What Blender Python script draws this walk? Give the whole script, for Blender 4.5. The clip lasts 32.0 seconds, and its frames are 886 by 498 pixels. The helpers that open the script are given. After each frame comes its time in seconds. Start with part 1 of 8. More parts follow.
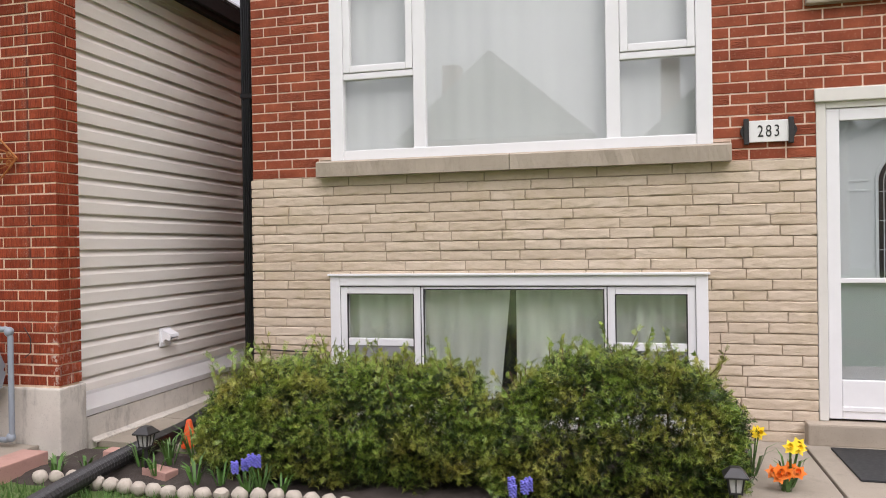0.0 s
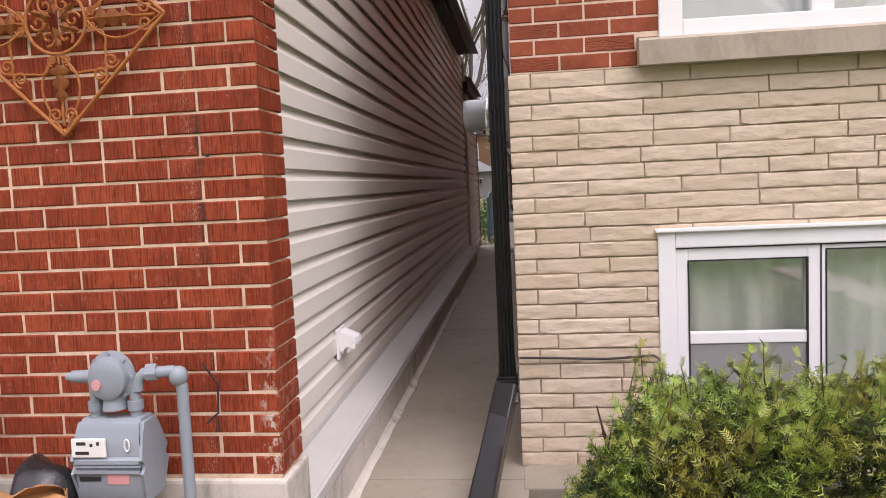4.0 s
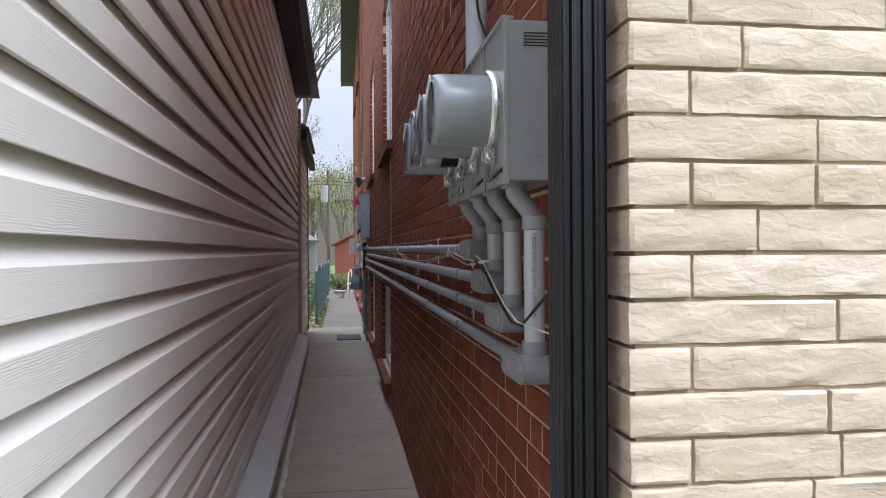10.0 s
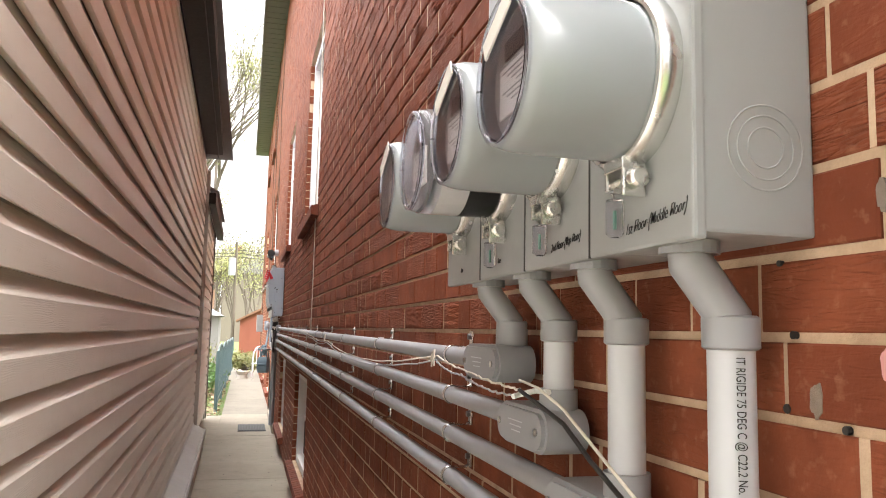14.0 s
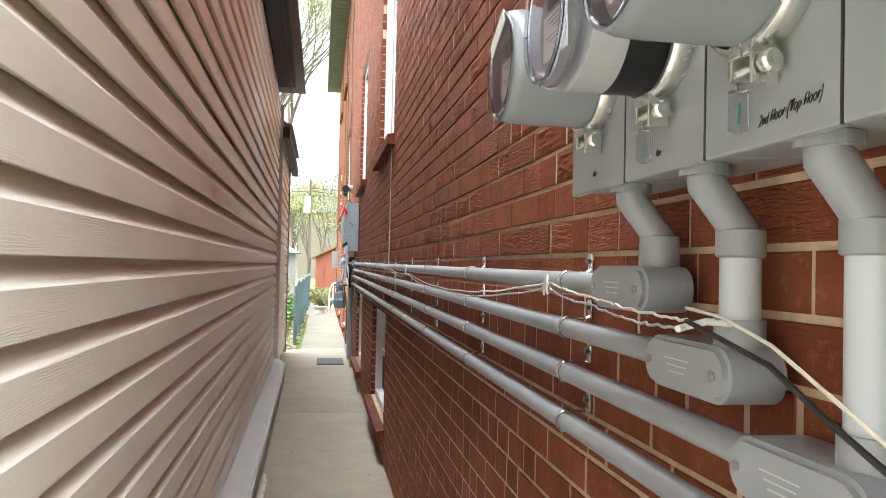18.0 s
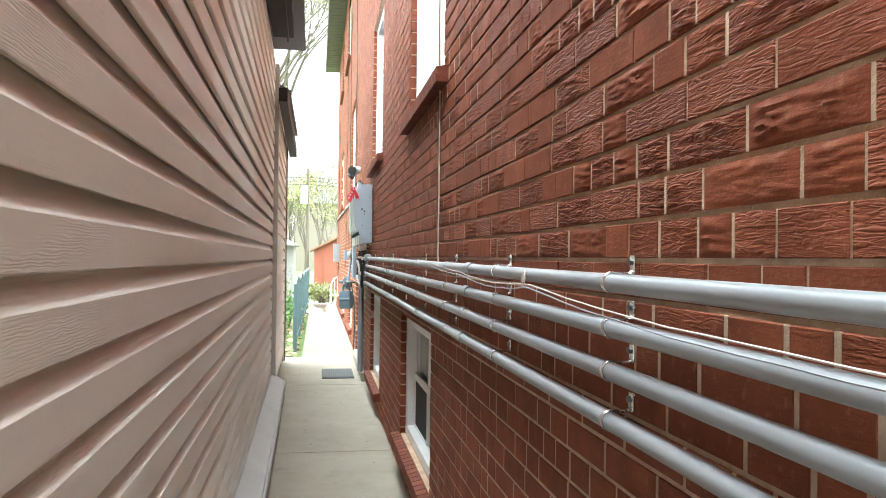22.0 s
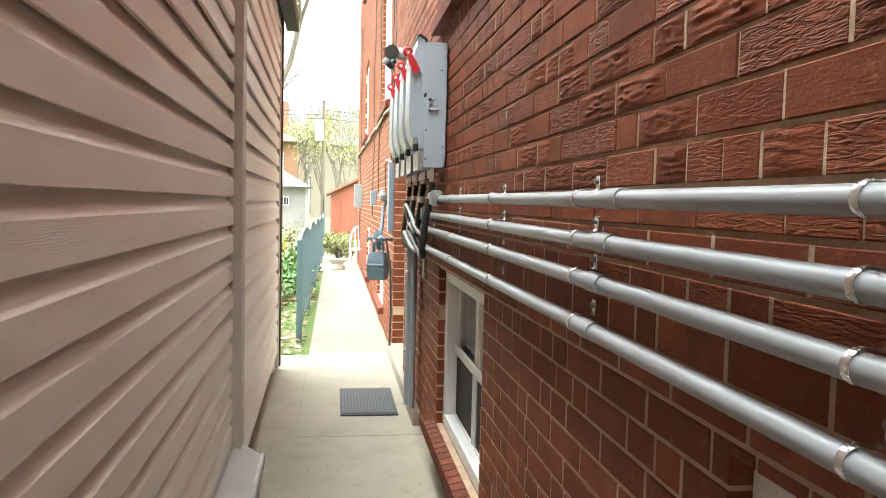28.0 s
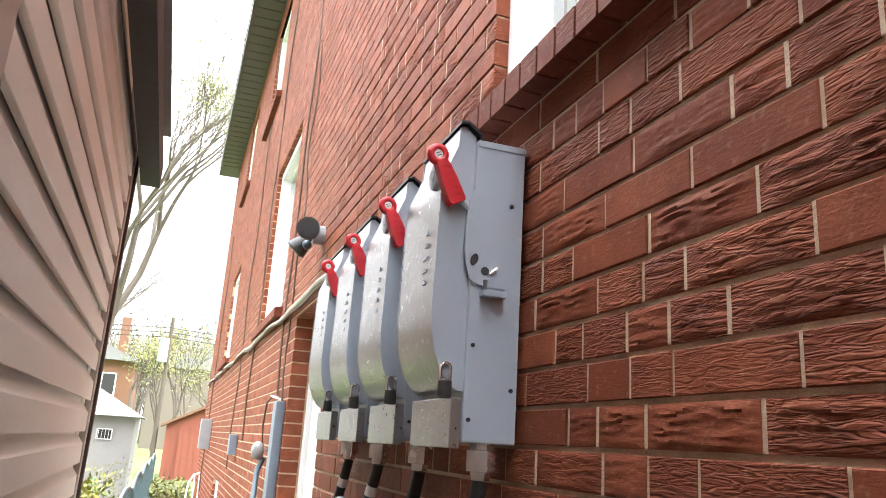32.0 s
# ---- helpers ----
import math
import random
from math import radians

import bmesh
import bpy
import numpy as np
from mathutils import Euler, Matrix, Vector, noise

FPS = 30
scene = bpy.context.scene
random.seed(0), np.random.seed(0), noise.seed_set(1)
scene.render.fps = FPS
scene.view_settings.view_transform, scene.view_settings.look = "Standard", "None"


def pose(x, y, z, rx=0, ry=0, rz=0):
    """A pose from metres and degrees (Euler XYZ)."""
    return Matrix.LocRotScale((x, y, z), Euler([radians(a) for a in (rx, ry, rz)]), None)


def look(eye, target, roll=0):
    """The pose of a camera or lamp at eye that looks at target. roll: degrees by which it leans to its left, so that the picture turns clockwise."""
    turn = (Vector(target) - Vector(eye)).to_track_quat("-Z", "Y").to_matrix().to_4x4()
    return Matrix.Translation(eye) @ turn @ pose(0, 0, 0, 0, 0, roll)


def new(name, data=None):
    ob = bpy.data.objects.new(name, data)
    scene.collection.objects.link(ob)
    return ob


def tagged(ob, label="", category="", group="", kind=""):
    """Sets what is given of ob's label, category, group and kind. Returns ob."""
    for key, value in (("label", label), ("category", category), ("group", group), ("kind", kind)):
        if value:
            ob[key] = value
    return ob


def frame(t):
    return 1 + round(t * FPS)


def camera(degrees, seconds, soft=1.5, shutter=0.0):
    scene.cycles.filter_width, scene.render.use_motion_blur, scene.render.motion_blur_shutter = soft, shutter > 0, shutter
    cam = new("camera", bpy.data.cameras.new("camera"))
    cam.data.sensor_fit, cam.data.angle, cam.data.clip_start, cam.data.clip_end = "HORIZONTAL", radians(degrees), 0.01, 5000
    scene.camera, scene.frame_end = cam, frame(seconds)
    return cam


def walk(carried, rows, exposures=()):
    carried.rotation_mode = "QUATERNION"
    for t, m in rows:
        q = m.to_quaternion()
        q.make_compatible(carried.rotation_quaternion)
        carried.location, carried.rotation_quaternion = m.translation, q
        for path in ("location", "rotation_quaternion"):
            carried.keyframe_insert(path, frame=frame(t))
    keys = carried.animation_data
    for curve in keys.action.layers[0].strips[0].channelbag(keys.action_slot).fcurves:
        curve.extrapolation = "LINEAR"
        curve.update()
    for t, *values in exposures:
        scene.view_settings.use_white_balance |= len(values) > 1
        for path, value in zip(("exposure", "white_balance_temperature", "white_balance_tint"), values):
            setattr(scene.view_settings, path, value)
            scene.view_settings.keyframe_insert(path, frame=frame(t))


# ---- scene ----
cam = camera(61.5, 32.0, soft=1.0)
METRES, EYE, TILT, LEAN, TURN = 15.4, 1.27, 0.0, 0.0, 14.65
ROWS = [
    (0.0, 0.0, 0.0, 0.0, -0.0, -0.31, 0.85),
    (0.5, -0.0147, 0.0201, 0.0009, 0.24, -1.08, 1.48),
    (1.0, -0.0325, 0.0422, 0.0012, 0.5, -1.87, 2.11),
    (1.5, -0.0531, 0.0677, 0.0013, 2.29, -3.01, 1.83),
    (2.0, -0.0731, 0.0906, 0.0044, 3.0, -2.9, 1.12),
    (2.5, -0.0876, 0.1116, 0.004, 0.96, -2.58, 0.94),
    (3.0, -0.1055, 0.1247, 0.0046, -3.27, -3.45, 2.43),
    (3.5, -0.1254, 0.1375, 0.0022, -4.72, -4.83, 2.67),
    (5.5, -0.1719, 0.1776, 0.0052, -21.42, -4.08, 1.72),
    (6.0, -0.1744, 0.1774, 0.0076, -22.05, -2.75, 1.21),
    (6.5, -0.1752, 0.1811, 0.0085, -20.72, -0.77, 1.72),
    (7.0, -0.17, 0.1911, 0.0081, -19.06, 0.43, 2.22),
    (7.5, -0.1627, 0.2072, 0.0083, -18.41, 1.13, 2.88),
    (8.0, -0.1576, 0.2286, 0.0077, -19.22, 1.5, 2.46),
    (8.5, -0.1505, 0.2503, 0.0061, -20.3, 1.35, 1.8),
    (9.0, -0.149, 0.2705, 0.0069, -21.71, 0.95, 2.64),
    (9.5, -0.146, 0.286, 0.0055, -23.22, -0.04, 2.07),
    (10.0, -0.136, 0.3041, 0.0065, -22.49, 0.16, 0.27),
    (10.5, -0.1263, 0.3166, 0.006, -20.8, 0.9, -0.23),
    (11.0, -0.123, 0.3265, 0.0046, -20.99, -0.38, 0.47),
    (11.5, -0.126, 0.3393, 0.0054, -25.26, 0.43, 1.38),
    (12.0, -0.1249, 0.3513, 0.0047, -24.42, -0.41, -1.34),
    (12.5, -0.1201, 0.3585, 0.0072, -23.04, 3.04, -1.57),
    (13.0, -0.1194, 0.3592, 0.0095, -28.89, 5.99, -0.84),
    (13.5, -0.1216, 0.359, 0.0099, -29.65, 6.41, -1.26),
    (15.5, -0.1253, 0.3614, 0.009, -27.92, 4.28, -1.31),
    (16.0, -0.1258, 0.3632, 0.0084, -27.61, 3.07, -1.4),
    (16.5, -0.1254, 0.3633, 0.008, -27.22, 2.16, -1.48),
    (17.0, -0.1255, 0.3646, 0.0079, -26.41, 1.66, -1.6),
    (17.5, -0.122, 0.3688, 0.008, -25.36, 1.43, -1.59),
    (18.0, -0.1203, 0.3748, 0.0081, -23.98, 1.39, -1.31),
    (18.5, -0.1211, 0.3858, 0.0084, -23.19, 1.02, -0.18),
    (19.0, -0.1193, 0.3947, 0.008, -22.85, -0.0, -0.76),
    (19.5, -0.1133, 0.4048, 0.0083, -22.2, -0.81, -1.0),
    (20.0, -0.1117, 0.417, 0.0081, -22.88, -1.37, -0.32),
    (20.5, -0.1127, 0.4323, 0.009, -22.5, -0.9, -0.73),
    (21.0, -0.1067, 0.4476, 0.0085, -21.34, -0.83, -2.09),
    (21.5, -0.1004, 0.4632, 0.0085, -22.35, -0.37, -1.72),
    (22.0, -0.0986, 0.4816, 0.0099, -24.23, 0.71, -0.71),
    (22.5, -0.0924, 0.4967, 0.0088, -22.59, 1.05, -1.77),
    (23.0, -0.0878, 0.5104, 0.0098, -20.48, 1.31, -0.95),
    (23.5, -0.0875, 0.5272, 0.0106, -21.14, 1.05, 0.59),
    (24.0, -0.0826, 0.5446, 0.008, -23.2, -0.9, -0.75),
    (24.5, -0.0747, 0.5622, 0.0097, -22.81, -0.58, -0.87),
    (26.5, -0.0523, 0.6546, 0.0091, -21.09, -0.63, 0.07),
    (27.0, -0.0453, 0.6785, 0.0073, -22.12, -1.46, -0.56),
    (27.5, -0.0364, 0.7047, 0.0071, -21.69, -3.42, -0.92),
    (28.0, -0.0319, 0.7331, 0.0074, -22.93, -3.39, -1.37),
    (28.5, -0.0235, 0.7606, 0.0051, -23.18, -2.59, -3.29),
    (29.0, -0.0196, 0.7869, 0.0067, -23.0, -2.28, -3.79),
    (29.5, -0.0154, 0.8141, 0.0077, -24.3, -1.16, -3.29),
    (30.0, -0.0054, 0.837, 0.0097, -26.4, 1.41, -3.88),
    (30.5, -0.0038, 0.8543, 0.0143, -30.65, 6.15, -2.25),
    (31.0, -0.0006, 0.8657, 0.0158, -32.73, 9.78, -3.06),
    (31.5, 0.0031, 0.8716, 0.0169, -32.99, 13.91, -4.27),
    (32.0, 0.0004, 0.8794, 0.0184, -34.44, 14.92, -3.57),
]
EXPOSURES = [(0.0, -0.3, 6350, 20), (1.0, -0.26, 6350, 21), (2.0, -0.17, 6400, 24), (3.0, -0.11, 6450, 26), (6.0, -0.04, 6450, 25), (8.0, 0.02, 6350, 23), (9.5, 0.34, 5800, 14), (11.0, 0.72, 5400, 14), (11.5, 1.15, 5700, 13), (12.0, 1.84, 6350, 14), (13.5, 1.88, 6700, 13), (16.0, 1.85, 6600, 11),
             (19.0, 2.14, 6050, 2), (22.0, 2.42, 5950, -1), (24.0, 2.44, 6050, -1), (28.0, 2.38, 6450, 2), (29.5, 2.2, 6500, 8), (32.0, 1.98, 6300, 12)]
walk(cam, [(t, pose(0, 0, EYE, TILT, LEAN, TURN) @ pose(METRES * x, METRES * y, METRES * z, 90 + pitch, roll, yaw)) for t, x, y, z, yaw, pitch, roll in ROWS], EXPOSURES)

# ---- sky and sun ----
world = bpy.data.worlds.new("sky")
scene.world = world
world.use_nodes = True
wn, wl = world.node_tree.nodes, world.node_tree.links
wn.clear()
SUN_EL, SUN_AZ = radians(50), radians(142)
sky = wn.new("ShaderNodeTexSky")
sky.sky_type, sky.sun_disc, sky.sun_elevation, sky.sun_rotation = "NISHITA", False, SUN_EL, SUN_AZ
sky.air_density, sky.dust_density = 1.0, 4.0
grey = wn.new("ShaderNodeHueSaturation")
grey.inputs["Saturation"].default_value = 0.12
wl.new(sky.outputs[0], grey.inputs["Color"])
wco = wn.new("ShaderNodeTexCoord")
cloud = wn.new("ShaderNodeTexNoise")
cloud.inputs["Scale"].default_value, cloud.inputs["Detail"].default_value = 2.2, 5
wl.new(wco.outputs["Generated"], cloud.inputs["Vector"])
cramp = wn.new("ShaderNodeValToRGB")
cramp.color_ramp.elements[0].position, cramp.color_ramp.elements[0].color = 0.38, (9.2, 9.35, 9.6, 1)
cramp.color_ramp.elements[1].position, cramp.color_ramp.elements[1].color = 0.62, (14.0, 14.0, 14.0, 1)
wl.new(cloud.outputs["Fac"], cramp.inputs["Fac"])
wmix = wn.new("ShaderNodeMixRGB")
wmix.inputs["Fac"].default_value = 0.8
wl.new(grey.outputs[0], wmix.inputs["Color1"])
wl.new(cramp.outputs["Color"], wmix.inputs["Color2"])
wsep = wn.new("ShaderNodeSeparateXYZ")
wl.new(wco.outputs["Generated"], wsep.inputs[0])
wrise = wn.new("ShaderNodeMapRange")
wrise.inputs["From Min"].default_value, wrise.inputs["From Max"].default_value = 0.0, 1.0
wrise.inputs["To Min"].default_value, wrise.inputs["To Max"].default_value = 0.64, 4.2
wcurve = wn.new("ShaderNodeMath")
wcurve.operation, wcurve.use_clamp = "POWER", True
wcurve.inputs[1].default_value = 2.1
wl.new(wsep.outputs["Z"], wcurve.inputs[0])
wl.new(wcurve.outputs[0], wrise.inputs["Value"])
wdome = wn.new("ShaderNodeMixRGB")
wdome.blend_type = "MULTIPLY"
wdome.inputs["Fac"].default_value = 1.0
wl.new(wmix.outputs[0], wdome.inputs["Color1"])
wl.new(wrise.outputs[0], wdome.inputs["Color2"])
wbg = wn.new("ShaderNodeBackground")
wbg.inputs["Strength"].default_value = 0.10
wl.new(wdome.outputs[0], wbg.inputs["Color"])
wout = wn.new("ShaderNodeOutputWorld")
wl.new(wbg.outputs[0], wout.inputs["Surface"])
sun_data = bpy.data.lights.new("sun", "SUN")
sun_data.energy, sun_data.angle, sun_data.color = 1.5, radians(40), (1.0, 0.96, 0.9)
sun = new("sun", sun_data)
sun.matrix_world = look((math.sin(SUN_AZ) * 30, math.cos(SUN_AZ) * 30, 30 * math.tan(SUN_EL)), (0, 0, 0))


# ---- materials ----
class Nodes:
    """A node material under construction: a Principled surface on world positions in metres."""

    def __init__(self, name, rough=0.7, metal=0.0, spec=0.5):
        self.mat = bpy.data.materials.new(name)
        self.mat.use_nodes = True
        self.n, self.l = self.mat.node_tree.nodes, self.mat.node_tree.links
        self.b = self.n["Principled BSDF"]
        self.b.inputs["Roughness"].default_value = rough
        self.b.inputs["Metallic"].default_value = metal
        self.b.inputs["Specular IOR Level"].default_value = spec
        self.pos = self.n.new("ShaderNodeNewGeometry").outputs["Position"]

    def put(self, socket, v):
        if isinstance(v, (int, float)):
            socket.default_value = v
        elif isinstance(v, tuple):
            socket.default_value = (*v, 1) if len(v) == 3 and socket.type == "RGBA" else v
        else:
            self.l.new(v, socket)

    def scaled(self, sx, sy, sz, v=None):
        m = self.n.new("ShaderNodeMapping")
        m.inputs["Scale"].default_value = (sx, sy, sz)
        self.l.new(v or self.pos, m.inputs["Vector"])
        return m.outputs[0]

    def noise(self, scale, detail=3, rough=0.55, distort=0.0, v=None):
        t = self.n.new("ShaderNodeTexNoise")
        for k, x in (("Scale", scale), ("Detail", detail), ("Roughness", rough), ("Distortion", distort)):
            t.inputs[k].default_value = x
        self.l.new(v or self.pos, t.inputs["Vector"])
        return t.outputs["Fac"]

    def wave(self, scale, distort, detail=2, dscale=1.0, axis="Z", v=None):
        t = self.n.new("ShaderNodeTexWave")
        t.bands_direction = axis
        for k, x in (("Scale", scale), ("Distortion", distort), ("Detail", detail), ("Detail Scale", dscale)):
            t.inputs[k].default_value = x
        self.l.new(v or self.pos, t.inputs["Vector"])
        return t.outputs["Fac"]

    def math(self, op, a, b=0.0, clamp=False):
        m = self.n.new("ShaderNodeMath")
        m.operation, m.use_clamp = op, clamp
        self.put(m.inputs[0], a)
        self.put(m.inputs[1], b)
        return m.outputs[0]

    def step(self, v, lo, hi):
        r = self.n.new("ShaderNodeMapRange")
        r.inputs["From Min"].default_value, r.inputs["From Max"].default_value = lo, hi
        self.l.new(v, r.inputs["Value"])
        return r.outputs[0]

    def mix(self, fac, a, b, mode="MIX"):
        m = self.n.new("ShaderNodeMixRGB")
        m.blend_type = mode
        self.put(m.inputs["Fac"], fac)
        self.put(m.inputs["Color1"], a)
        self.put(m.inputs["Color2"], b)
        return m.outputs[0]

    def bump(self, height, strength=0.4, dist=0.004, before=None):
        b = self.n.new("ShaderNodeBump")
        self.put(b.inputs["Strength"], strength)
        b.inputs["Distance"].default_value = dist
        self.l.new(height, b.inputs["Height"])
        if before is not None:
            self.l.new(before, b.inputs["Normal"])
        return b.outputs[0]

    def done(self, color=None, rough=None, normal=None):
        if color is not None:
            self.put(self.b.inputs["Base Color"], color)
        if rough is not None:
            self.put(self.b.inputs["Roughness"], rough)
        if normal is not None:
            self.l.new(normal, self.b.inputs["Normal"])
        return self.mat


def plain(name, color, rough=0.5, metal=0.0, vary=0.12, scale=14.0, relief=0.12, dirt=0.15, patchy=0.2):
    """Paint, plastic or metal with grain, faint stains and fine relief."""
    k = Nodes(name, rough, metal)
    dark = tuple(c * (1 - vary) for c in color)
    lite = tuple(min(1, c * (1 + vary * 0.6)) for c in color)
    c = k.mix(k.noise(scale, 4), dark, lite)
    c = k.mix(k.math("MULTIPLY", k.step(k.noise(2.3, 5, 0.65), 0.5, 0.75), dirt), c, tuple(x * 0.55 for x in color))
    r = k.math("ADD", k.math("MULTIPLY", k.noise(scale * 3, 3), patchy), rough - patchy / 2, True)
    return k.done(c, r, k.bump(k.noise(scale * 14, 2), relief, 0.002) if relief > 0.03 else None)


def rug_brick(name, island, deep, lite, rugged=0.62, smear=0.25, stripes=False):
    """Red clay brick; rug-faced with wavy creases, or combed upright. island: joined bricks differ by mesh island, else by object."""
    k = Nodes(name, 0.78, 0.0, 0.14)
    rnd = k.n.new("ShaderNodeNewGeometry").outputs["Random Per Island"] if island else k.n.new("ShaderNodeObjectInfo").outputs["Random"]
    c = k.mix(rnd, deep, lite)
    c = k.mix(k.step(k.noise(9, 4, 0.6), 0.35, 0.75), c, tuple(x * 0.8 for x in deep))
    c = k.mix(k.math("MULTIPLY", k.step(k.noise(55, 3), 0.58, 0.72), smear), c, (0.42, 0.24, 0.15))
    rnd2 = k.math("FRACT", k.math("MULTIPLY", rnd, 7.31))
    if stripes:
        comb = k.noise(1.0, 3, 0.65, 0.0, k.scaled(300, 300, 12))
        c = k.mix(k.math("MULTIPLY", k.step(comb, 0.53, 0.38), 0.75), c, tuple(x * 0.32 for x in deep))
        sx = k.n.new("ShaderNodeSeparateXYZ")
        k.l.new(k.pos, sx.inputs[0])
        runs = k.step(k.noise(1.0, 3, 0.6, 0, k.scaled(6, 6, 3.4)), 0.38, 0.5)
        soot = k.math("SUBTRACT", 1.0, k.math("MULTIPLY", k.math("ABSOLUTE", k.math("ADD", sx.outputs[0], 3.722)), 55.0), True)
        c = k.mix(k.math("MULTIPLY", k.math("MULTIPLY", soot, runs), 0.75), c, (0.035, 0.026, 0.024))
        salt = k.math("SUBTRACT", 1.0, k.math("MULTIPLY", k.math("ABSOLUTE", k.math("ADD", sx.outputs[0], 3.748)), 34.0), True)
        fleck = k.step(k.noise(1.0, 4, 0.7, 0, k.scaled(230, 230, 110)), 0.55, 0.62)
        c = k.mix(k.math("MULTIPLY", k.math("MULTIPLY", salt, runs), k.math("MULTIPLY", fleck, 0.5)), c, (0.58, 0.50, 0.40))
        low = k.step(sx.outputs[2], 0.95, 0.55)
        edge = k.math("SUBTRACT", 1.0, k.math("MULTIPLY", k.math("ABSOLUTE", k.math("ADD", sx.outputs[0], 3.548)), 26.0), True)
        crust = k.step(k.noise(1.0, 4, 0.65, 0.3, k.scaled(38, 38, 24)), 0.53, 0.58)
        c = k.mix(k.math("MULTIPLY", k.math("MULTIPLY", low, edge), k.math("MULTIPLY", crust, 0.9)), c, (0.62, 0.56, 0.48))
        chip = k.step(k.noise(1.0, 3, 0.6, 0.2, k.scaled(30, 30, 42)), 0.70, 0.73)
        c = k.mix(k.math("MULTIPLY", chip, 0.6), c, (0.48, 0.30, 0.22))
        n = k.bump(comb, 0.8, 0.005)
    else:
        flag = k.step(rnd2, 1 - rugged, 1 - rugged + 0.25)
        hz = k.n.new("ShaderNodeSeparateXYZ")
        k.l.new(k.pos, hz.inputs[0])
        flag = k.math("MULTIPLY", flag, k.math("ADD", k.math("MULTIPLY", k.step(hz.outputs[2], 1.40, 1.50), 0.7), 0.3))
        wr = k.noise(1.0, 2, 0.5, 0.5, k.scaled(19, 19, 120))
        crease = k.math("MULTIPLY", k.math("ABSOLUTE", k.math("SUBTRACT", wr, 0.5)), 7.0, True)
        h = k.math("MULTIPLY", k.math("ADD", crease, k.math("MULTIPLY", k.step(wr, 0.3, 0.7), 0.7)), k.math("ADD", k.math("MULTIPLY", flag, 0.85), 0.06))
        # Creases also tinted a little darker, shade put into the brick colour.
        c = k.mix(k.math("MULTIPLY", k.math("SUBTRACT", 1.0, crease), k.math("MULTIPLY", flag, 0.08)), c, tuple(x * 0.35 for x in deep))
        n = k.bump(h, 1.0, 0.0028)
    n = k.bump(k.noise(190, 3), 0.35, 0.002, n)
    return k.done(c, k.math("ADD", k.math("MULTIPLY", k.noise(30, 2), 0.25), 0.55), n)


RED_D, RED_L = (0.18, 0.049, 0.024), (0.285, 0.085, 0.041)
M_BRICK = rug_brick("rug_brick_single", False, RED_D, RED_L)
M_BRICKS = rug_brick("rug_brick_many", True, RED_D, RED_L)
FRONT_D, FRONT_L = (0.25, 0.061, 0.030), (0.365, 0.10, 0.048)
M_FBRICK = rug_brick("front_brick_single", False, FRONT_D, FRONT_L, 0.45)
M_FBRICKS = rug_brick("front_brick_many", True, FRONT_D, FRONT_L, 0.45)
M_PIER1 = rug_brick("pier_brick_single", False, (0.285, 0.052, 0.022), (0.40, 0.081, 0.034), stripes=True)
M_PIERS = rug_brick("pier_brick_many", True, (0.285, 0.052, 0.022), (0.40, 0.081, 0.034), stripes=True)


def stone_mat(name, island):
    k = Nodes(name, 0.85)
    rnd = k.n.new("ShaderNodeNewGeometry").outputs["Random Per Island"] if island else k.n.new("ShaderNodeObjectInfo").outputs["Random"]
    c = k.mix(rnd, (0.55, 0.445, 0.33), (0.63, 0.525, 0.405))
    c = k.mix(k.step(k.noise(5, 5, 0.7), 0.45, 0.8), c, (0.50, 0.405, 0.27))
    c = k.mix(k.math("MULTIPLY", k.step(k.noise(40, 4), 0.55, 0.75), 0.25), c, (0.42, 0.34, 0.25))
    chip = k.noise(1.0, 2, 0.5, 0.4, k.scaled(8, 8, 26))
    chip = k.math("ADD", k.step(chip, 0.44, 0.47), k.step(k.noise(1.0, 2, 0.5, 0.2, k.scaled(17, 17, 40)), 0.5, 0.56))
    n = k.bump(chip, 0.18, 0.004)
    n = k.bump(k.noise(1.0, 3, 0.5, 0.3, k.scaled(14, 14, 30)), 0.4, 0.010, n)
    n = k.bump(k.noise(130, 4, 0.6), 0.3, 0.002, n)
    return k.done(c, 0.85, n)


M_STONE, M_STONES = stone_mat("split_stone_single", False), stone_mat("split_stone_many", True)


def mortar_mat(name, a, b, stain=0.0):
    k = Nodes(name, 0.95)
    c = k.mix(k.step(k.noise(14, 6, 0.7), 0.35, 0.65), a, b)
    c = k.mix(k.math("MULTIPLY", k.step(k.noise(0.55, 5, 0.65), 0.46, 0.66), stain), c, (a[0] * 0.62, a[1] * 0.48, a[2] * 0.45))
    return k.done(c, 0.95, k.bump(k.noise(160, 4), 0.6, 0.003))


M_MORTAR = mortar_mat("brick_mortar", (0.45, 0.33, 0.225), (0.66, 0.505, 0.36), 0.3)
M_PERP = mortar_mat("perpend_mortar", (0.44, 0.32, 0.215), (0.62, 0.48, 0.345), 0.4)
M_PMORTAR = mortar_mat("pale_mortar", (0.52, 0.36, 0.25), (0.76, 0.57, 0.41))
M_SMORTAR = mortar_mat("stone_mortar", (0.33, 0.265, 0.195), (0.45, 0.37, 0.28))


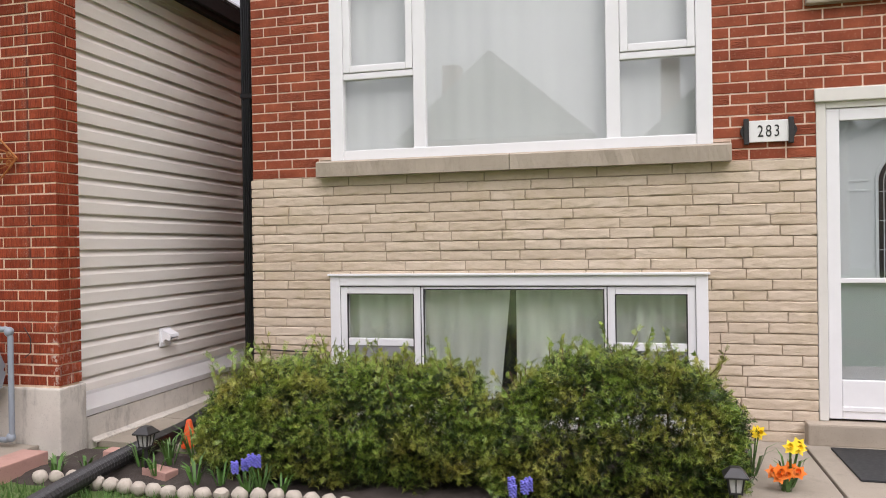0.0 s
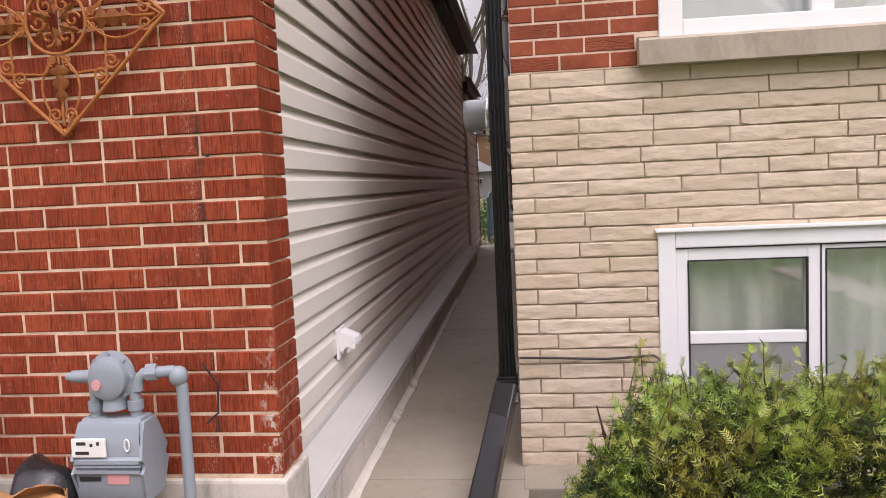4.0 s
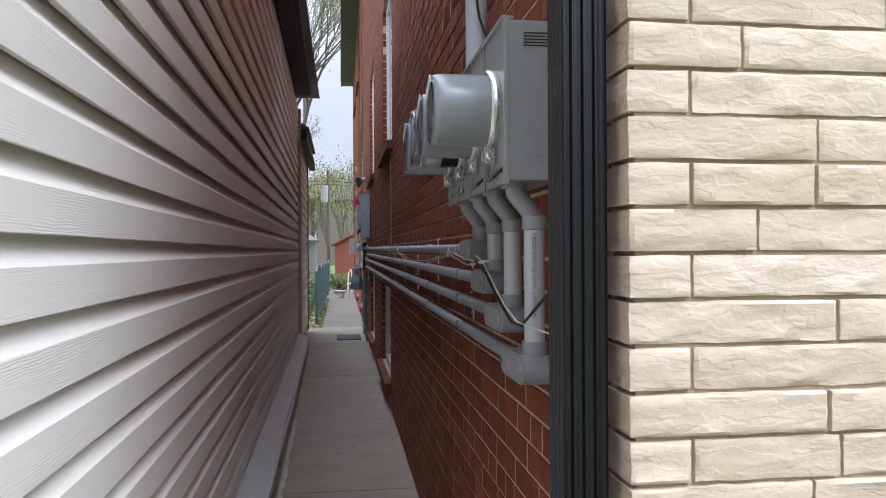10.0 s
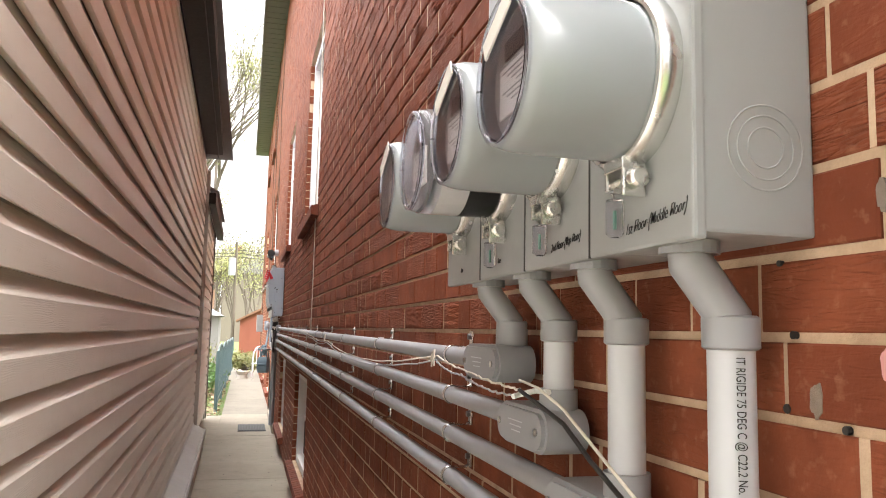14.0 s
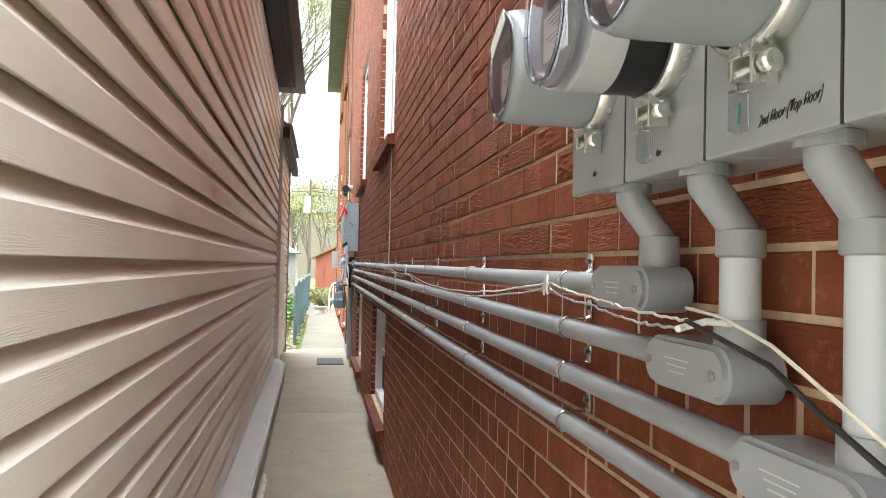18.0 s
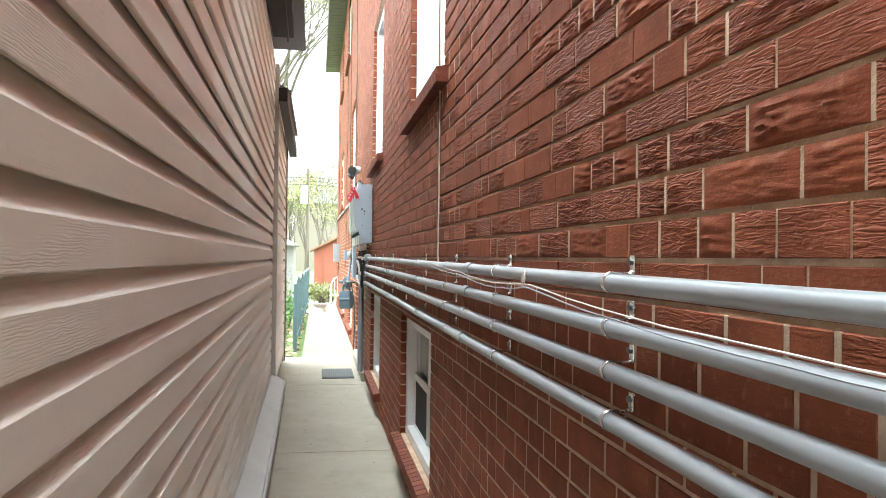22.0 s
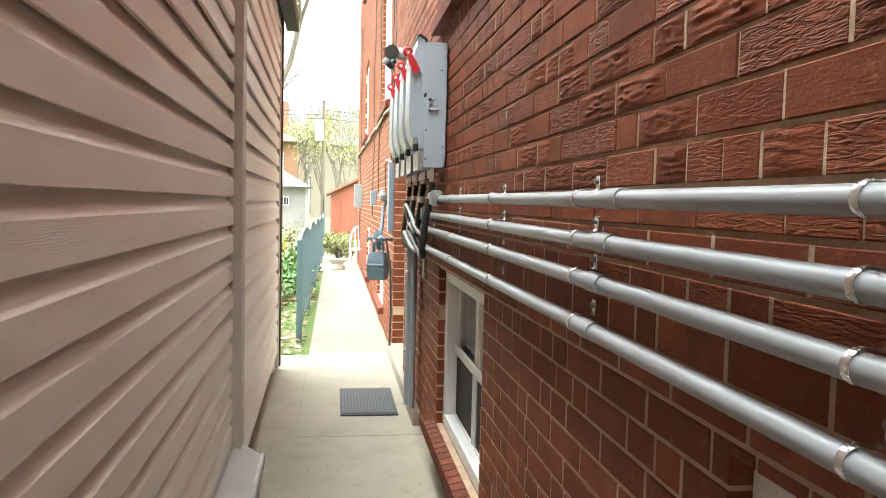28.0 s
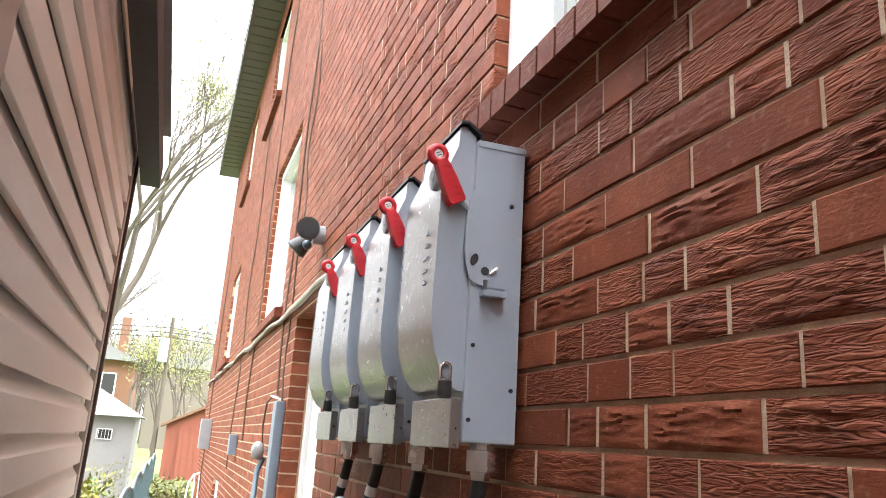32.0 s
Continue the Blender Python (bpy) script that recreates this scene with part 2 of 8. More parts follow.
def concrete_mat(name, a, b, streak=0.0):
    k = Nodes(name, 0.88)
    c = k.mix(k.noise(3.2, 6, 0.65), a, b)
    c = k.mix(k.math("MULTIPLY", k.step(k.noise(0.9, 5, 0.7), 0.48, 0.72), 0.45), c, tuple(x * 0.62 for x in a))
    c = k.mix(k.math("MULTIPLY", k.step(k.noise(5.5, 6, 0.75), 0.54, 0.68), 0.32), c, tuple(x * 0.55 for x in a))
    c = k.mix(k.math("MULTIPLY", k.step(k.noise(120, 3), 0.6, 0.7), 0.35), c, tuple(x * 0.5 for x in a))
    if streak:
        c = k.mix(k.math("MULTIPLY", k.step(k.noise(1.0, 5, 0.7, 0, k.scaled(7, 7, 2.0)), 0.52, 0.7), streak), c, tuple(x * 0.45 for x in a))
    n = k.bump(k.noise(90, 5, 0.7), 0.25, 0.003)
    return k.done(c, 0.88, k.bump(k.noise(7, 4), 0.25, 0.01, n))


M_WALK = concrete_mat("walk_concrete", (0.25, 0.216, 0.168), (0.345, 0.302, 0.24))
# Same concrete as the path, darkened to hold down the daylight behind the houses.
M_REARWALK = concrete_mat("rear_walk_concrete", (0.185, 0.166, 0.134), (0.255, 0.23, 0.188))
M_PLINTH = concrete_mat("plinth_concrete", (0.50, 0.46, 0.395), (0.64, 0.60, 0.53), streak=0.8)
M_SILL = concrete_mat("sill_limestone", (0.33, 0.28, 0.215), (0.43, 0.37, 0.29), streak=0.3)
M_STEPRED = concrete_mat("red_paver", (0.36, 0.20, 0.16), (0.45, 0.27, 0.22))


def siding_mat():
    k = Nodes("vinyl_siding", 0.42)
    c = k.mix(k.noise(1.3, 4), (0.75, 0.71, 0.64), (0.81, 0.77, 0.70))
    c = k.mix(k.math("MULTIPLY", k.step(k.noise(0.8, 5, 0.7, 0, k.scaled(3, 1, 5)), 0.5, 0.78), 0.3), c, (0.62, 0.565, 0.50))
    c = k.mix(k.math("MULTIPLY", k.step(k.noise(60, 3), 0.66, 0.74), 0.2), c, (0.40, 0.36, 0.32))
    g = k.wave(62, 7.0, 3, 1.6, "Z", k.scaled(1, 0.16, 1))
    patch = k.step(k.noise(1.0, 3, 0.6, 0, k.scaled(9, 2.6, 16)), 0.46, 0.62)
    g = k.math("MULTIPLY", g, patch)
    n = k.bump(g, 0.3, 0.0014)
    return k.done(c, k.math("ADD", k.math("MULTIPLY", k.noise(18, 3), 0.2), 0.36), k.bump(k.noise(1.0, 3, 0.5, 0, k.scaled(30, 8, 120)), 0.25, 0.0012, n))


M_SIDING = siding_mat()
M_TRIM = plain("taupe_trim", (0.44, 0.395, 0.345), 0.45, vary=0.08)
M_FLASH = plain("white_flashing", (0.87, 0.855, 0.83), 0.45, vary=0.06, scale=6, relief=0.04, dirt=0.15)
M_WHITE = plain("white_vinyl", (0.80, 0.80, 0.80), 0.35, vary=0.04, dirt=0.1, relief=0.04)
M_CREAM = plain("cream_metal", (0.70, 0.68, 0.62), 0.4, vary=0.06)
M_BLACK = plain("black_aluminium", (0.006, 0.006, 0.007), 0.36, vary=0.3, relief=0.05)
M_BLACKPL = plain("black_plastic", (0.025, 0.024, 0.023), 0.5, vary=0.3)
M_CABLE = plain("black_cable", (0.02, 0.018, 0.017), 0.55, vary=0.3)
M_BROWNMETAL = plain("dark_brown_metal", (0.055, 0.038, 0.03), 0.45, vary=0.2)
M_GUTTER = plain("black_gutter", (0.008, 0.008, 0.008), 0.65, vary=0.2, dirt=0.0)
M_PIPEWHITE = plain("pale_riser", (0.50, 0.525, 0.56), 0.34, vary=0.04, scale=3, dirt=0.0, relief=0.0, patchy=0.02)
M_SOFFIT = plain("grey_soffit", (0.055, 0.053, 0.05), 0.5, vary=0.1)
M_PVC = plain("grey_conduit", (0.285, 0.295, 0.31), 0.32, vary=0.12, scale=9, dirt=0.35, relief=0.03, patchy=0.12)
M_BOX = plain("grey_enamel", (0.29, 0.305, 0.305), 0.36, vary=0.05, dirt=0.12, relief=0.05)
M_SWITCH = plain("blue_grey_enamel", (0.36, 0.41, 0.465), 0.36, vary=0.05, dirt=0.1, relief=0.05)
M_METER = plain("meter_plastic", (0.285, 0.31, 0.325), 0.2, vary=0.05, dirt=0.05, relief=0.03)
M_STEEL = plain("bright_steel", (0.72, 0.72, 0.70), 0.25, 0.9, vary=0.1, relief=0.04)
M_LID = plain("brushed_lid", (0.40, 0.40, 0.385), 0.32, 0.85, vary=0.14, scale=22, relief=0.06, patchy=0.3)
M_ZINC = plain("dull_zinc", (0.22, 0.22, 0.22), 0.35, 0.8, vary=0.15, relief=0.05)
M_RIB = plain("rubber_rib", (0.05, 0.052, 0.056), 0.6, vary=0.3)
M_RED = plain("red_lever", (0.62, 0.02, 0.03), 0.4, vary=0.1, relief=0.04)
M_GAS = plain("gas_grey", (0.26, 0.295, 0.33), 0.45, vary=0.1)
M_GASDARK = plain("gas_blue_grey", (0.075, 0.115, 0.145), 0.45, vary=0.12)
M_GREENISH = plain("green_plastic", (0.16, 0.36, 0.29), 0.4)
M_LABEL = plain("paper_label", (0.75, 0.75, 0.72), 0.6, vary=0.05)
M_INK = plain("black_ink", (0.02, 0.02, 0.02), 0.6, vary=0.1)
M_PINK = plain("pink_print", (0.62, 0.30, 0.30), 0.6, vary=0.1)
M_WIRE = plain("white_wire", (0.62, 0.58, 0.50), 0.5, vary=0.1)
M_BROWNWIRE = plain("brown_wire", (0.10, 0.05, 0.03), 0.6, vary=0.2)
M_GOLD = plain("rusty_gold_iron", (0.40, 0.135, 0.026), 0.5, 0.12, vary=0.35, scale=60, relief=0.3)
M_DOORBLUE = plain("pale_blue_door", (0.80, 0.84, 0.86), 0.45, vary=0.06)
M_SOIL = plain("garden_soil", (0.05, 0.038, 0.03), 0.95, vary=0.5, scale=40, relief=0.9)
M_MAT = plain("rubber_mat", (0.014, 0.015, 0.016), 0.6, vary=0.3)
# Near-black paint puts the darkness of unlit rooms into their surfaces.
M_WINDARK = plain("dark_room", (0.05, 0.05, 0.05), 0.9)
M_TEAL = plain("pale_teal_metal", (0.12, 0.20, 0.225), 0.45, vary=0.12)
M_SHED = plain("white_shed_boards", (0.27, 0.265, 0.26), 0.7, vary=0.1, dirt=0.4)
M_ROOF = plain("grey_shingle", (0.19, 0.19, 0.19), 0.9, vary=0.2, scale=25, relief=0.6)
M_GARAGE = plain("orange_red_boards", (0.20, 0.058, 0.034), 0.7, vary=0.15)
M_FARBRICK = plain("far_brown_brick", (0.17, 0.085, 0.05), 0.85, vary=0.2, scale=12)
M_ORANGE = plain("orange_plastic", (0.70, 0.10, 0.02), 0.5, vary=0.15)
M_YELLOW = plain("yellow_petals", (0.85, 0.62, 0.01), 0.6, vary=0.1)
M_OPETAL = plain("orange_petals", (0.80, 0.20, 0.01), 0.6, vary=0.2)
M_VIOLET = plain("violet_petals", (0.16, 0.15, 0.55), 0.6, vary=0.25)
M_KRAFT = plain("kraft_paper", (0.42, 0.22, 0.09), 0.75, vary=0.12, relief=0.4)
M_BAG = plain("black_bin_liner", (0.015, 0.015, 0.016), 0.25, vary=0.3, scale=9, relief=0.5)
M_BLUE = plain("blue_print", (0.03, 0.10, 0.38), 0.6)
M_EDGE = plain("pale_edging_stone", (0.44, 0.39, 0.32), 0.9, vary=0.25, scale=50, relief=0.7)


def leaf_mat(name, a, b, c):
    k = Nodes(name, 0.5)
    col = k.mix(k.n.new("ShaderNodeNewGeometry").outputs["Random Per Island"], a, b)
    return k.done(k.mix(k.step(k.noise(3.5, 3), 0.45, 0.7), col, c), 0.5)


M_YEW = leaf_mat("yew_needles", (0.078, 0.172, 0.021), (0.30, 0.39, 0.056), (0.31, 0.285, 0.05))
# Dark old growth, coloured deeper still to put shade inside the bushes.
M_YEWINNER = leaf_mat("inner_yew_needles", (0.016, 0.042, 0.008), (0.05, 0.09, 0.016), (0.045, 0.06, 0.014))
M_BUD = leaf_mat("spring_leaves", (0.10, 0.12, 0.025), (0.20, 0.21, 0.045), (0.15, 0.14, 0.04))
M_BLADE = leaf_mat("green_blades", (0.05, 0.13, 0.02), (0.10, 0.22, 0.04), (0.08, 0.15, 0.04))
M_SHRUB = leaf_mat("garden_leaves", (0.05, 0.10, 0.015), (0.17, 0.21, 0.02), (0.36, 0.28, 0.015))
M_BARK = plain("grey_bark", (0.10, 0.082, 0.065), 0.9, vary=0.3, scale=20, relief=0.8)
M_TWIG = plain("yew_twig", (0.11, 0.06, 0.03), 0.8, vary=0.3)


def grass_mat():
    k = Nodes("lawn", 0.9)
    c = k.mix(k.noise(45, 4), (0.05, 0.11, 0.02), (0.14, 0.22, 0.05))
    c = k.mix(k.step(k.noise(0.6, 4), 0.45, 0.7), c, (0.16, 0.16, 0.06))
    return k.done(c, 0.9, k.bump(k.noise(150, 3), 0.9, 0.02))


M_LAWN = grass_mat()
k_ = Nodes("window_glass", 0.02)
k_.b.inputs["Transmission Weight"].default_value = 1.0
k_.b.inputs["IOR"].default_value = 2.15
M_GLASS = k_.done((0.93, 0.97, 0.95), 0.02)
k_ = Nodes("clear_plastic", 0.06)
k_.b.inputs["Transmission Weight"].default_value = 1.0
k_.b.inputs["IOR"].default_value = 1.2
M_CLEAR = k_.done((0.86, 0.86, 0.92), 0.06)
k_ = Nodes("curtain_cloth", 0.85)
M_CURTAIN = k_.done(k_.mix(k_.noise(6, 4), (0.60, 0.635, 0.565), (0.69, 0.715, 0.65)), 0.85, k_.bump(k_.noise(300, 2), 0.2, 0.001))
k_ = Nodes("insect_screen", 0.7)
M_SCREEN = k_.done(k_.mix(k_.noise(400, 2), (0.20, 0.20, 0.20), (0.30, 0.30, 0.30)), 0.7)

k_ = Nodes("sheer_cloth", 0.9)
M_SHEER = k_.done(k_.mix(k_.noise(5, 4), (0.80, 0.815, 0.80), (0.87, 0.88, 0.865)), 0.9)

# ---- building helpers ----
OFFSET = {}


def thing(name, at, label="", category="", group="", kind=""):
    e = new(name)
    e.location = at
    e.empty_display_size = 0.1
    OFFSET[e] = Vector(at)
    return tagged(e, label, category, group, kind)


def part(name, bm, material, parent=None, label="", smooth=False):
    """Links a bmesh in world metres as one mesh object, under a thing or a part, or on its own."""
    me = bpy.data.meshes.new(name)
    off = OFFSET.get(parent, Vector((0, 0, 0)))
    if parent is not None:
        bmesh.ops.translate(bm, verts=bm.verts, vec=-off)
    bmesh.ops.recalc_face_normals(bm, faces=bm.faces)
    bm.to_mesh(me)
    bm.free()
    if smooth:
        for p in me.polygons:
            p.use_smooth = True
        me.set_sharp_from_angle(angle=radians(38))
    me.materials.append(material)
    ob = new(name, me)
    OFFSET[ob] = off
    if parent is not None:
        ob.parent = parent
    return tagged(ob, label) if label else ob


def solo(name, bm, material, at, label, category, group="", kind="", smooth=False):
    """A thing that is one mesh, with its origin at its base."""
    bmesh.ops.translate(bm, verts=bm.verts, vec=-Vector(at))
    ob = part(name, bm, material, None, "", smooth)
    ob.location = at
    OFFSET[ob] = Vector(at)
    return tagged(ob, label, category, group, kind)


def B():
    return bmesh.new()


def box(bm, x0, x1, y0, y1, z0, z1, r=0.0, m=None):
    q = bmesh.ops.create_cube(bm, size=1.0)["verts"]
    for v in q:
        v.co = Vector((x0 + (v.co.x + 0.5) * (x1 - x0), y0 + (v.co.y + 0.5) * (y1 - y0), z0 + (v.co.z + 0.5) * (z1 - z0)))
    if r > 0:
        es = list({e for v in q for e in v.link_edges})
        out = bmesh.ops.bevel(bm, geom=es, offset=r, segments=2, affect="EDGES", profile=0.6)
        q = list({v for f in out["faces"] for v in f.verts} | {v for v in q if v.is_valid})
    if m is not None:
        bmesh.ops.transform(bm, matrix=m, verts=q)
    return bm


def ring(c, u, w, r, n):
    return [c + (u * math.cos(2 * math.pi * i / n) + w * math.sin(2 * math.pi * i / n)) * r for i in range(n)]


def tube(bm, pts, radii, n=10, caps=True):
    """A round tube along pts; radii is one number or one a point."""
    pts = [Vector(p) for p in pts]
    if isinstance(radii, (int, float)):
        radii = [radii] * len(pts)
    last, u = None, None
    for i, p in enumerate(pts):
        d = (pts[min(i + 1, len(pts) - 1)] - pts[max(i - 1, 0)]).normalized()
        if u is None:
            u = d.orthogonal().normalized()
        u = (u - d * u.dot(d)).normalized()
        vs = [bm.verts.new(c) for c in ring(p, u, d.cross(u), radii[i], n)]
        if last:
            for k in range(n):
                bm.faces.new((last[k], last[(k + 1) % n], vs[(k + 1) % n], vs[k]))
        elif caps:
            bm.faces.new(vs[::-1])
        last = vs
    if caps:
        bm.faces.new(last)
    return bm


def arc(c, r, a0, a1, n, u, w):
    c, u, w = Vector(c), Vector(u), Vector(w)
    return [c + (u * math.cos(a) + w * math.sin(a)) * r for a in [radians(a0 + (a1 - a0) * i / n) for i in range(n + 1)]]


def ball(bm, c, r, sx=1, sy=1, sz=1, seg=14):
    q = bmesh.ops.create_uvsphere(bm, u_segments=seg, v_segments=max(6, seg * 2 // 3), radius=r)["verts"]
    for v in q:
        v.co = Vector((c[0] + v.co.x * sx, c[1] + v.co.y * sy, c[2] + v.co.z * sz))
    return bm


def prism(bm, pts, a, b, axis):
    """A flat outline pts pushed from a to b along axis 'x', 'y' or 'z'; pts are in the two other axes, in order."""
    def at(p, w):
        return {"x": (w, p[0], p[1]), "y": (p[0], w, p[1]), "z": (p[0], p[1], w)}[axis]
    lo, hi = [bm.verts.new(at(p, a)) for p in pts], [bm.verts.new(at(p, b)) for p in pts]
    bm.faces.new(lo), bm.faces.new(hi[::-1])
    for i in range(len(pts)):
        j = (i + 1) % len(pts)
        bm.faces.new((lo[i], lo[j], hi[j], hi[i]))
    return bm


def raw_mesh(name, verts, faces, material, parent=None, label="", kind=""):
    me = bpy.data.meshes.new(name)
    off = OFFSET.get(parent, Vector((0, 0, 0)))
    vs = np.asarray(verts, dtype=float).reshape(-1, 3) - np.array(off)
    me.from_pydata([tuple(v) for v in vs], [], faces)
    me.materials.append(material)
    ob = new(name, me)
    OFFSET[ob] = off
    if parent is not None:
        ob.parent = parent
    return tagged(ob, label, "", "", kind)


def letters(name, text, size, material, parent, m, label="", depth=0.0006, squeeze=1.0, thin=0.0, slant=0.0):
    """Writing as a thin mesh: text runs along the local x of m, up along its y."""
    cu = bpy.data.curves.new(name, "FONT")
    cu.body, cu.size, cu.extrude = text, size, depth
    cu.align_x = "CENTER"
    cu.offset = thin
    tmp = bpy.data.objects.new(name, cu)
    scene.collection.objects.link(tmp)
    bpy.context.view_layer.update()
    me = bpy.data.meshes.new_from_object(tmp.evaluated_get(bpy.context.evaluated_depsgraph_get()))
    bpy.data.objects.remove(tmp)
    lean = Matrix(((squeeze, slant, 0, 0), (0, 1, 0, 0), (0, 0, 1, 0), (0, 0, 0, 1)))
    me.transform(Matrix.Translation(-OFFSET.get(parent, Vector((0, 0, 0)))) @ m @ lean)
    me.materials.clear()
    me.materials.append(material)
    ob = new(name, me)
    ob.parent = parent
    OFFSET[ob] = OFFSET.get(parent, Vector((0, 0, 0)))
    return tagged(ob, label) if label else ob


def basis(at, ex, ey):
    ex, ey = Vector(ex), Vector(ey)
    m = Matrix((ex, ey, ex.cross(ey))).transposed().to_4x4()
    m.translation = Vector(at)
    return m


# ---- masonry: axis "x" lies in a wall along y at x = face (looking to -x), axis "y" in a wall along x at y = face (looking to -y) ----
def spot(axis, u, depth, z, face):
    return (face + depth, u, z) if axis == "x" else (u, face + depth, z)


def slab_with_holes(name, axis, face, u0, u1, z0, z1, holes, thick, material, kind="structure", label="", category="", skin=0.004):
    """A wall of that thickness whose openings go right through it; its face lies skin behind the bricks."""
    us = sorted({u0, u1, *[h[0] - skin for h in holes], *[h[1] + skin for h in holes]})
    zs = sorted({z0, z1, *[h[2] - skin for h in holes], *[h[3] + skin for h in holes]})
    verts, faces = [], []

    def quad(a, b, c, d):
        i = len(verts)
        verts.extend((a, b, c, d))
        faces.append((i, i + 1, i + 2, i + 3))

    for d in (skin, thick):
        for i in range(len(us) - 1):
            for j in range(len(zs) - 1):
                cu, cz = (us[i] + us[i + 1]) / 2, (zs[j] + zs[j + 1]) / 2
                if any(h[0] - skin < cu < h[1] + skin and h[2] - skin < cz < h[3] + skin for h in holes):
                    continue
                quad(*[spot(axis, u, d, z, face) for u, z in ((us[i], zs[j]), (us[i + 1], zs[j]), (us[i + 1], zs[j + 1]), (us[i], zs[j + 1]))])
    for a, b, c, d in [(u0, u1, z0, z1)] + [(h[0] - skin, h[1] + skin, h[2] - skin, h[3] + skin) for h in holes]:
        for p, q in (((a, c), (b, c)), ((b, c), (b, d)), ((b, d), (a, d)), ((a, d), (a, c))):
            quad(spot(axis, p[0], skin, p[1], face), spot(axis, q[0], skin, q[1], face), spot(axis, q[0], thick, q[1], face), spot(axis, p[0], thick, p[1], face))
    ob = raw_mesh(name, verts, faces, material)
    return tagged(ob, label, category, "", kind)


def piece(axis, u0, u1, z0, z1, d0, d1, c):
    """Corners and faces of one brick: a chamfered front, open at the back."""
    pts = []
    for d, k in ((d1, 0), (d0 + c, 0), (d0, c)):
        for u, z in ((u0 + k, z0 + k), (u1 - k, z0 + k), (u1 - k, z1 - k), (u0 + k, z1 - k)):
            pts.append(spot(axis, u, d, z, 0))
    fs = [(8, 9, 10, 11)]
    for a in (0, 4):
        for i in range(4):
            j = (i + 1) % 4
            fs.append((a + i, a + j, a + 4 + j, a + 4 + i))
    return pts, fs


def rock_piece(axis, u0, u1, z0, z1, d0, d1, seed):
    """One split-faced stone: a bulging, broken front on a small grid, open at the back."""
    nu, nz = max(4, int((u1 - u0) / 0.022)), 6
    pts, fs = [], []
    for j in range(nz + 1):
        for i in range(nu + 1):
            u, z = u0 + (u1 - u0) * i / nu, z0 + (z1 - z0) * j / nz
            if 0 < j < nz:
                z = z0 + 0.005 + (z1 - z0 - 0.01) * (j - 1) / (nz - 2)
            if 0 < i < nu:
                u = u0 + 0.006 + (u1 - u0 - 0.012) * (i - 1) / (nu - 2)
            e = min(1, i, nu - i, j, nz - j)
            d = d0 - 0.0002 * (1 - e) - 0.002 * e + e * (0.0055 * noise.noise((u * 20 + seed * 7.7, z * 30, seed * 3.1)) + 0.002 * noise.noise((u * 55, z * 80 + seed * 5.3, 4.0)))
            wob = 0.0022 * noise.noise((u * 30, seed * 2.9 + j * 3.3, 1.7))
            pts.append(spot(axis, u + (wob if i in (0, nu) else 0), d, z + (wob if j in (0, nz) else 0), 0))
    for j in range(nz):
        for i in range(nu):
            k = j * (nu + 1) + i
            fs.append((k, k + 1, k + nu + 2, k + nu + 1))
    rim = [i for i in range(nu + 1)] + [j * (nu + 1) + nu for j in range(1, nz + 1)] + [nz * (nu + 1) + i for i in range(nu - 1, -1, -1)] + [j * (nu + 1) for j in range(nz - 1, 0, -1)]
    base = len(pts)
    for r in rim:
        p = list(pts[r])
        p[0 if axis == "x" else 1] = d1
        pts.append(tuple(p))
    for a in range(len(rim)):
        b = (a + 1) % len(rim)
        fs.append((rim[b], rim[a], base + a, base + b))
    return pts, fs


def rug_piece(axis, u0, u1, z0, z1, d0, d1, seed):
    """One rug-faced brick: wavy ripples run along a face of small facets, open at the back."""
    nu, nz = max(6, int((u1 - u0) / 0.013)), 17
    pts, fs = [], []
    for j in range(nz + 1):
        for i in range(nu + 1):
            a, b = i / nu, j / nz
            u, z = u0 + (u1 - u0) * a, z0 + (z1 - z0) * b
            e = min(1.0, 6 * a, 6 * (1 - a), 7 * b, 7 * (1 - b))
            drift = noise.noise((u * 30 + seed * 5.1, z * 42, seed * 1.7)) * 6.0 + noise.noise((u * 75, z * 60 + seed, 2.2)) * 2.6
            wave = 0.5 + 0.5 * math.sin(z * 2 * math.pi / 0.0155 + drift + seed)
            swell = min(1.0, max(0.1, 0.55 + 0.75 * noise.noise((u * 13 + seed * 2.3, z * 18, 7.0)) + 0.45 * noise.noise((u * 48, z * 55 + seed, 3.0))))
            d = d0 + 0.0016 * (1 - e) + 0.0012 - e * (0.0048 * swell * wave ** 1.1 + 0.0012 * noise.noise((u * 30, z * 30, seed)))
            pts.append(spot(axis, u, d, z, 0))
    for j in range(nz):
        for i in range(nu):
            k = j * (nu + 1) + i
            fs.append((k, k + 1, k + nu + 2, k + nu + 1))
    rim = [i for i in range(nu + 1)] + [j * (nu + 1) + nu for j in range(1, nz + 1)] + [nz * (nu + 1) + i for i in range(nu - 1, -1, -1)] + [j * (nu + 1) for j in range(nz - 1, 0, -1)]
    base = len(pts)
    for r in rim:
        p = list(pts[r])
        p[0 if axis == "x" else 1] = d1
        pts.append(tuple(p))
    for a in range(len(rim)):
        b = (a + 1) % len(rim)
        fs.append((rim[b], rim[a], base + a, base + b))
    return pts, fs


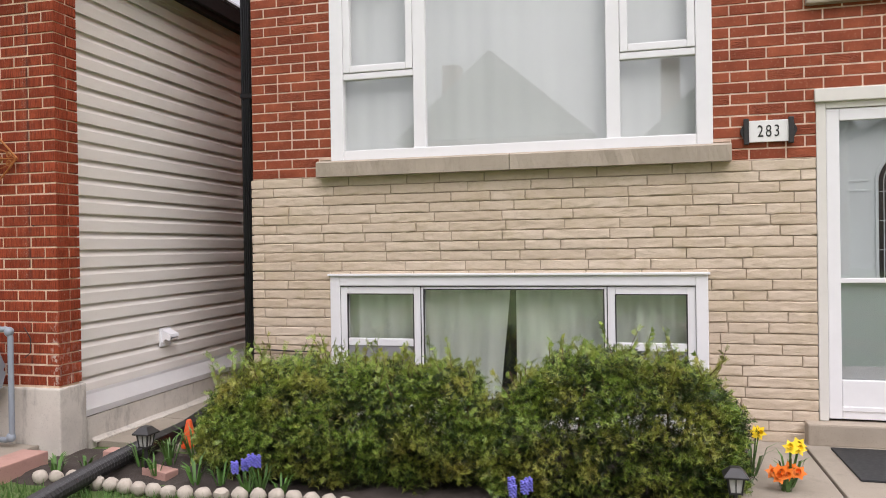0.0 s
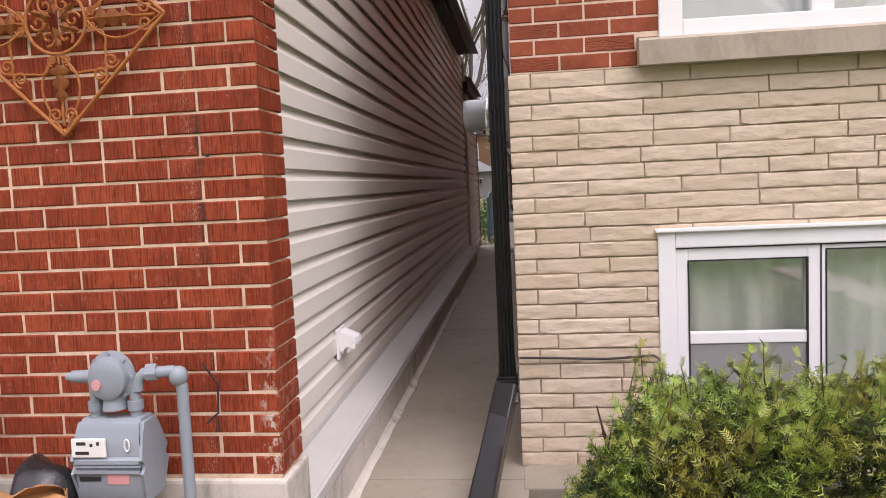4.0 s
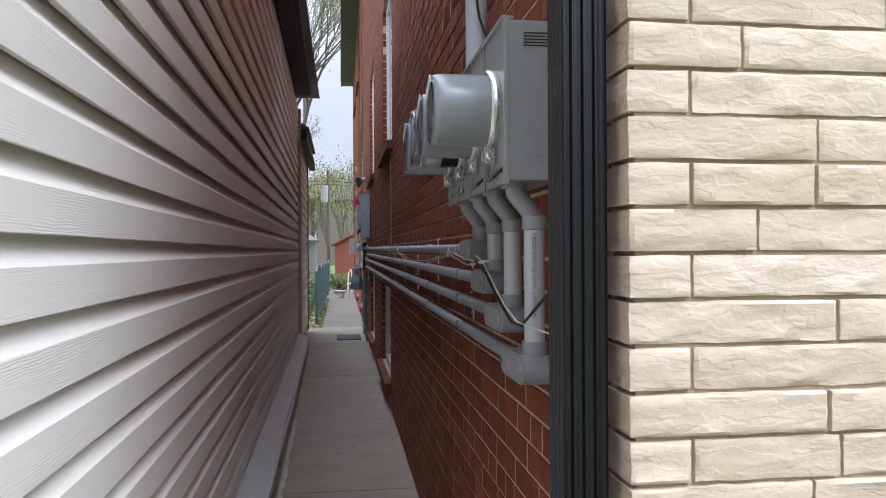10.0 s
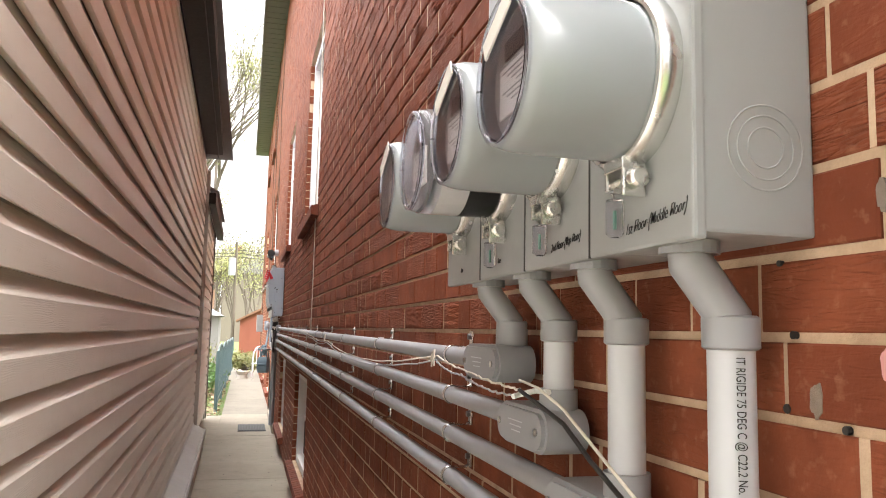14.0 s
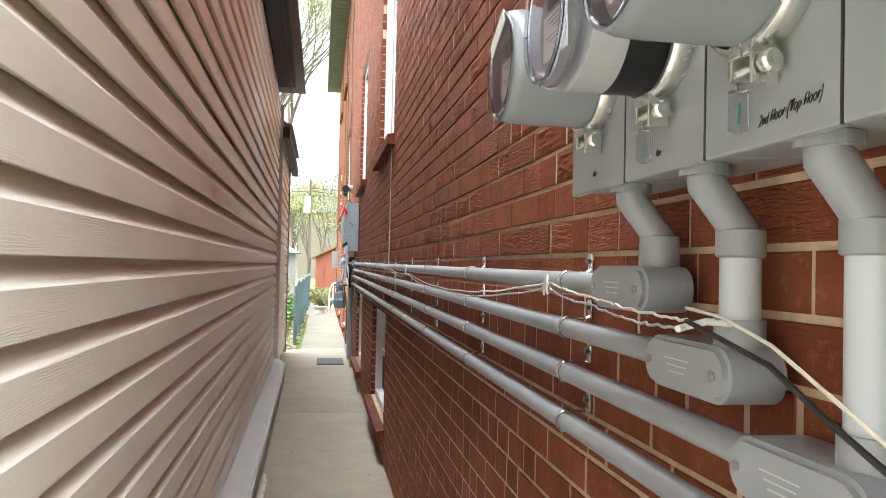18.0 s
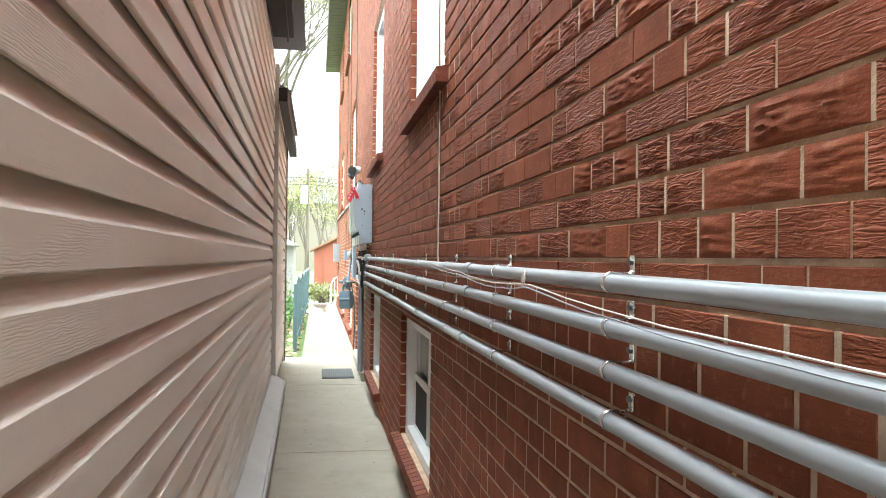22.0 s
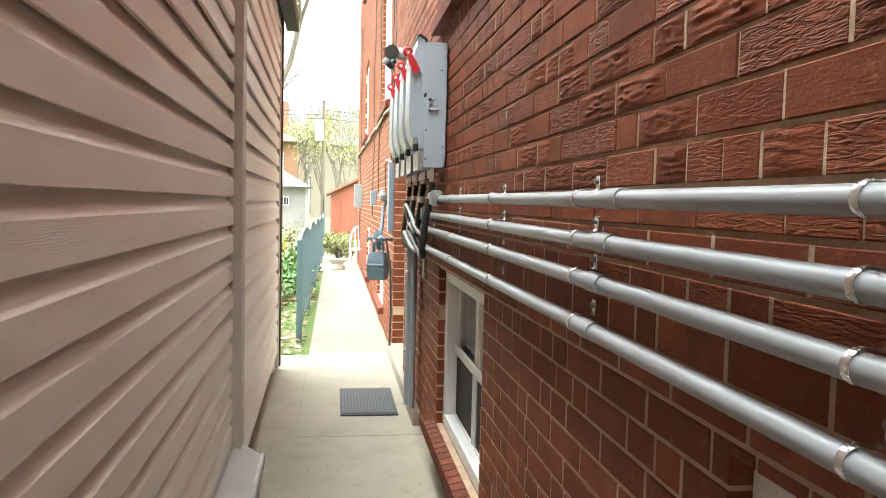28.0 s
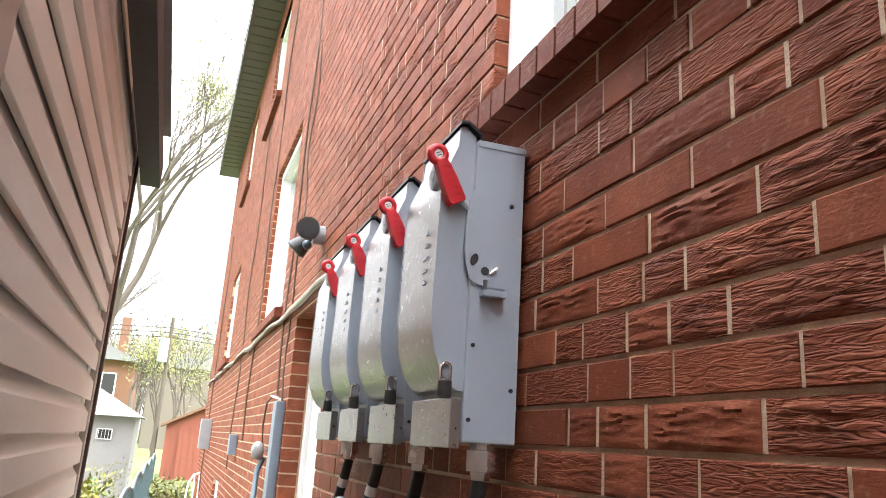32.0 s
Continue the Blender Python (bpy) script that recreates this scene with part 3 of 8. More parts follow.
def masonry(host, axis, face, u0, u1, z0, z1, holes, lay, m_one, m_many, near, name, chamfer=0.003, joint=0.009, depth=0.1, wobble=0.0015, seed=1, rock=False, rugged=None, perpends=None, ju_high=None, ju_low=False):
    """Lays bricks course by course round the openings: near ones singly (sharing meshes), the rest in one mesh of stuff."""
    rng = random.Random(seed)
    verts, faces, shared, singles = [], [], {}, 0
    rv, rf, mv, mf = [], [], [], []
    wide = joint

    def lay_in(vs, fs, ps, qs):
        i = len(vs)
        vs.extend([spot(axis, w[1] if axis == "x" else w[0], w[0] if axis == "x" else w[1], w[2], face) for w in ps])
        fs.extend([tuple(i + k for k in f) for f in qs])

    for course, (za, zb) in enumerate(lay["courses"]):
        if zb < z0 or za > z1:
            continue
        za, zb = max(za, z0), min(zb, z1)
        cuts = lay["cuts"](course, rng)
        for a, b in cuts:
            a, b = max(a, u0), min(b, u1)
            spans = [(a, b)]
            for h in holes:
                if zb - joint / 2 > h[2] + 0.004 and za + joint / 2 < h[3] - 0.004:
                    spans = [s for p, q in spans for s in ((p, min(q, h[0] + joint / 2)), (max(p, h[1] - joint / 2), q)) if s[1] - s[0] > 0.025]
                    u_a, u_b = max(a, h[0] - joint / 2), min(b, h[1] + joint / 2)
                    if zb - h[3] > 0.022 and za < h[3] and u_b - u_a > 0.03:
                        ps, fs = piece(axis, u_a + joint / 2, u_b - joint / 2, h[3] + 0.003, zb - joint / 2, 0.0, depth, chamfer)
                        i = len(verts)
                        verts.extend([spot(axis, w[1] if axis == "x" else w[0], w[0] if axis == "x" else w[1], w[2], face) for w in ps])
                        faces.extend([tuple(i + k for k in f) for f in fs])
            for p, q in spans:
                if q - p < 0.025:
                    continue
                ju = 0.0105 if ju_low and zb < 1.4 else wide if ju_high is None else ju_high
                whole = abs((q - p) - (b - a)) < 1e-6
                push = rng.uniform(-wobble, wobble)
                if rugged is not None and rugged(p, za):
                    push -= 0.0028
                creased = rugged is not None and rugged(p, za) and rng.random() < 0.47
                if perpends is not None and q - p > 0.06:
                    lay_in(mv, mf, *piece(axis, q - ju / 2 - 0.001, q + ju / 2 + 0.001, za + joint / 2, zb - joint / 2, push + (0.0004 if ju_low and zb < 1.4 else 0.0016) + rng.uniform(0, 0.0016), 0.02, 0.0005))
                if whole and near(p, za) and singles < 300:
                    singles += 1
                    key = (round(q - p, 3), ju, round(zb - za, 3), rng.randrange(5) if rock else 1 + rng.randrange(9) if creased else 0)
                    if key not in shared:
                        half, tall = (q - p - ju) / 2, (zb - za - joint) / 2
                        ps, fs = rug_piece(axis, -half, half, -tall, tall, 0, depth, key[3] * 3.7 + len(shared)) if creased else rock_piece(axis, -(q - p - ju) / 2, (q - p - ju) / 2, -(zb - za - joint) / 2, (zb - za - joint) / 2, 0, depth, key[3] + len(shared)) if rock else piece(axis, -(q - p - ju) / 2, (q - p - ju) / 2, -(zb - za - joint) / 2, (zb - za - joint) / 2, 0, depth, chamfer)
                        me = bpy.data.meshes.new(name)
                        me.from_pydata(ps, [], fs)
                        if rock or creased:
                            me.polygons.foreach_set("use_smooth", [True] * len(me.polygons))
                            me.set_sharp_from_angle(angle=radians(30))
                        me.materials.append(m_one)
                        shared[key] = me
                    o = new(name, shared[key])
                    o.parent = host
                    o.location = spot(axis, (p + q) / 2, push, (za + zb) / 2, face)
                elif creased:
                    lay_in(rv, rf, *rug_piece(axis, p + ju / 2, q - ju / 2, za + joint / 2, zb - joint / 2, push, depth, rng.uniform(0, 300)))
                else:
                    ps, fs = rock_piece(axis, p + ju / 2, q - ju / 2, za + joint / 2, zb - joint / 2, push, depth, rng.randrange(99)) if rock else piece(axis, p + ju / 2, q - ju / 2, za + joint / 2, zb - joint / 2, push, depth, chamfer)
                    i = len(verts)
                    verts.extend([spot(axis, w[1] if axis == "x" else w[0], w[0] if axis == "x" else w[1], w[2], face) for w in ps])
                    faces.extend([tuple(i + k for k in f) for f in fs])
    if rv:
        rest = raw_mesh("creased_bricks", rv, rf, m_many, host, kind="stuff")
        rest.data.polygons.foreach_set("use_smooth", [True] * len(rest.data.polygons))
        rest.data.set_sharp_from_angle(angle=radians(50))
    if mv:
        raw_mesh("upright_joints", mv, mf, perpends, host, kind="stuff")
    if verts:
        rest = raw_mesh(name + "s", verts, faces, m_many, host, kind="stuff")
        if rock:
            rest.data.polygons.foreach_set("use_smooth", [True] * len(rest.data.polygons))
            rest.data.set_sharp_from_angle(angle=radians(30))


def courses(z0, z1, h):
    n = int(math.ceil((z1 - z0) / h))
    return [(z0 + i * h, z0 + (i + 1) * h) for i in range(n)]


def bond(u0, u1, length, headers=0.12):
    """Running bond with now and then a pair of headers."""
    def cuts(course, rng):
        out, u = [], u0 - (length / 2 if course % 2 else 0) - 0.01 * rng.randint(-3, 3) * (headers > 0.2)
        while u < u1:
            if rng.random() < headers:
                cut = length / 2 if headers < 0.2 else 0.01 * rng.randint(9, 13)
                out += [(u, u + cut), (u + cut, u + length)]
            else:
                out.append((u, u + length))
            u += length
        return out
    return cuts


def random_bond(u0, u1, lo, hi):
    def cuts(course, rng):
        out, u = [], u0
        first = 0.10 if course % 2 else rng.uniform(0.18, 0.34)
        while u < u1 - 1e-6:
            w = first if u == u0 else round(rng.uniform(lo, hi) / 0.04) * 0.04
            if u1 - u - w < 0.09:
                w = u1 - u
            out.append((u, u + w))
            u += w
        return out
    return cuts

# ---- the place in numbers ----
WX = -2.785          # side wall of the tall house, along y
FY = 5.04            # its street front, along x
TOP = 6.84           # its eaves
REAR = 28.6
PIER_Y, PIER_X = 3.90, -3.515   # the neighbour's brick front and its corner


def side_x(y):
    """The face of the neighbour's siding, which stands a little askew."""
    return -3.645 - 0.0129 * (y - 4.3)


def eave_x(y):
    """The line of the neighbour's eaves and of the siding on its rear part."""
    return -3.60 - 0.0135 * (y - 4.1)


SIDE_HOLES = {
    "bw_a": (10.43, 11.74, 0.26, 1.045), "bw_b": (13.45, 14.62, 0.24, 1.055), "bw_c": (19.0, 20.1, 0.26, 1.0), "bw_d": (22.4, 23.4, 0.26, 1.0),
    "w_a": (10.12, 11.40, 2.29, 3.75), "w_b": (13.42, 14.66, 2.36, 3.82), "w_c": (18.45, 19.85, 2.45, 3.92), "w_d": (23.6, 24.9, 2.55, 3.85),
    "u_a": (10.12, 11.40, 5.0, 6.3), "u_b": (20.8, 22.0, 5.2, 6.5), "u_c": (24.3, 25.4, 5.3, 6.6), "door": (16.52, 17.60, 0.10, 2.245),
}
FRONT_HOLES = {"low": (-2.168, 0.433, 0.02, 1.06), "high": (-2.146, 0.474, 1.885, 3.35), "door": (1.075, 2.16, 0.15, 2.19), "small": (1.10, 1.95, 2.83, 3.6)}

# ---- ground ----
bm = B()
R = 600
for pts in [[(-R, -R), (R, -R), (R, R), (-R, R)]]:
    bm.faces.new([bm.verts.new((x, y, -0.04)) for x, y in pts])
tagged(part("ground", bm, M_LAWN), "short spring lawn around the houses", "ground", "", "structure")


def slab(name, x0, x1, y0, y1, z1, material, label, category, z0=-0.12, r=0.008):
    return tagged(part(name, box(B(), x0, x1, y0, y1, z0, z1, r), material), label, category, "", "structure")


joints = [4.21, 4.885, 6.1, 8.3, 10.4, 12.3, 13.92, 15.18, 17.68, 20.3, 23.0, 26.0]
for i in range(len(joints) - 1):
    a, b = joints[i], joints[i + 1]
    x0 = -3.54 if a > 15 else -3.66
    slab("pavement", x0, WX + 0.02 if b < 29 else -2.8, a + 0.0012, b - 0.0012, 0.0 + (0.0015 if i % 2 else 0), M_REARWALK if a > 17 else M_WALK, "grey concrete slab of the narrow side path", "path", r=0.004)
slab("pavement", -3.95, -3.52, 14.34, 17.6, -0.006, M_WALK, "grey concrete strip beside the siding", "path")
slab("pavement", -6, -2.4, 26.006, 33.0, -0.01, M_REARWALK, "pale concrete yard behind the houses", "path")
slab("pavement", WX, 0.42, 4.78, FY + 0.02, 0.006, M_WALK, "concrete strip along the stone wall", "path")
slab("pavement", 0.43, 0.965, -2.0, FY, 0.004, M_WALK, "grey concrete walk to the door", "path")
slab("porch_slab", 0.972, 2.6, 2.0, FY, 0.016, M_WALK, "grey concrete porch slab before the door", "porch")
slab("door_step", 0.99, 2.4, FY - 0.10, FY + 0.05, 0.148, M_SILL, "weathered concrete sill under the front door", "step", z0=0.01, r=0.012)
slab("pavement", -8, -3.66, 2.3, PIER_Y - 0.02, 0.05, M_WALK, "old concrete landing before the brick wall", "path")
slab("kerb_step", -3.66, -3.47, 2.3, 3.75, 0.06, M_STEPRED, "faded red edge of the landing", "step")
bm = B()
nx, ny = 46, 18
vs = [[bm.verts.new((-3.52 + 4.0 * i / nx, 3.42 + 1.36 * j / ny, -0.02 + 0.035 * noise.noise((i * 0.5, j * 0.6, 2)) - (0.03 if j in (0, ny) else 0) - (0.04 if 3.42 + 1.36 * j / ny > 4.17 and i < 10 else 0))) for i in range(nx + 1)] for j in range(ny + 1)]
for j in range(ny):
    for i in range(nx):
        x = -3.52 + 4.0 * (i + 0.5) / nx
        bm.faces.new((vs[j][i], vs[j][i + 1], vs[j + 1][i + 1], vs[j + 1][i]))
tagged(part("garden_bed", bm, M_SOIL, smooth=True), "dark mulched soil of the front bed", "garden bed", "", "structure")

# ---- the tall house ----
wall_side = slab_with_holes("wall_side", "x", WX, FY + 0.10, REAR, 0.0, TOP, list(SIDE_HOLES.values()), 0.25, M_MORTAR, skin=0.0035, label="long red brick side wall with wrinkled bricks", category="wall")
wall_front = slab_with_holes("wall_front", "y", FY, WX + 0.003, 7.0, 0.0, TOP, list(FRONT_HOLES.values()), 0.25, M_SMORTAR, skin=0.007, label="street front of pale split stone below and red brick above", category="wall")
slab("wall_rear", WX + 0.25, 7.0, REAR - 0.25, REAR, TOP, M_FARBRICK, "red brick rear wall", "wall", z0=0.0)
slab("wall_far_side", 6.75, 7.0, FY + 0.25, REAR - 0.25, TOP, M_FARBRICK, "red brick far side wall", "wall", z0=0.0)
# Unseen rooms added behind the windows, painted near-black to read as unlit.
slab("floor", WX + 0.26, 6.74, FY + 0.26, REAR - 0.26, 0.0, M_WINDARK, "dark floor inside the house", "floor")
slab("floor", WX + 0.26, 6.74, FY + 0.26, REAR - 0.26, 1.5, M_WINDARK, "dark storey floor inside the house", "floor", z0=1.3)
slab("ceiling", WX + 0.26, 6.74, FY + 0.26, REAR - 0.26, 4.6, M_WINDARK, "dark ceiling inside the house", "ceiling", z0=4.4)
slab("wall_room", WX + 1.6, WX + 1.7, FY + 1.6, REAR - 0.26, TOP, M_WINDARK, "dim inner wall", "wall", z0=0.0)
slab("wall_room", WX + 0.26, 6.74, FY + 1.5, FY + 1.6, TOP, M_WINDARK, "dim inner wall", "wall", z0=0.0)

# Front eaves, unseen, are swapped for a low parapet to let sky in.
EAVE_Y = 14.0
roof = thing("roof", (WX, FY, TOP), "dark roof with grey perforated soffit and gutter", "roof", kind="structure")
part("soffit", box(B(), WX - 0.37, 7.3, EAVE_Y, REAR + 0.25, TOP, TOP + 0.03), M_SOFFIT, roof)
part("unseen_parapet", box(B(), WX - 0.03, 7.0, FY - 0.03, EAVE_Y, TOP, TOP + 0.16), M_SILL, roof)
bm = B()
for i in range(60):
    y = 14 + i * 0.24
    box(bm, WX - 0.36, WX - 0.01, y, y + 0.012, TOP - 0.006, TOP - 0.001)
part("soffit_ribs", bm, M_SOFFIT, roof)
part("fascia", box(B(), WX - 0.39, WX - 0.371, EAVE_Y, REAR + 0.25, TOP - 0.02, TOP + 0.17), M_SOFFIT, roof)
bm = B()
prism(bm, [(WX - 0.40, TOP + 0.18), (7.35, TOP + 0.18), (2.3, TOP + 2.4)], EAVE_Y, REAR + 0.3, "y")
part("shingles", bm, M_ROOF, roof)


def soldier_sill(host, y0, y1, z, drop=0.085, proud=0.055):
    """A sloped sill of bricks on edge under a side window."""
    n = max(6, int((y1 - y0) / 0.075))
    w = (y1 - y0) / n
    me = None
    for i in range(n):
        if me is None:
            bm = B()
            prism(bm, [(-proud, -drop), (0.10, -drop), (0.10, 0.012), (-proud, -0.02)], -w / 2 + 0.004, w / 2 - 0.004, "y")
            bmesh.ops.translate(bm, verts=bm.verts, vec=OFFSET[host])
            o = part("sill_brick", bm, M_SILLBRICK, host)
            me = o.data
            o.location = Vector((WX, y0 + w / 2, z)) - OFFSET[host]
        else:
            o = new("sill_brick", me)
            o.parent = host
            o.location = Vector((WX, y0 + w * (i + 0.5), z)) - OFFSET[host]
    part("sill_mortar", box(B(), WX - proud + 0.01, WX + 0.1, y0 + 0.014, y1 - 0.014, z - drop + 0.006, z - 0.028), M_MORTAR, host)


M_SILLBRICK = rug_brick("sill_brick", False, (0.14, 0.036, 0.020), (0.20, 0.054, 0.029), rugged=0.2)


M_DARKSCREEN = plain("black_screen", (0.018, 0.019, 0.02), 0.8, vary=0.3, scale=300)


def rect_box(x0, x1, y0, y1, z0, z1, f):
    """A slim upright frame lying in the plane of the side wall."""
    bm = B()
    for c in ((y0, y0 + f, z0, z1), (y1 - f, y1, z0, z1), (y0 + f, y1 - f, z0, z0 + f), (y0 + f, y1 - f, z1 - f, z1)):
        box(bm, x0, x1, *c)
    return bm


def side_window(key, label, screen=False, sill=True, inset=0.035, curtained=True):
    y0, y1, z0, z1 = SIDE_HOLES[key]
    h = thing("window", (WX, y0, z0), label, "window", "side windows", "structure")
    x = WX + inset
    f = 0.06
    bm = B()
    for a in ((y0, y0 + f, z0, z1), (y1 - f, y1, z0, z1), (y0 + f, y1 - f, z0, z0 + f), (y0 + f, y1 - f, z1 - f, z1)):
        box(bm, x, x + 0.13, *a, r=0.006)
    part("window_frame", bm, M_WHITE, h)
    ym = (y0 + y1) / 2
    part("mullion", box(B(), x + 0.056, x + 0.11, ym - 0.03, ym + 0.03, z0 + f, z1 - f, 0.005), M_WHITE, h)
    for a, b in ((y0 + f, ym - 0.03), (ym + 0.03, y1 - f)):
        bm = B()
        for c in ((a, a + 0.03, z0 + f, z1 - f), (b - 0.03, b, z0 + f, z1 - f), (a + 0.03, b - 0.03, z0 + f, z0 + f + 0.03), (a + 0.03, b - 0.03, z1 - f - 0.03, z1 - f)):
            box(bm, x + 0.064, x + 0.10, *c, r=0.004)
        s = part("sash", bm, M_WHITE, h)
        g = part("pane", box(B(), x + 0.08, x + 0.084, a + 0.028, b - 0.028, z0 + f + 0.028, z1 - f - 0.028), M_GLASS, s)
        g.visible_shadow = False
    bm = B()
    n = 40
    ps = [(y0 + f + (y1 - y0 - 2 * f) * i / n, x + 0.15 + 0.012 * math.sin(i * 1.7)) for i in range(n + 1)]
    for (ya, xa), (yb, xb) in zip(ps, ps[1:]):
        bm.faces.new([bm.verts.new(p) for p in ((xa, ya, z0 + 0.08), (xb, yb, z0 + 0.08), (xb, yb, z1 - 0.06), (xa, ya, z1 - 0.06))])
    bmesh.ops.remove_doubles(bm, verts=bm.verts, dist=0.0005)
    bmesh.ops.solidify(bm, geom=bm.faces[:], thickness=0.003)
    if curtained:
        part("curtain", bm, M_CURTAIN, h, "pale green cloth curtain", True)
    else:
        # No blind here: a near-black sheet gives the darkness of the room.
        part("room_dark_sheet", bm, M_WINDARK, h, "near-black sheet standing in for the unlit room behind the glass", True)
    if screen:
        zm = (z0 + z1) / 2
        part("meeting_rail", box(B(), x + 0.046, x + 0.062, y0 + f, y1 - f, zm - 0.018, zm + 0.018, 0.003), M_WHITE, h)
        for a, b in ((y0 + f, ym - 0.032), (ym + 0.032, y1 - f)):
            part("insect_screen", box(B(), x + 0.058, x + 0.0595, a, b, z0 + f, zm - 0.018), M_DARKSCREEN, h, "black insect screen")
            part("screen_edge", rect_box(x + 0.050, x + 0.060, a, b, z0 + f, zm - 0.019, 0.008), M_WHITE, h)
    if sill:
        soldier_sill(h, y0 - 0.10, y1 + 0.10, z0 - 0.002)
    return h


side_window("bw_a", "white vinyl basement window above a sloped brick sill", screen=True, curtained=False)
side_window("bw_b", "white vinyl basement window under the conduits", screen=True)
side_window("bw_c", "small white basement window near the rear")
side_window("bw_d", "small white basement window by the yard")
for key in ("w_a", "w_b", "w_c", "w_d"):
    side_window(key, "tall white window with a brown brick sill")
for key in ("u_a", "u_b", "u_c"):
    side_window(key, "white upper storey window")

# side door in its recess
y0, y1, z0, z1 = SIDE_HOLES["door"]
d = thing("door_side", (WX, y0, 0), "white storm door in a brick recess above a low step", "door", kind="structure")
bm = B()
for a in ((y0, y0 + 0.06, z0, z1), (y1 - 0.06, y1, z0, z1), (y0 + 0.06, y1 - 0.06, z1 - 0.06, z1)):
    box(bm, WX + 0.11, WX + 0.2, *a, r=0.005)
part("door_frame", bm, M_WHITE, d)
part("leaf", box(B(), WX + 0.135, WX + 0.18, y0 + 0.062, y1 - 0.062, z0 + 0.01, z1 - 0.062, 0.005), M_WHITE, d)
part("glazing", box(B(), WX + 0.128, WX + 0.133, y0 + 0.2, y1 - 0.2, z0 + 1.0, z1 - 0.25), M_DOORBLUE, d)
part("handle", tube(B(), [(WX + 0.13, y0 + 0.14, 1.05), (WX + 0.09, y0 + 0.14, 1.05), (WX + 0.09, y0 + 0.14, 1.16), (WX + 0.13, y0 + 0.14, 1.16)], 0.008, 8), M_BLACK, d, "black handle")
slab("door_step", WX - 0.045, WX + 0.1, 15.35, 17.64, 0.10, M_WALK, "low worn concrete step of the side door", "step", z0=0.0, r=0.01)

# ---- street front: windows ----
low = thing("window_front", (0, 0, 0), "wide white low window half hidden by the hedge", "window", kind="structure")


def rect_frame(bm, y0, y1, x0, x1, z0, z1, f, r=0.005, fb=None):
    fb = f if fb is None else fb
    box(bm, x0, x0 + f, y0, y1, z0, z1, r)
    box(bm, x1 - f, x1, y0, y1, z0, z1, r)
    box(bm, x0 + f, x1 - f, y0 + 0.0006, y1 - 0.0006, z0, z0 + fb, r)
    box(bm, x0 + f, x1 - f, y0 + 0.0006, y1 - 0.0006, z1 - f, z1, r)
    return bm


def pane(host, x0, x1, z0, z1, y):
    g = part("pane", box(B(), x0, x1, y, y + 0.004, z0, z1), M_GLASS, host)
    g.visible_shadow = False
    return g


def drape(host, x0, x1, z0, z1, y, folds, seed, amp=0.018, name="curtain", lean=0.0, cloth=None):
    rng = random.Random(seed)
    n = max(24, int((x1 - x0) * 60))
    ph = [rng.uniform(0, 6) for _ in range(4)]
    rows = []
    bm = B()
    for j in range(7):
        z = z0 + (z1 - z0) * j / 6
        row = []
        for i in range(n + 1):
            u = i / n
            w = amp * (math.sin(u * folds * 6.28 + ph[0]) + 0.5 * math.sin(u * folds * 14 + ph[1] + j * 0.15))
            row.append(bm.verts.new((x0 + (x1 - x0) * u + lean * (1 - j / 6) * (1 if u > 0.5 else 0) * u, y + w, z)))
        rows.append(row)
    for a, b in zip(rows, rows[1:]):
        for i in range(n):
            bm.faces.new((a[i], a[i + 1], b[i + 1], b[i]))
    return part(name, bm, cloth or M_CURTAIN, host, "", True)


x0, x1, z0, z1 = FRONT_HOLES["low"]
part("casing", rect_frame(B(), FY - 0.012, FY + 0.06, x0, x1, z0, z1, 0.075, 0.006), M_WHITE, low)
part("cap_flashing", box(B(), x0 - 0.012, x1 + 0.012, FY - 0.03, FY + 0.02, z1 - 0.004, z1 + 0.012, 0.003), M_WHITE, low)
for a, b, split in ((x0 + 0.075, -1.486, True), (-1.486, -0.2, False), (-0.2, x1 - 0.075, True)):
    s = part("sash", rect_frame(B(), FY + 0.004, FY + 0.05, a, b, z0 + 0.075, z1 - 0.08, 0.055 if split else 0.022, 0.005), M_WHITE, low)
    if split:
        part("rail", box(B(), a + 0.055, b - 0.055, FY + 0.006, FY + 0.048, 0.555, 0.605, 0.004), M_WHITE, s)
        sc = part("insect_screen", box(B(), a + 0.055, b - 0.055, FY + 0.012, FY + 0.0135, z0 + 0.13, 0.555), M_SCREEN, s)
    w_ = 0.055 if split else 0.022
    # Black lines draw the shadow gaps round sash and glass along with the seals.
    part("gasket_gap", rect_frame(B(), FY + 0.0005, FY + 0.020, a + w_ - 0.004, b - w_ + 0.004, z0 + 0.075 + w_ - 0.004, z1 - 0.08 - w_ + 0.004, 0.007, 0.001), M_BLACKPL, s, "thin black line for rubber seal and shadow gap")
    part("gasket_gap", rect_frame(B(), FY + 0.0015, FY + 0.030, a - 0.003, b + 0.003, z0 + 0.072, z1 - 0.077, 0.0045, 0.0005), M_BLACKPL, s, "thin black line for rubber seal and shadow gap")
    pane(s, a + 0.02, b - 0.02, z0 + 0.09, z1 - 0.1, FY + 0.028)
drape(low, x0 + 0.06, -0.86, z0 + 0.05, z1 - 0.03, FY + 0.13, 5, 3, lean=-0.1)
drape(low, -0.83, x1 - 0.06, z0 + 0.05, z1 - 0.03, FY + 0.13, 5, 8)
# Black sheet put in for the dark of the room at the curtain gap.
part("gap_darkness", box(B(), x0, x1, FY + 0.24, FY + 0.245, z0, z1), M_INK, low)

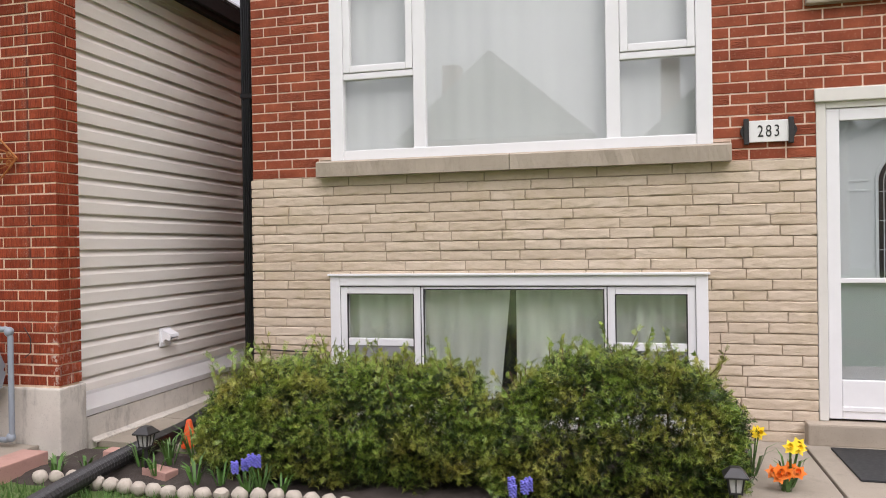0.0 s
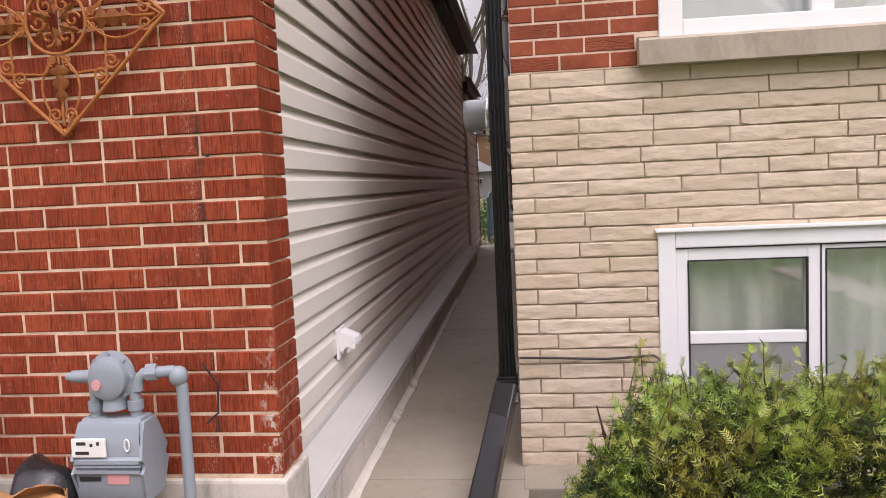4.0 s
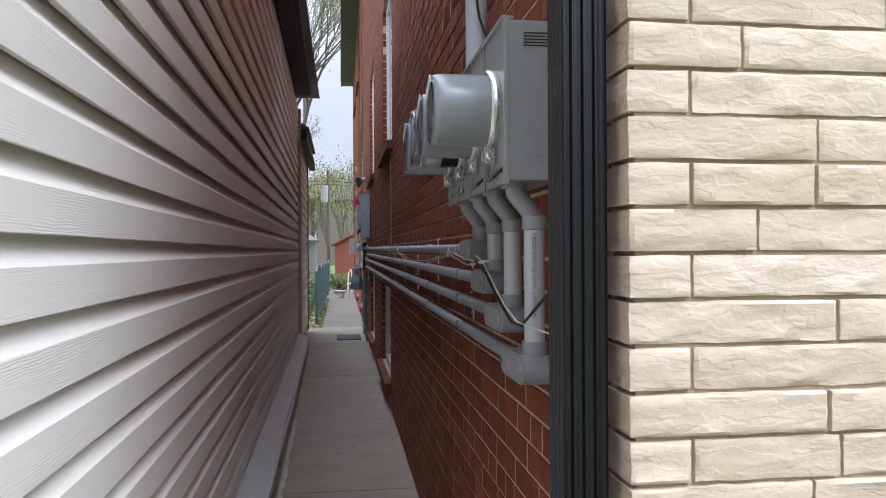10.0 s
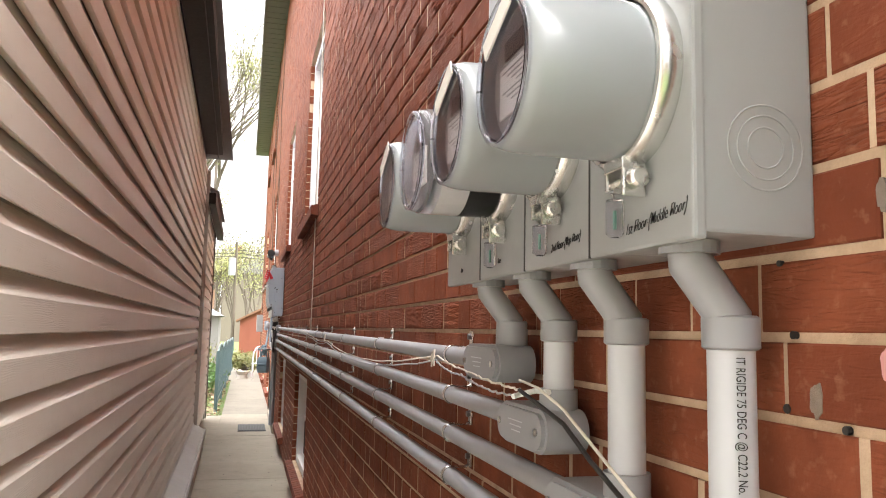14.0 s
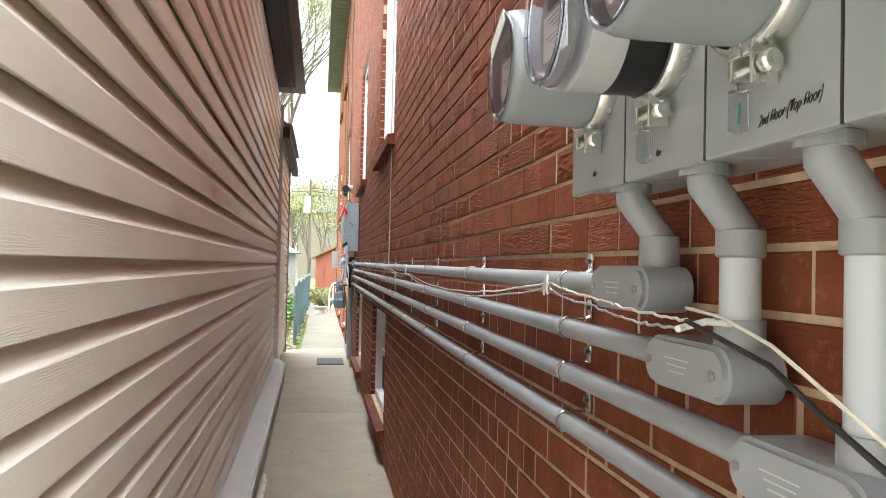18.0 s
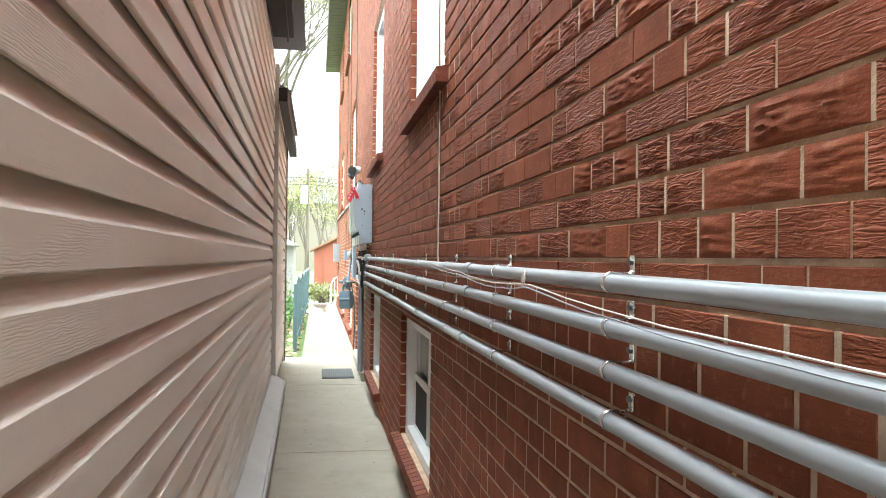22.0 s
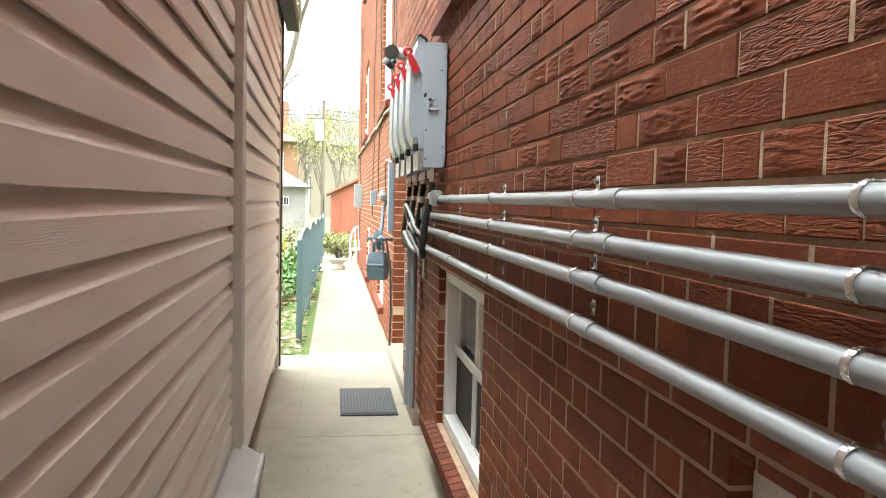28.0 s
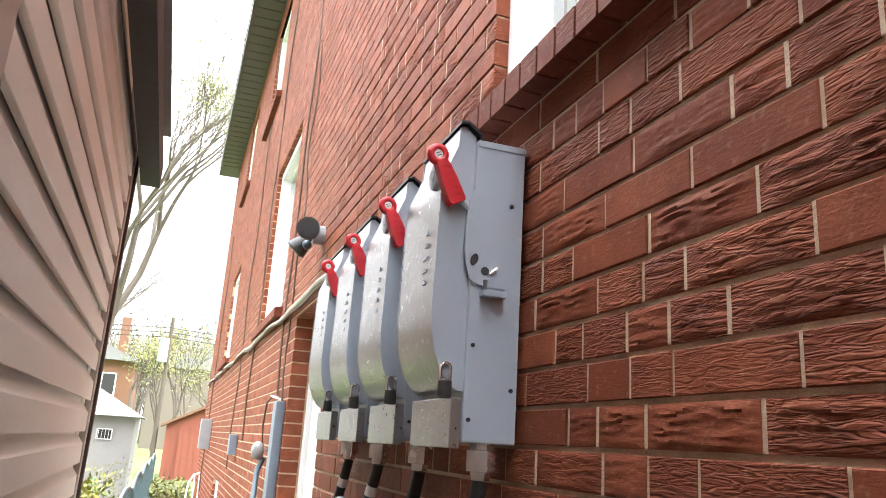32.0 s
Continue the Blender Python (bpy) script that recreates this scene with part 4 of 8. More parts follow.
high = thing("window_front", (0, 0, 0), "large white picture window with side vents above the stone sill", "window", kind="structure")
x0, x1, z0, z1 = FRONT_HOLES["high"]
part("casing", rect_frame(B(), FY - 0.012, FY + 0.06, x0, x1, z0, z1, 0.10, 0.006, 0.075), M_WHITE, high)
part("mullion", box(B(), -1.52, -1.43, FY + 0.0, FY + 0.05, z0 + 0.07, z1 - 0.1, 0.006), M_WHITE, high)
part("mullion", box(B(), -0.19, -0.10, FY + 0.0, FY + 0.05, z0 + 0.07, z1 - 0.1, 0.006), M_WHITE, high)
for a, b in ((x0 + 0.10, -1.52), (-0.10, x1 - 0.10)):
    part("transom", box(B(), a, b, FY + 0.0, FY + 0.05, 2.47, 2.515, 0.005), M_WHITE, high)
    part("sash", rect_frame(B(), FY - 0.006, FY + 0.045, a + 0.002, b - 0.002, 2.52, z1 - 0.1, 0.05, 0.006), M_WHITE, high)
    pane(high, a, b, z0 + 0.08, 2.475, FY + 0.03)
    pane(high, a + 0.03, b - 0.03, 2.54, z1 - 0.12, FY + 0.026)
pane(high, -1.435, -0.185, z0 + 0.08, z1 - 0.11, FY + 0.03)
drape(high, x0 + 0.06, x1 - 0.06, z0 + 0.05, z1 - 0.03, FY + 0.10, 9, 5, 0.004, cloth=M_SHEER)
for a, b in ((-2.238, -0.832), (-0.826, 0.577)):
    bm = B()
    prism(bm, [(FY - 0.075, 1.772), (FY + 0.10, 1.772), (FY + 0.10, 1.90), (FY - 0.055, 1.886), (FY - 0.075, 1.872)], a, b, "x")
    bmesh.ops.subdivide_edges(bm, edges=[e for e in bm.edges if abs(e.verts[0].co.x - e.verts[1].co.x) > 0.5], cuts=40)
    for v in bm.verts:
        if v.co.y < FY:
            v.co.y += 0.010 * noise.noise((v.co.x * 9, v.co.z * 30, 4))
    part("stone_sill", bm, M_SILL, high)
small = thing("window_front", (0, 0, 0), "small upper window over the door with a stone sill", "window", kind="structure")
x0, x1, z0, z1 = FRONT_HOLES["small"]
part("casing", rect_frame(B(), FY - 0.01, FY + 0.06, x0, x1, z0, z1, 0.07, 0.005), M_WHITE, small)
pane(small, x0 + 0.06, x1 - 0.06, z0 + 0.06, z1 - 0.06, FY + 0.03)
part("stone_sill", box(B(), x0 - 0.08, x1 + 0.08, FY - 0.05, FY + 0.1, z0 - 0.115, z0, 0.01), M_SILL, small)

M_STORM = plain("blue_grey_screen", (0.37, 0.40, 0.43), 0.6)
# front door
fd = thing("door_front", (0, 0, 0), "pale blue-grey door behind a white framed storm door", "door", kind="structure")
x0, x1, z0, z1 = FRONT_HOLES["door"]
part("lintel", box(B(), x0 - 0.01, x1 + 0.05, FY - 0.03, FY + 0.06, z1 - 0.075, z1 + 0.005, 0.005), M_CREAM, fd)
bm = B()
box(bm, x0, x0 + 0.055, FY - 0.005, FY + 0.1, z0, z1 - 0.075, 0.005)
box(bm, x1 - 0.055, x1, FY - 0.005, FY + 0.1, z0, z1 - 0.075, 0.005)
box(bm, x0 + 0.055, x1 - 0.055, FY - 0.004, FY + 0.1, z1 - 0.115, z1 - 0.075, 0.005)
part("door_frame", bm, M_CREAM, fd)
st = part("storm_door", rect_frame(B(), FY + 0.005, FY + 0.04, x0 + 0.057, x1 - 0.057, z0 + 0.012, z1 - 0.118, 0.075, 0.006, 0.24), M_WHITE, fd)
part("rail", box(B(), x0 + 0.13, x1 - 0.13, FY + 0.012, FY + 0.036, 1.0, 1.03, 0.004), M_WHITE, st)
part("kick_rail", box(B(), x0 + 0.13, x1 - 0.13, FY, FY + 0.008, 0.21, 0.24, 0.004), M_WHITE, st)
pane(st, x0 + 0.12, x1 - 0.12, 0.39, z1 - 0.19, FY + 0.02)
part("lower_screen", box(B(), x0 + 0.125, x1 - 0.125, FY + 0.045, FY + 0.047, 0.39, 1.0), M_STORM, st, "grey insect screen")
leaf = part("door_leaf", box(B(), x0 + 0.06, x1 - 0.06, FY + 0.09, FY + 0.13, z0 + 0.01, z1 - 0.12, 0.003), M_DOORBLUE, fd)
for z in (0.43, 0.57, 0.64, 1.57, 1.63):
    part("moulding", box(B(), x0 + 0.19, x0 + 0.31, FY + 0.083, FY + 0.091, z - 0.006, z + 0.006, 0.003), M_DOORBLUE, leaf)


def arched(w, z_foot, z_spring):
    """The outline of a round-headed light about the middle of the door."""
    c = (x0 + x1) / 2
    return [(c - w, z_foot), (c + w, z_foot)] + [(c + w * math.cos(q * math.pi / 16), z_spring + w * math.sin(q * math.pi / 16)) for q in range(17)]


light = part("door_light", prism(B(), arched(0.195, 0.775, 1.62), FY + 0.080, FY + 0.0895, "y"), M_DOORBLUE, leaf, "moulded frame of the arched light")
part("dark_glass", prism(B(), arched(0.178, 0.795, 1.62), FY + 0.0775, FY + 0.0798, "y"), M_INK, light, "dark leaded glass")
inner = arched(0.150, 0.825, 1.62)
part("lead_line", tube(B(), [(u, FY + 0.077, z) for u, z in inner + inner[:1]], 0.0028, 6), M_LABEL, light, "pale lead line")
for z in (1.02, 1.20, 1.38, 1.56):
    c = (x0 + x1) / 2
    part("lead_line", tube(B(), [(c - 0.178, FY + 0.077, z), (c + 0.178, FY + 0.077, z)], 0.0024, 6), M_LABEL, light, "pale lead line")

pl = thing("house_number_plaque", (0.8, FY - 0.02, 1.95), "white number plate in a dark scrolled frame on brick", "house number")
part("plate", box(B(), 0.675, 0.925, FY - 0.022, FY - 0.006, 1.885, 2.02, 0.003), M_LABEL, pl)
for s in (-1, 1):
    xe = 0.8 + s * 0.13
    bm = B()
    box(bm, xe - 0.015, xe + 0.015, FY - 0.034, FY - 0.003, 1.872, 2.034, 0.004)
    prism(bm, [(xe + s * 0.0125, 1.90), (xe + s * 0.034, 1.945), (xe + s * 0.034, 1.965), (xe + s * 0.0125, 2.005)], FY - 0.02, FY - 0.004, "y")
    part("bracket", bm, M_BLACKPL, pl, "black scrolled bracket")
for i, ch in enumerate("283"):
    letters("digit", ch, 0.105, M_INK, pl, basis((0.752 + 0.048 * i, FY - 0.0235, 1.917), (1, 0, 0), (0, 0, 1)), squeeze=0.72)

# ---- downspout at the house corner and its drain ----
ds = thing("downspout", (-2.84, 5.1, 0.1), "black ribbed downspout with a long drain hose on the ground", "downspout")


def ribbed(bm, path, w, dpt):
    """A rectangular pipe with ribs, upright along z."""
    (xa, ya, za), (xb, yb, zb) = path
    pts = []
    for i in range(4):
        for f, dip in ((0.06, 0.0), (0.22, 0.0062), (0.5, 0.0075), (0.78, 0.0062), (0.94, 0.0)):
            pts.append((-w / 2 + w * (i + f) / 4, -dpt / 2 + dip))
    for i in range(4):
        for f, dip in ((0.08, 0.0), (0.3, 0.005), (0.7, 0.005), (0.92, 0.0)):
            pts.append((w / 2 - dip, -dpt / 2 + dpt * (i + f) / 4))
    for i in range(4):
        for f, dip in ((0.08, 0.0), (0.3, 0.005), (0.7, 0.005), (0.92, 0.0)):
            pts.append((-w / 2 + dip, dpt / 2 - dpt * (i + f) / 4))
    lo = [bm.verts.new((xa + p[0], ya + p[1], za)) for p in pts]
    hi = [bm.verts.new((xb + p[0], yb + p[1], zb)) for p in pts]
    for i in range(len(pts)):
        j = (i + 1) % len(pts)
        bm.faces.new((lo[i], lo[j], hi[j], hi[i]))
    bm.faces.new(lo), bm.faces.new(hi[::-1])
    return bm


part("pipe", ribbed(B(), ((-2.850, 5.108, 0.42), (-2.850, 5.108, TOP)), 0.070, 0.076), M_BLACK, ds)
part("joint_sleeve", ribbed(B(), ((-2.850, 5.108, 0.39), (-2.850, 5.108, 0.475)), 0.076, 0.084), M_BLACK, ds)
for i in range(7):
    tilt = pose(-2.851, 5.108 - 0.0125 * i, 0.405 - 0.0105 * i, 9 * i, 0, 0)
    part("elbow_section", box(B(), -0.048 - 0.002 * (i % 2), 0.048 + 0.002 * (i % 2), -0.045, 0.045, -0.012, 0.010, 0.004, tilt), M_BLACK, ds)
bm = B()
path = [(-2.853, 5.055, 0.365), (-2.885, 4.95, 0.25), (-2.913, 4.80, 0.158), (-2.945, 4.42, 0.072), (-2.985, 4.05, 0.045), (-2.985, 3.9, 0.045)]
for p, q in zip(path, path[1:]):
    p, q = Vector(p), Vector(q)
    dv = q - p
    m = Matrix.Translation((p + q) / 2) @ dv.to_track_quat("Y", "Z").to_matrix().to_4x4()
    box(bm, -0.05, 0.05, -dv.length / 2 - 0.01, dv.length / 2 + 0.01, -0.036, 0.036, 0.008, m)
part("extension", bm, M_BLACK, ds)
pts, rad = [], []
for i in range(120):
    u = i / 119
    pts.append((-2.97 + 0.02 * math.sin(u * 3) + 0.30 * u ** 1.6, 3.95 - 1.7 * u, 0.05))
    rad.append(0.052 if i % 2 else 0.044)
part("corrugated_hose", tube(B(), pts, rad, 12), M_BLACKPL, ds, "black corrugated plastic hose")
for z in (2.4, 4.6):
    part("strap", box(B(), -2.89, -2.786, 5.064, 5.136, z, z + 0.03), M_BLACK, ds)

# ---- neighbour's house: brick front, plinth, siding ----
pier = slab_with_holes("wall_neighbour_front", "y", PIER_Y, -8.0, PIER_X - 0.009, 0.405, 3.35, [], 0.18, M_PMORTAR, label="dark red brick front with pale joints", category="wall")
bm = B()
box(bm, -8.0, PIER_X + 0.012, PIER_Y - 0.014, 4.12, -0.1, 0.405, 0.012)
tagged(part("plinth", bm, M_PLINTH), "stained pale concrete footing of the brick front", "plinth", "", "structure")
bm = B()
pts = [(side_x(4.12) + 0.139, 4.12), (side_x(14.30) + 0.118, 14.30), (side_x(14.30) - 0.2, 14.30), (side_x(4.12) - 0.2, 4.12)]
prism(bm, pts, -0.1, 0.175, "z")
tagged(part("plinth", bm, M_PLINTH), "pale concrete footing under the siding", "plinth", "", "structure")
bm = B()
last = None
for i in range(121):
    y = 4.16 + i * 0.05
    xa = side_x(y) + 0.139 - 0.021 * (y - 4.12) / 10.18
    reach = 0.030 + 0.018 * noise.noise((y * 2.1, 0.3, 5)) + 0.010 * noise.noise((y * 9, 1.3, 5))
    vs = [bm.verts.new(p) for p in ((xa - 0.004, y, 0.036 + 0.012 * noise.noise((y * 3, 4, 4))), (xa + reach * 0.4, y, 0.016), (xa + reach, y, 0.0065), (xa + reach, y, -0.005))]
    if last:
        for k in range(3):
            bm.faces.new((last[k], last[k + 1], vs[k + 1], vs[k]))
    last = vs
tagged(part("mortar_fillet", bm, M_PLINTH), "rough cement fillet between footing and path", "plinth", "", "structure")
nb = thing("wall_neighbour_side", (-3.7, 4.1, 0.2), "taupe vinyl clapboard side wall", "wall", kind="structure")
bm = B()
for a, b, z, line in ((4.10, 14.22, 3.45, side_x), (14.34, 17.0, 3.0, eave_x)):
    p = [(line(a) - 0.05, a), (line(b) - 0.05, b), (line(b) - 0.24, b), (line(a) - 0.24, a)]
    prism(bm, p, 0.0, z, "z")
part("sheathing", bm, M_TRIM, nb)
part("sheathing_rear", box(B(), -9.0, eave_x(17) - 0.02, 16.8, 17.0, 0.0, 3.0), M_SIDING, nb)
bm = B()
ya, yb = 4.11, 14.28
FLASHING = [(-0.020, 0.316), (0.003, 0.310), (0.010, 0.288), (0.122, 0.220), (0.130, 0.228), (0.140, 0.222), (0.141, 0.182), (0.115, 0.176)]
A = [Vector((side_x(ya) + dx, ya, z)) for dx, z in FLASHING]
Bq = [Vector((side_x(yb) + dx, yb, z - 0.012)) for dx, z in FLASHING]
va, vb = [bm.verts.new(v) for v in A], [bm.verts.new(v) for v in Bq]
for i in range(7):
    bm.faces.new((va[i], va[i + 1], vb[i + 1], vb[i]))
bmesh.ops.solidify(bm, geom=bm.faces[:], thickness=0.002)
part("ledge_flashing", bm, M_FLASH, nb, "white metal flashing along the footing")

LAP, LAP_REAR = 0.1236, 0.137
PROFILE = [(-0.027, 1.10), (-0.027, 0.95), (-0.0245, 0.885), (-0.018, 0.80), (-0.0092, 0.70), (0.0, 0.606), (0.0004, 0.598), (0.0012, 0.3), (0.0018, 0.0), (0.0004, -0.012), (-0.005, -0.010), (-0.020, 0.05)]


def lap_board(ya, yb, z, h, lift=0.0, line=side_x):
    """One clapboard: a flat face, a hollow top under the next board, a lip below."""
    bm = B()
    n = 12
    for lo, hi in ((0, 5), (5, 6), (6, 8), (8, 9), (9, 11)):
        last = None
        for i in range(n + 1):
            y = ya + (yb - ya) * i / n
            ripple = 0.0012 * noise.noise((y * 1.1, z * 7, 3))
            vs = [bm.verts.new((line(y) + dx + ripple + lift, y, z + f * h - lift * 0.6)) for dx, f in PROFILE[lo:hi + 1]]
            if last:
                for k in range(hi - lo):
                    bm.faces.new((last[k], last[k + 1], vs[k + 1], vs[k]))
            last = vs
    return bm


Z_LAP = 0.2866
n_front, n_rear = 25, 21
for i in range(n_front):
    s1 = 7.6 + 0.31 * (i * 7 % 5)
    for q, (ya, yb) in enumerate(((4.085, s1), (s1 - 0.02, s1 + 3.66), (s1 + 3.64, 14.23))):
        part("siding_board", lap_board(ya, yb, Z_LAP + i * LAP, LAP, 0.0013 * (q % 2)), M_SIDING, nb, smooth=True)
for i in range(n_rear):
    part("siding_board", lap_board(14.325, 17.0, 0.154 + i * LAP_REAR, LAP_REAR, 0.0, eave_x), M_SIDING, nb, smooth=True)
part("corner_post", box(B(), side_x(14.24) - 0.03, side_x(14.24) + 0.040, 14.20, 14.318, 0.215, 3.3, 0.006), M_TRIM, nb)
part("corner_post", box(B(), eave_x(17) - 0.06, eave_x(17) + 0.008, 16.93, 17.0, 0.02, 2.90, 0.003), M_TRIM, nb)
part("corner_edge", box(B(), eave_x(17) - 0.06, eave_x(17) + 0.022, 17.001, 17.05, 0.02, 2.90, 0.006), M_BROWNMETAL, nb, "dark brown corner trim")
part("start_trim", box(B(), side_x(4.08) - 0.02, side_x(4.08) + 0.006, 4.07, 4.088, 0.24, 3.4, 0.002), M_FLASH, nb)
bm = B()
for (ya, yb), z in [((3.6, 13.3), 3.28)]:
    for a, b in (((eave_x(ya), ya), (eave_x(yb), yb)),):
        prism(bm, [(a[0] + 0.10, ya), (b[0] + 0.10, yb), (b[0] - 0.02, yb), (a[0] - 0.02, ya)], z + 0.02, z + 0.04, "z")
        prism(bm, [(a[0] + 0.112, ya), (b[0] + 0.112, yb), (b[0] + 0.10, yb), (a[0] + 0.10, ya)], z - 0.02, z + 0.2, "z")
part("eave_soffit", bm, M_GUTTER, nb)
bm = B()
prism(bm, [(eave_x(3.6) + 0.155, 3.6), (eave_x(13.3) + 0.155, 13.3), (eave_x(13.3) + 0.114, 13.3), (eave_x(3.6) + 0.114, 3.6)], 3.30, 3.42, "z")
part("gutter", bm, M_GUTTER, nb)
bm = B()
prism(bm, [(eave_x(13.4) + 0.105, 13.4), (eave_x(17.1) + 0.135, 17.1), (eave_x(17.1) + 0.04, 17.1), (eave_x(13.4) + 0.03, 13.4)], 2.77, 2.89, "z")
part("gutter", bm, M_GUTTER, nb)
part("fascia", box(B(), eave_x(17) - 0.2, eave_x(17) + 0.012, 14.3, 17.1, 2.89, 3.05), M_BROWNMETAL, nb)
bm = B()
prism(bm, [(-9, 3.44), (eave_x(4) + 0.12, 3.44), (-6.2, 5.2)], 3.5, 14.2, "y")
prism(bm, [(-9, 3.04), (eave_x(15) + 0.12, 3.06), (-6.2, 4.4)], 14.25, 17.1, "y")
part("shingles", bm, M_ROOF, nb)
v = thing("dryer_vent", (side_x(5.17), 5.17, 0.56), "white plastic vent hood on the siding", "vent")
part("back_plate", box(B(), side_x(5.17) - 0.002, side_x(5.17) + 0.014, 5.10, 5.24, 0.50, 0.645, 0.004), M_WHITE, v)
bm = B()
prism(bm, [(0.012, 0.635), (0.09, 0.60), (0.098, 0.575), (0.055, 0.585), (0.012, 0.60)], 5.115, 5.225, "y")
for y in (5.115, 5.22):
    prism(bm, [(0.012, 0.60), (0.055, 0.585), (0.092, 0.574), (0.085, 0.545), (0.05, 0.56), (0.012, 0.53)], y, y + 0.005, "y")
bmesh.ops.translate(bm, verts=bm.verts, vec=(side_x(5.17), 0, 0))
part("hood", bm, M_WHITE, v)
part("duct", tube(B(), [(side_x(5.17) + 0.005, 5.17, 0.55), (side_x(5.17) + 0.03, 5.17, 0.545)], 0.04, 14), M_FLASH, v)

# ---- electricity meters ----
EX, EY, EZ = Vector((1, 0, 0)), Vector((0, 1, 0)), Vector((0, 0, 1))
BX = -2.901
PITCH, Y_FIRST, Z_BOX, Z_BOXTOP, Z_DIAL = 0.186, 5.39, 1.505, 1.812, 1.652
WRITING = ["1st Floor-(Middle Floor)", "2nd Floor-(Top Floor)", "Base", "Base"]


def meter_box(i):
    y0 = Y_FIRST + i * PITCH
    y1, yc = y0 + PITCH - 0.002, y0 + PITCH / 2
    g = thing("meter_box", (WX, yc, Z_BOX), "grey steel meter box with a round glass-faced meter", "meter", "electricity meters")
    part("body", box(B(), BX + 0.006, WX - 0.0005, y0, y1, Z_BOX, Z_BOXTOP, 0.003), M_BOX, g)
    bm = box(B(), BX, BX + 0.012, y0 - 0.0015, y1 + 0.0015, Z_BOX - 0.006, Z_BOXTOP + 0.004, 0.003)
    cover = part("cover", bm, M_BOX, g)
    part("cover_lip", box(B(), BX - 0.004, BX + 0.02, y0, y1, Z_BOXTOP + 0.001, Z_BOXTOP + 0.008, 0.002), M_BOX, cover)
    if i == 0:
        for r in (0.017, 0.027, 0.036):
            part("knockout_ring", tube(B(), arc((-2.832, y0 + 0.0, 1.578), r, 0, 360, 36, EX, EZ), 0.0009, 6), M_BOX, g)
        for k in range(5):
            part("print_bar", box(B(), -2.862, -2.815 - 0.004 * (k % 2), y0 - 0.0008, y0, 1.762 + k * 0.006, 1.7645 + k * 0.006), M_INK, g, "small dark print")
    # Black strip in each seam supplies the shade of the gap.
    if i:
        part("seam", box(B(), BX - 0.0006, BX + 0.006, y0 - 0.0026, y0 + 0.0002, Z_BOX - 0.0055, Z_BOXTOP + 0.0035), M_BLACKPL, g, "black strip standing for the shaded gap between covers")
    # ring clamp and meter
    c = Vector((BX, yc - 0.004, Z_DIAL))
    prof = [(0.002, 0.078), (-0.004, 0.081), (-0.017, 0.081), (-0.021, 0.078), (-0.022, 0.074)]
    part("clamp_ring", tube(B(), [c + EX * x for x, _ in prof], [r for _, r in prof], 40, False), M_STEEL, g, "bright steel clamp ring", True)
    clear = i == 2
    prof = [(-0.006, 0.072), (-0.10, 0.072), (-0.118, 0.071), (-0.128, 0.068), (-0.131, 0.064)]
    m = part("meter_can", tube(B(), [c + EX * x for x, _ in prof], [r for _, r in prof], 40, False), M_CLEAR if clear else M_METER, g, "clear plastic cover" if clear else "pale grey plastic cover", True)
    if clear:
        part("inner_body", tube(B(), [c - EX * 0.006, c - EX * 0.06], 0.064, 32), M_INK, m, "dark inner body")
        part("inner_band", tube(B(), [c - EX * 0.061, c - EX * 0.10], 0.064, 32), M_LABEL, m, "white inner band")
    part("rim", tube(B(), arc(c - EX * 0.131, 0.0645, 0, 360, 40, EY, EZ), 0.0035, 8), M_CLEAR, m, "clear rim")
    face_y = c - EX * 0.112
    part("dial_plate", tube(B(), [face_y, face_y - EX * 0.004], 0.060, 32), M_SCREEN, m, "grey dial plate")
    part("label", box(B(), face_y.x - 0.0065, face_y.x - 0.0045, yc - 0.042, yc + 0.034, Z_DIAL - 0.035, Z_DIAL + 0.012), M_LABEL, m, "white printed label")
    part("display", box(B(), face_y.x - 0.0065, face_y.x - 0.0045, yc - 0.030, yc + 0.022, Z_DIAL + 0.018, Z_DIAL + 0.036), M_INK, m, "dark display")
    for k in range(8):
        part("print_bar", box(B(), face_y.x - 0.0072, face_y.x - 0.0066, yc - 0.036, yc + 0.026 - 0.012 * (k * 5 % 4), Z_DIAL + 0.006 - k * 0.0048, Z_DIAL + 0.0071 - k * 0.0048), M_SCREEN, m)
    part("glass_front", tube(B(), [c - EX * 0.1295, c - EX * 0.131], 0.063, 36), M_CLEAR, m, "clear glass front").visible_shadow = False
    if i != 2:
        bm = box(B(), -0.001, 0.001, -0.036, 0.036, -0.009, 0.009, 0, Matrix.Translation((c.x - 0.134, yc + 0.004, Z_DIAL + 0.044)) @ Matrix.Rotation(radians(-24), 4, "X"))
        part("tape", bm, M_LABEL, m, "strip of white tape with pen marks")
    part("moulded_rib", box(B(), c.x - 0.085, c.x - 0.045, yc - 0.075, yc - 0.071, Z_DIAL - 0.012, Z_DIAL - 0.007, 0.001), M_METER, m)
    # clamp latch, screw and seal
    lz = Z_DIAL - 0.088
    bm = B()
    box(bm, BX - 0.024, BX - 0.001, yc - 0.024, yc - 0.019, lz - 0.020, lz + 0.016, 0.0015)
    box(bm, BX - 0.024, BX - 0.001, yc + 0.006, yc + 0.011, lz - 0.012, lz + 0.016, 0.0015)
    box(bm, BX - 0.025, BX - 0.021, yc - 0.024, yc + 0.011, lz + 0.004, lz + 0.016, 0.0012)
    la = part("latch", bm, M_STEEL, g, "bright zinc latch bracket")
    sx_, sz_ = BX - 0.013, lz - 0.004
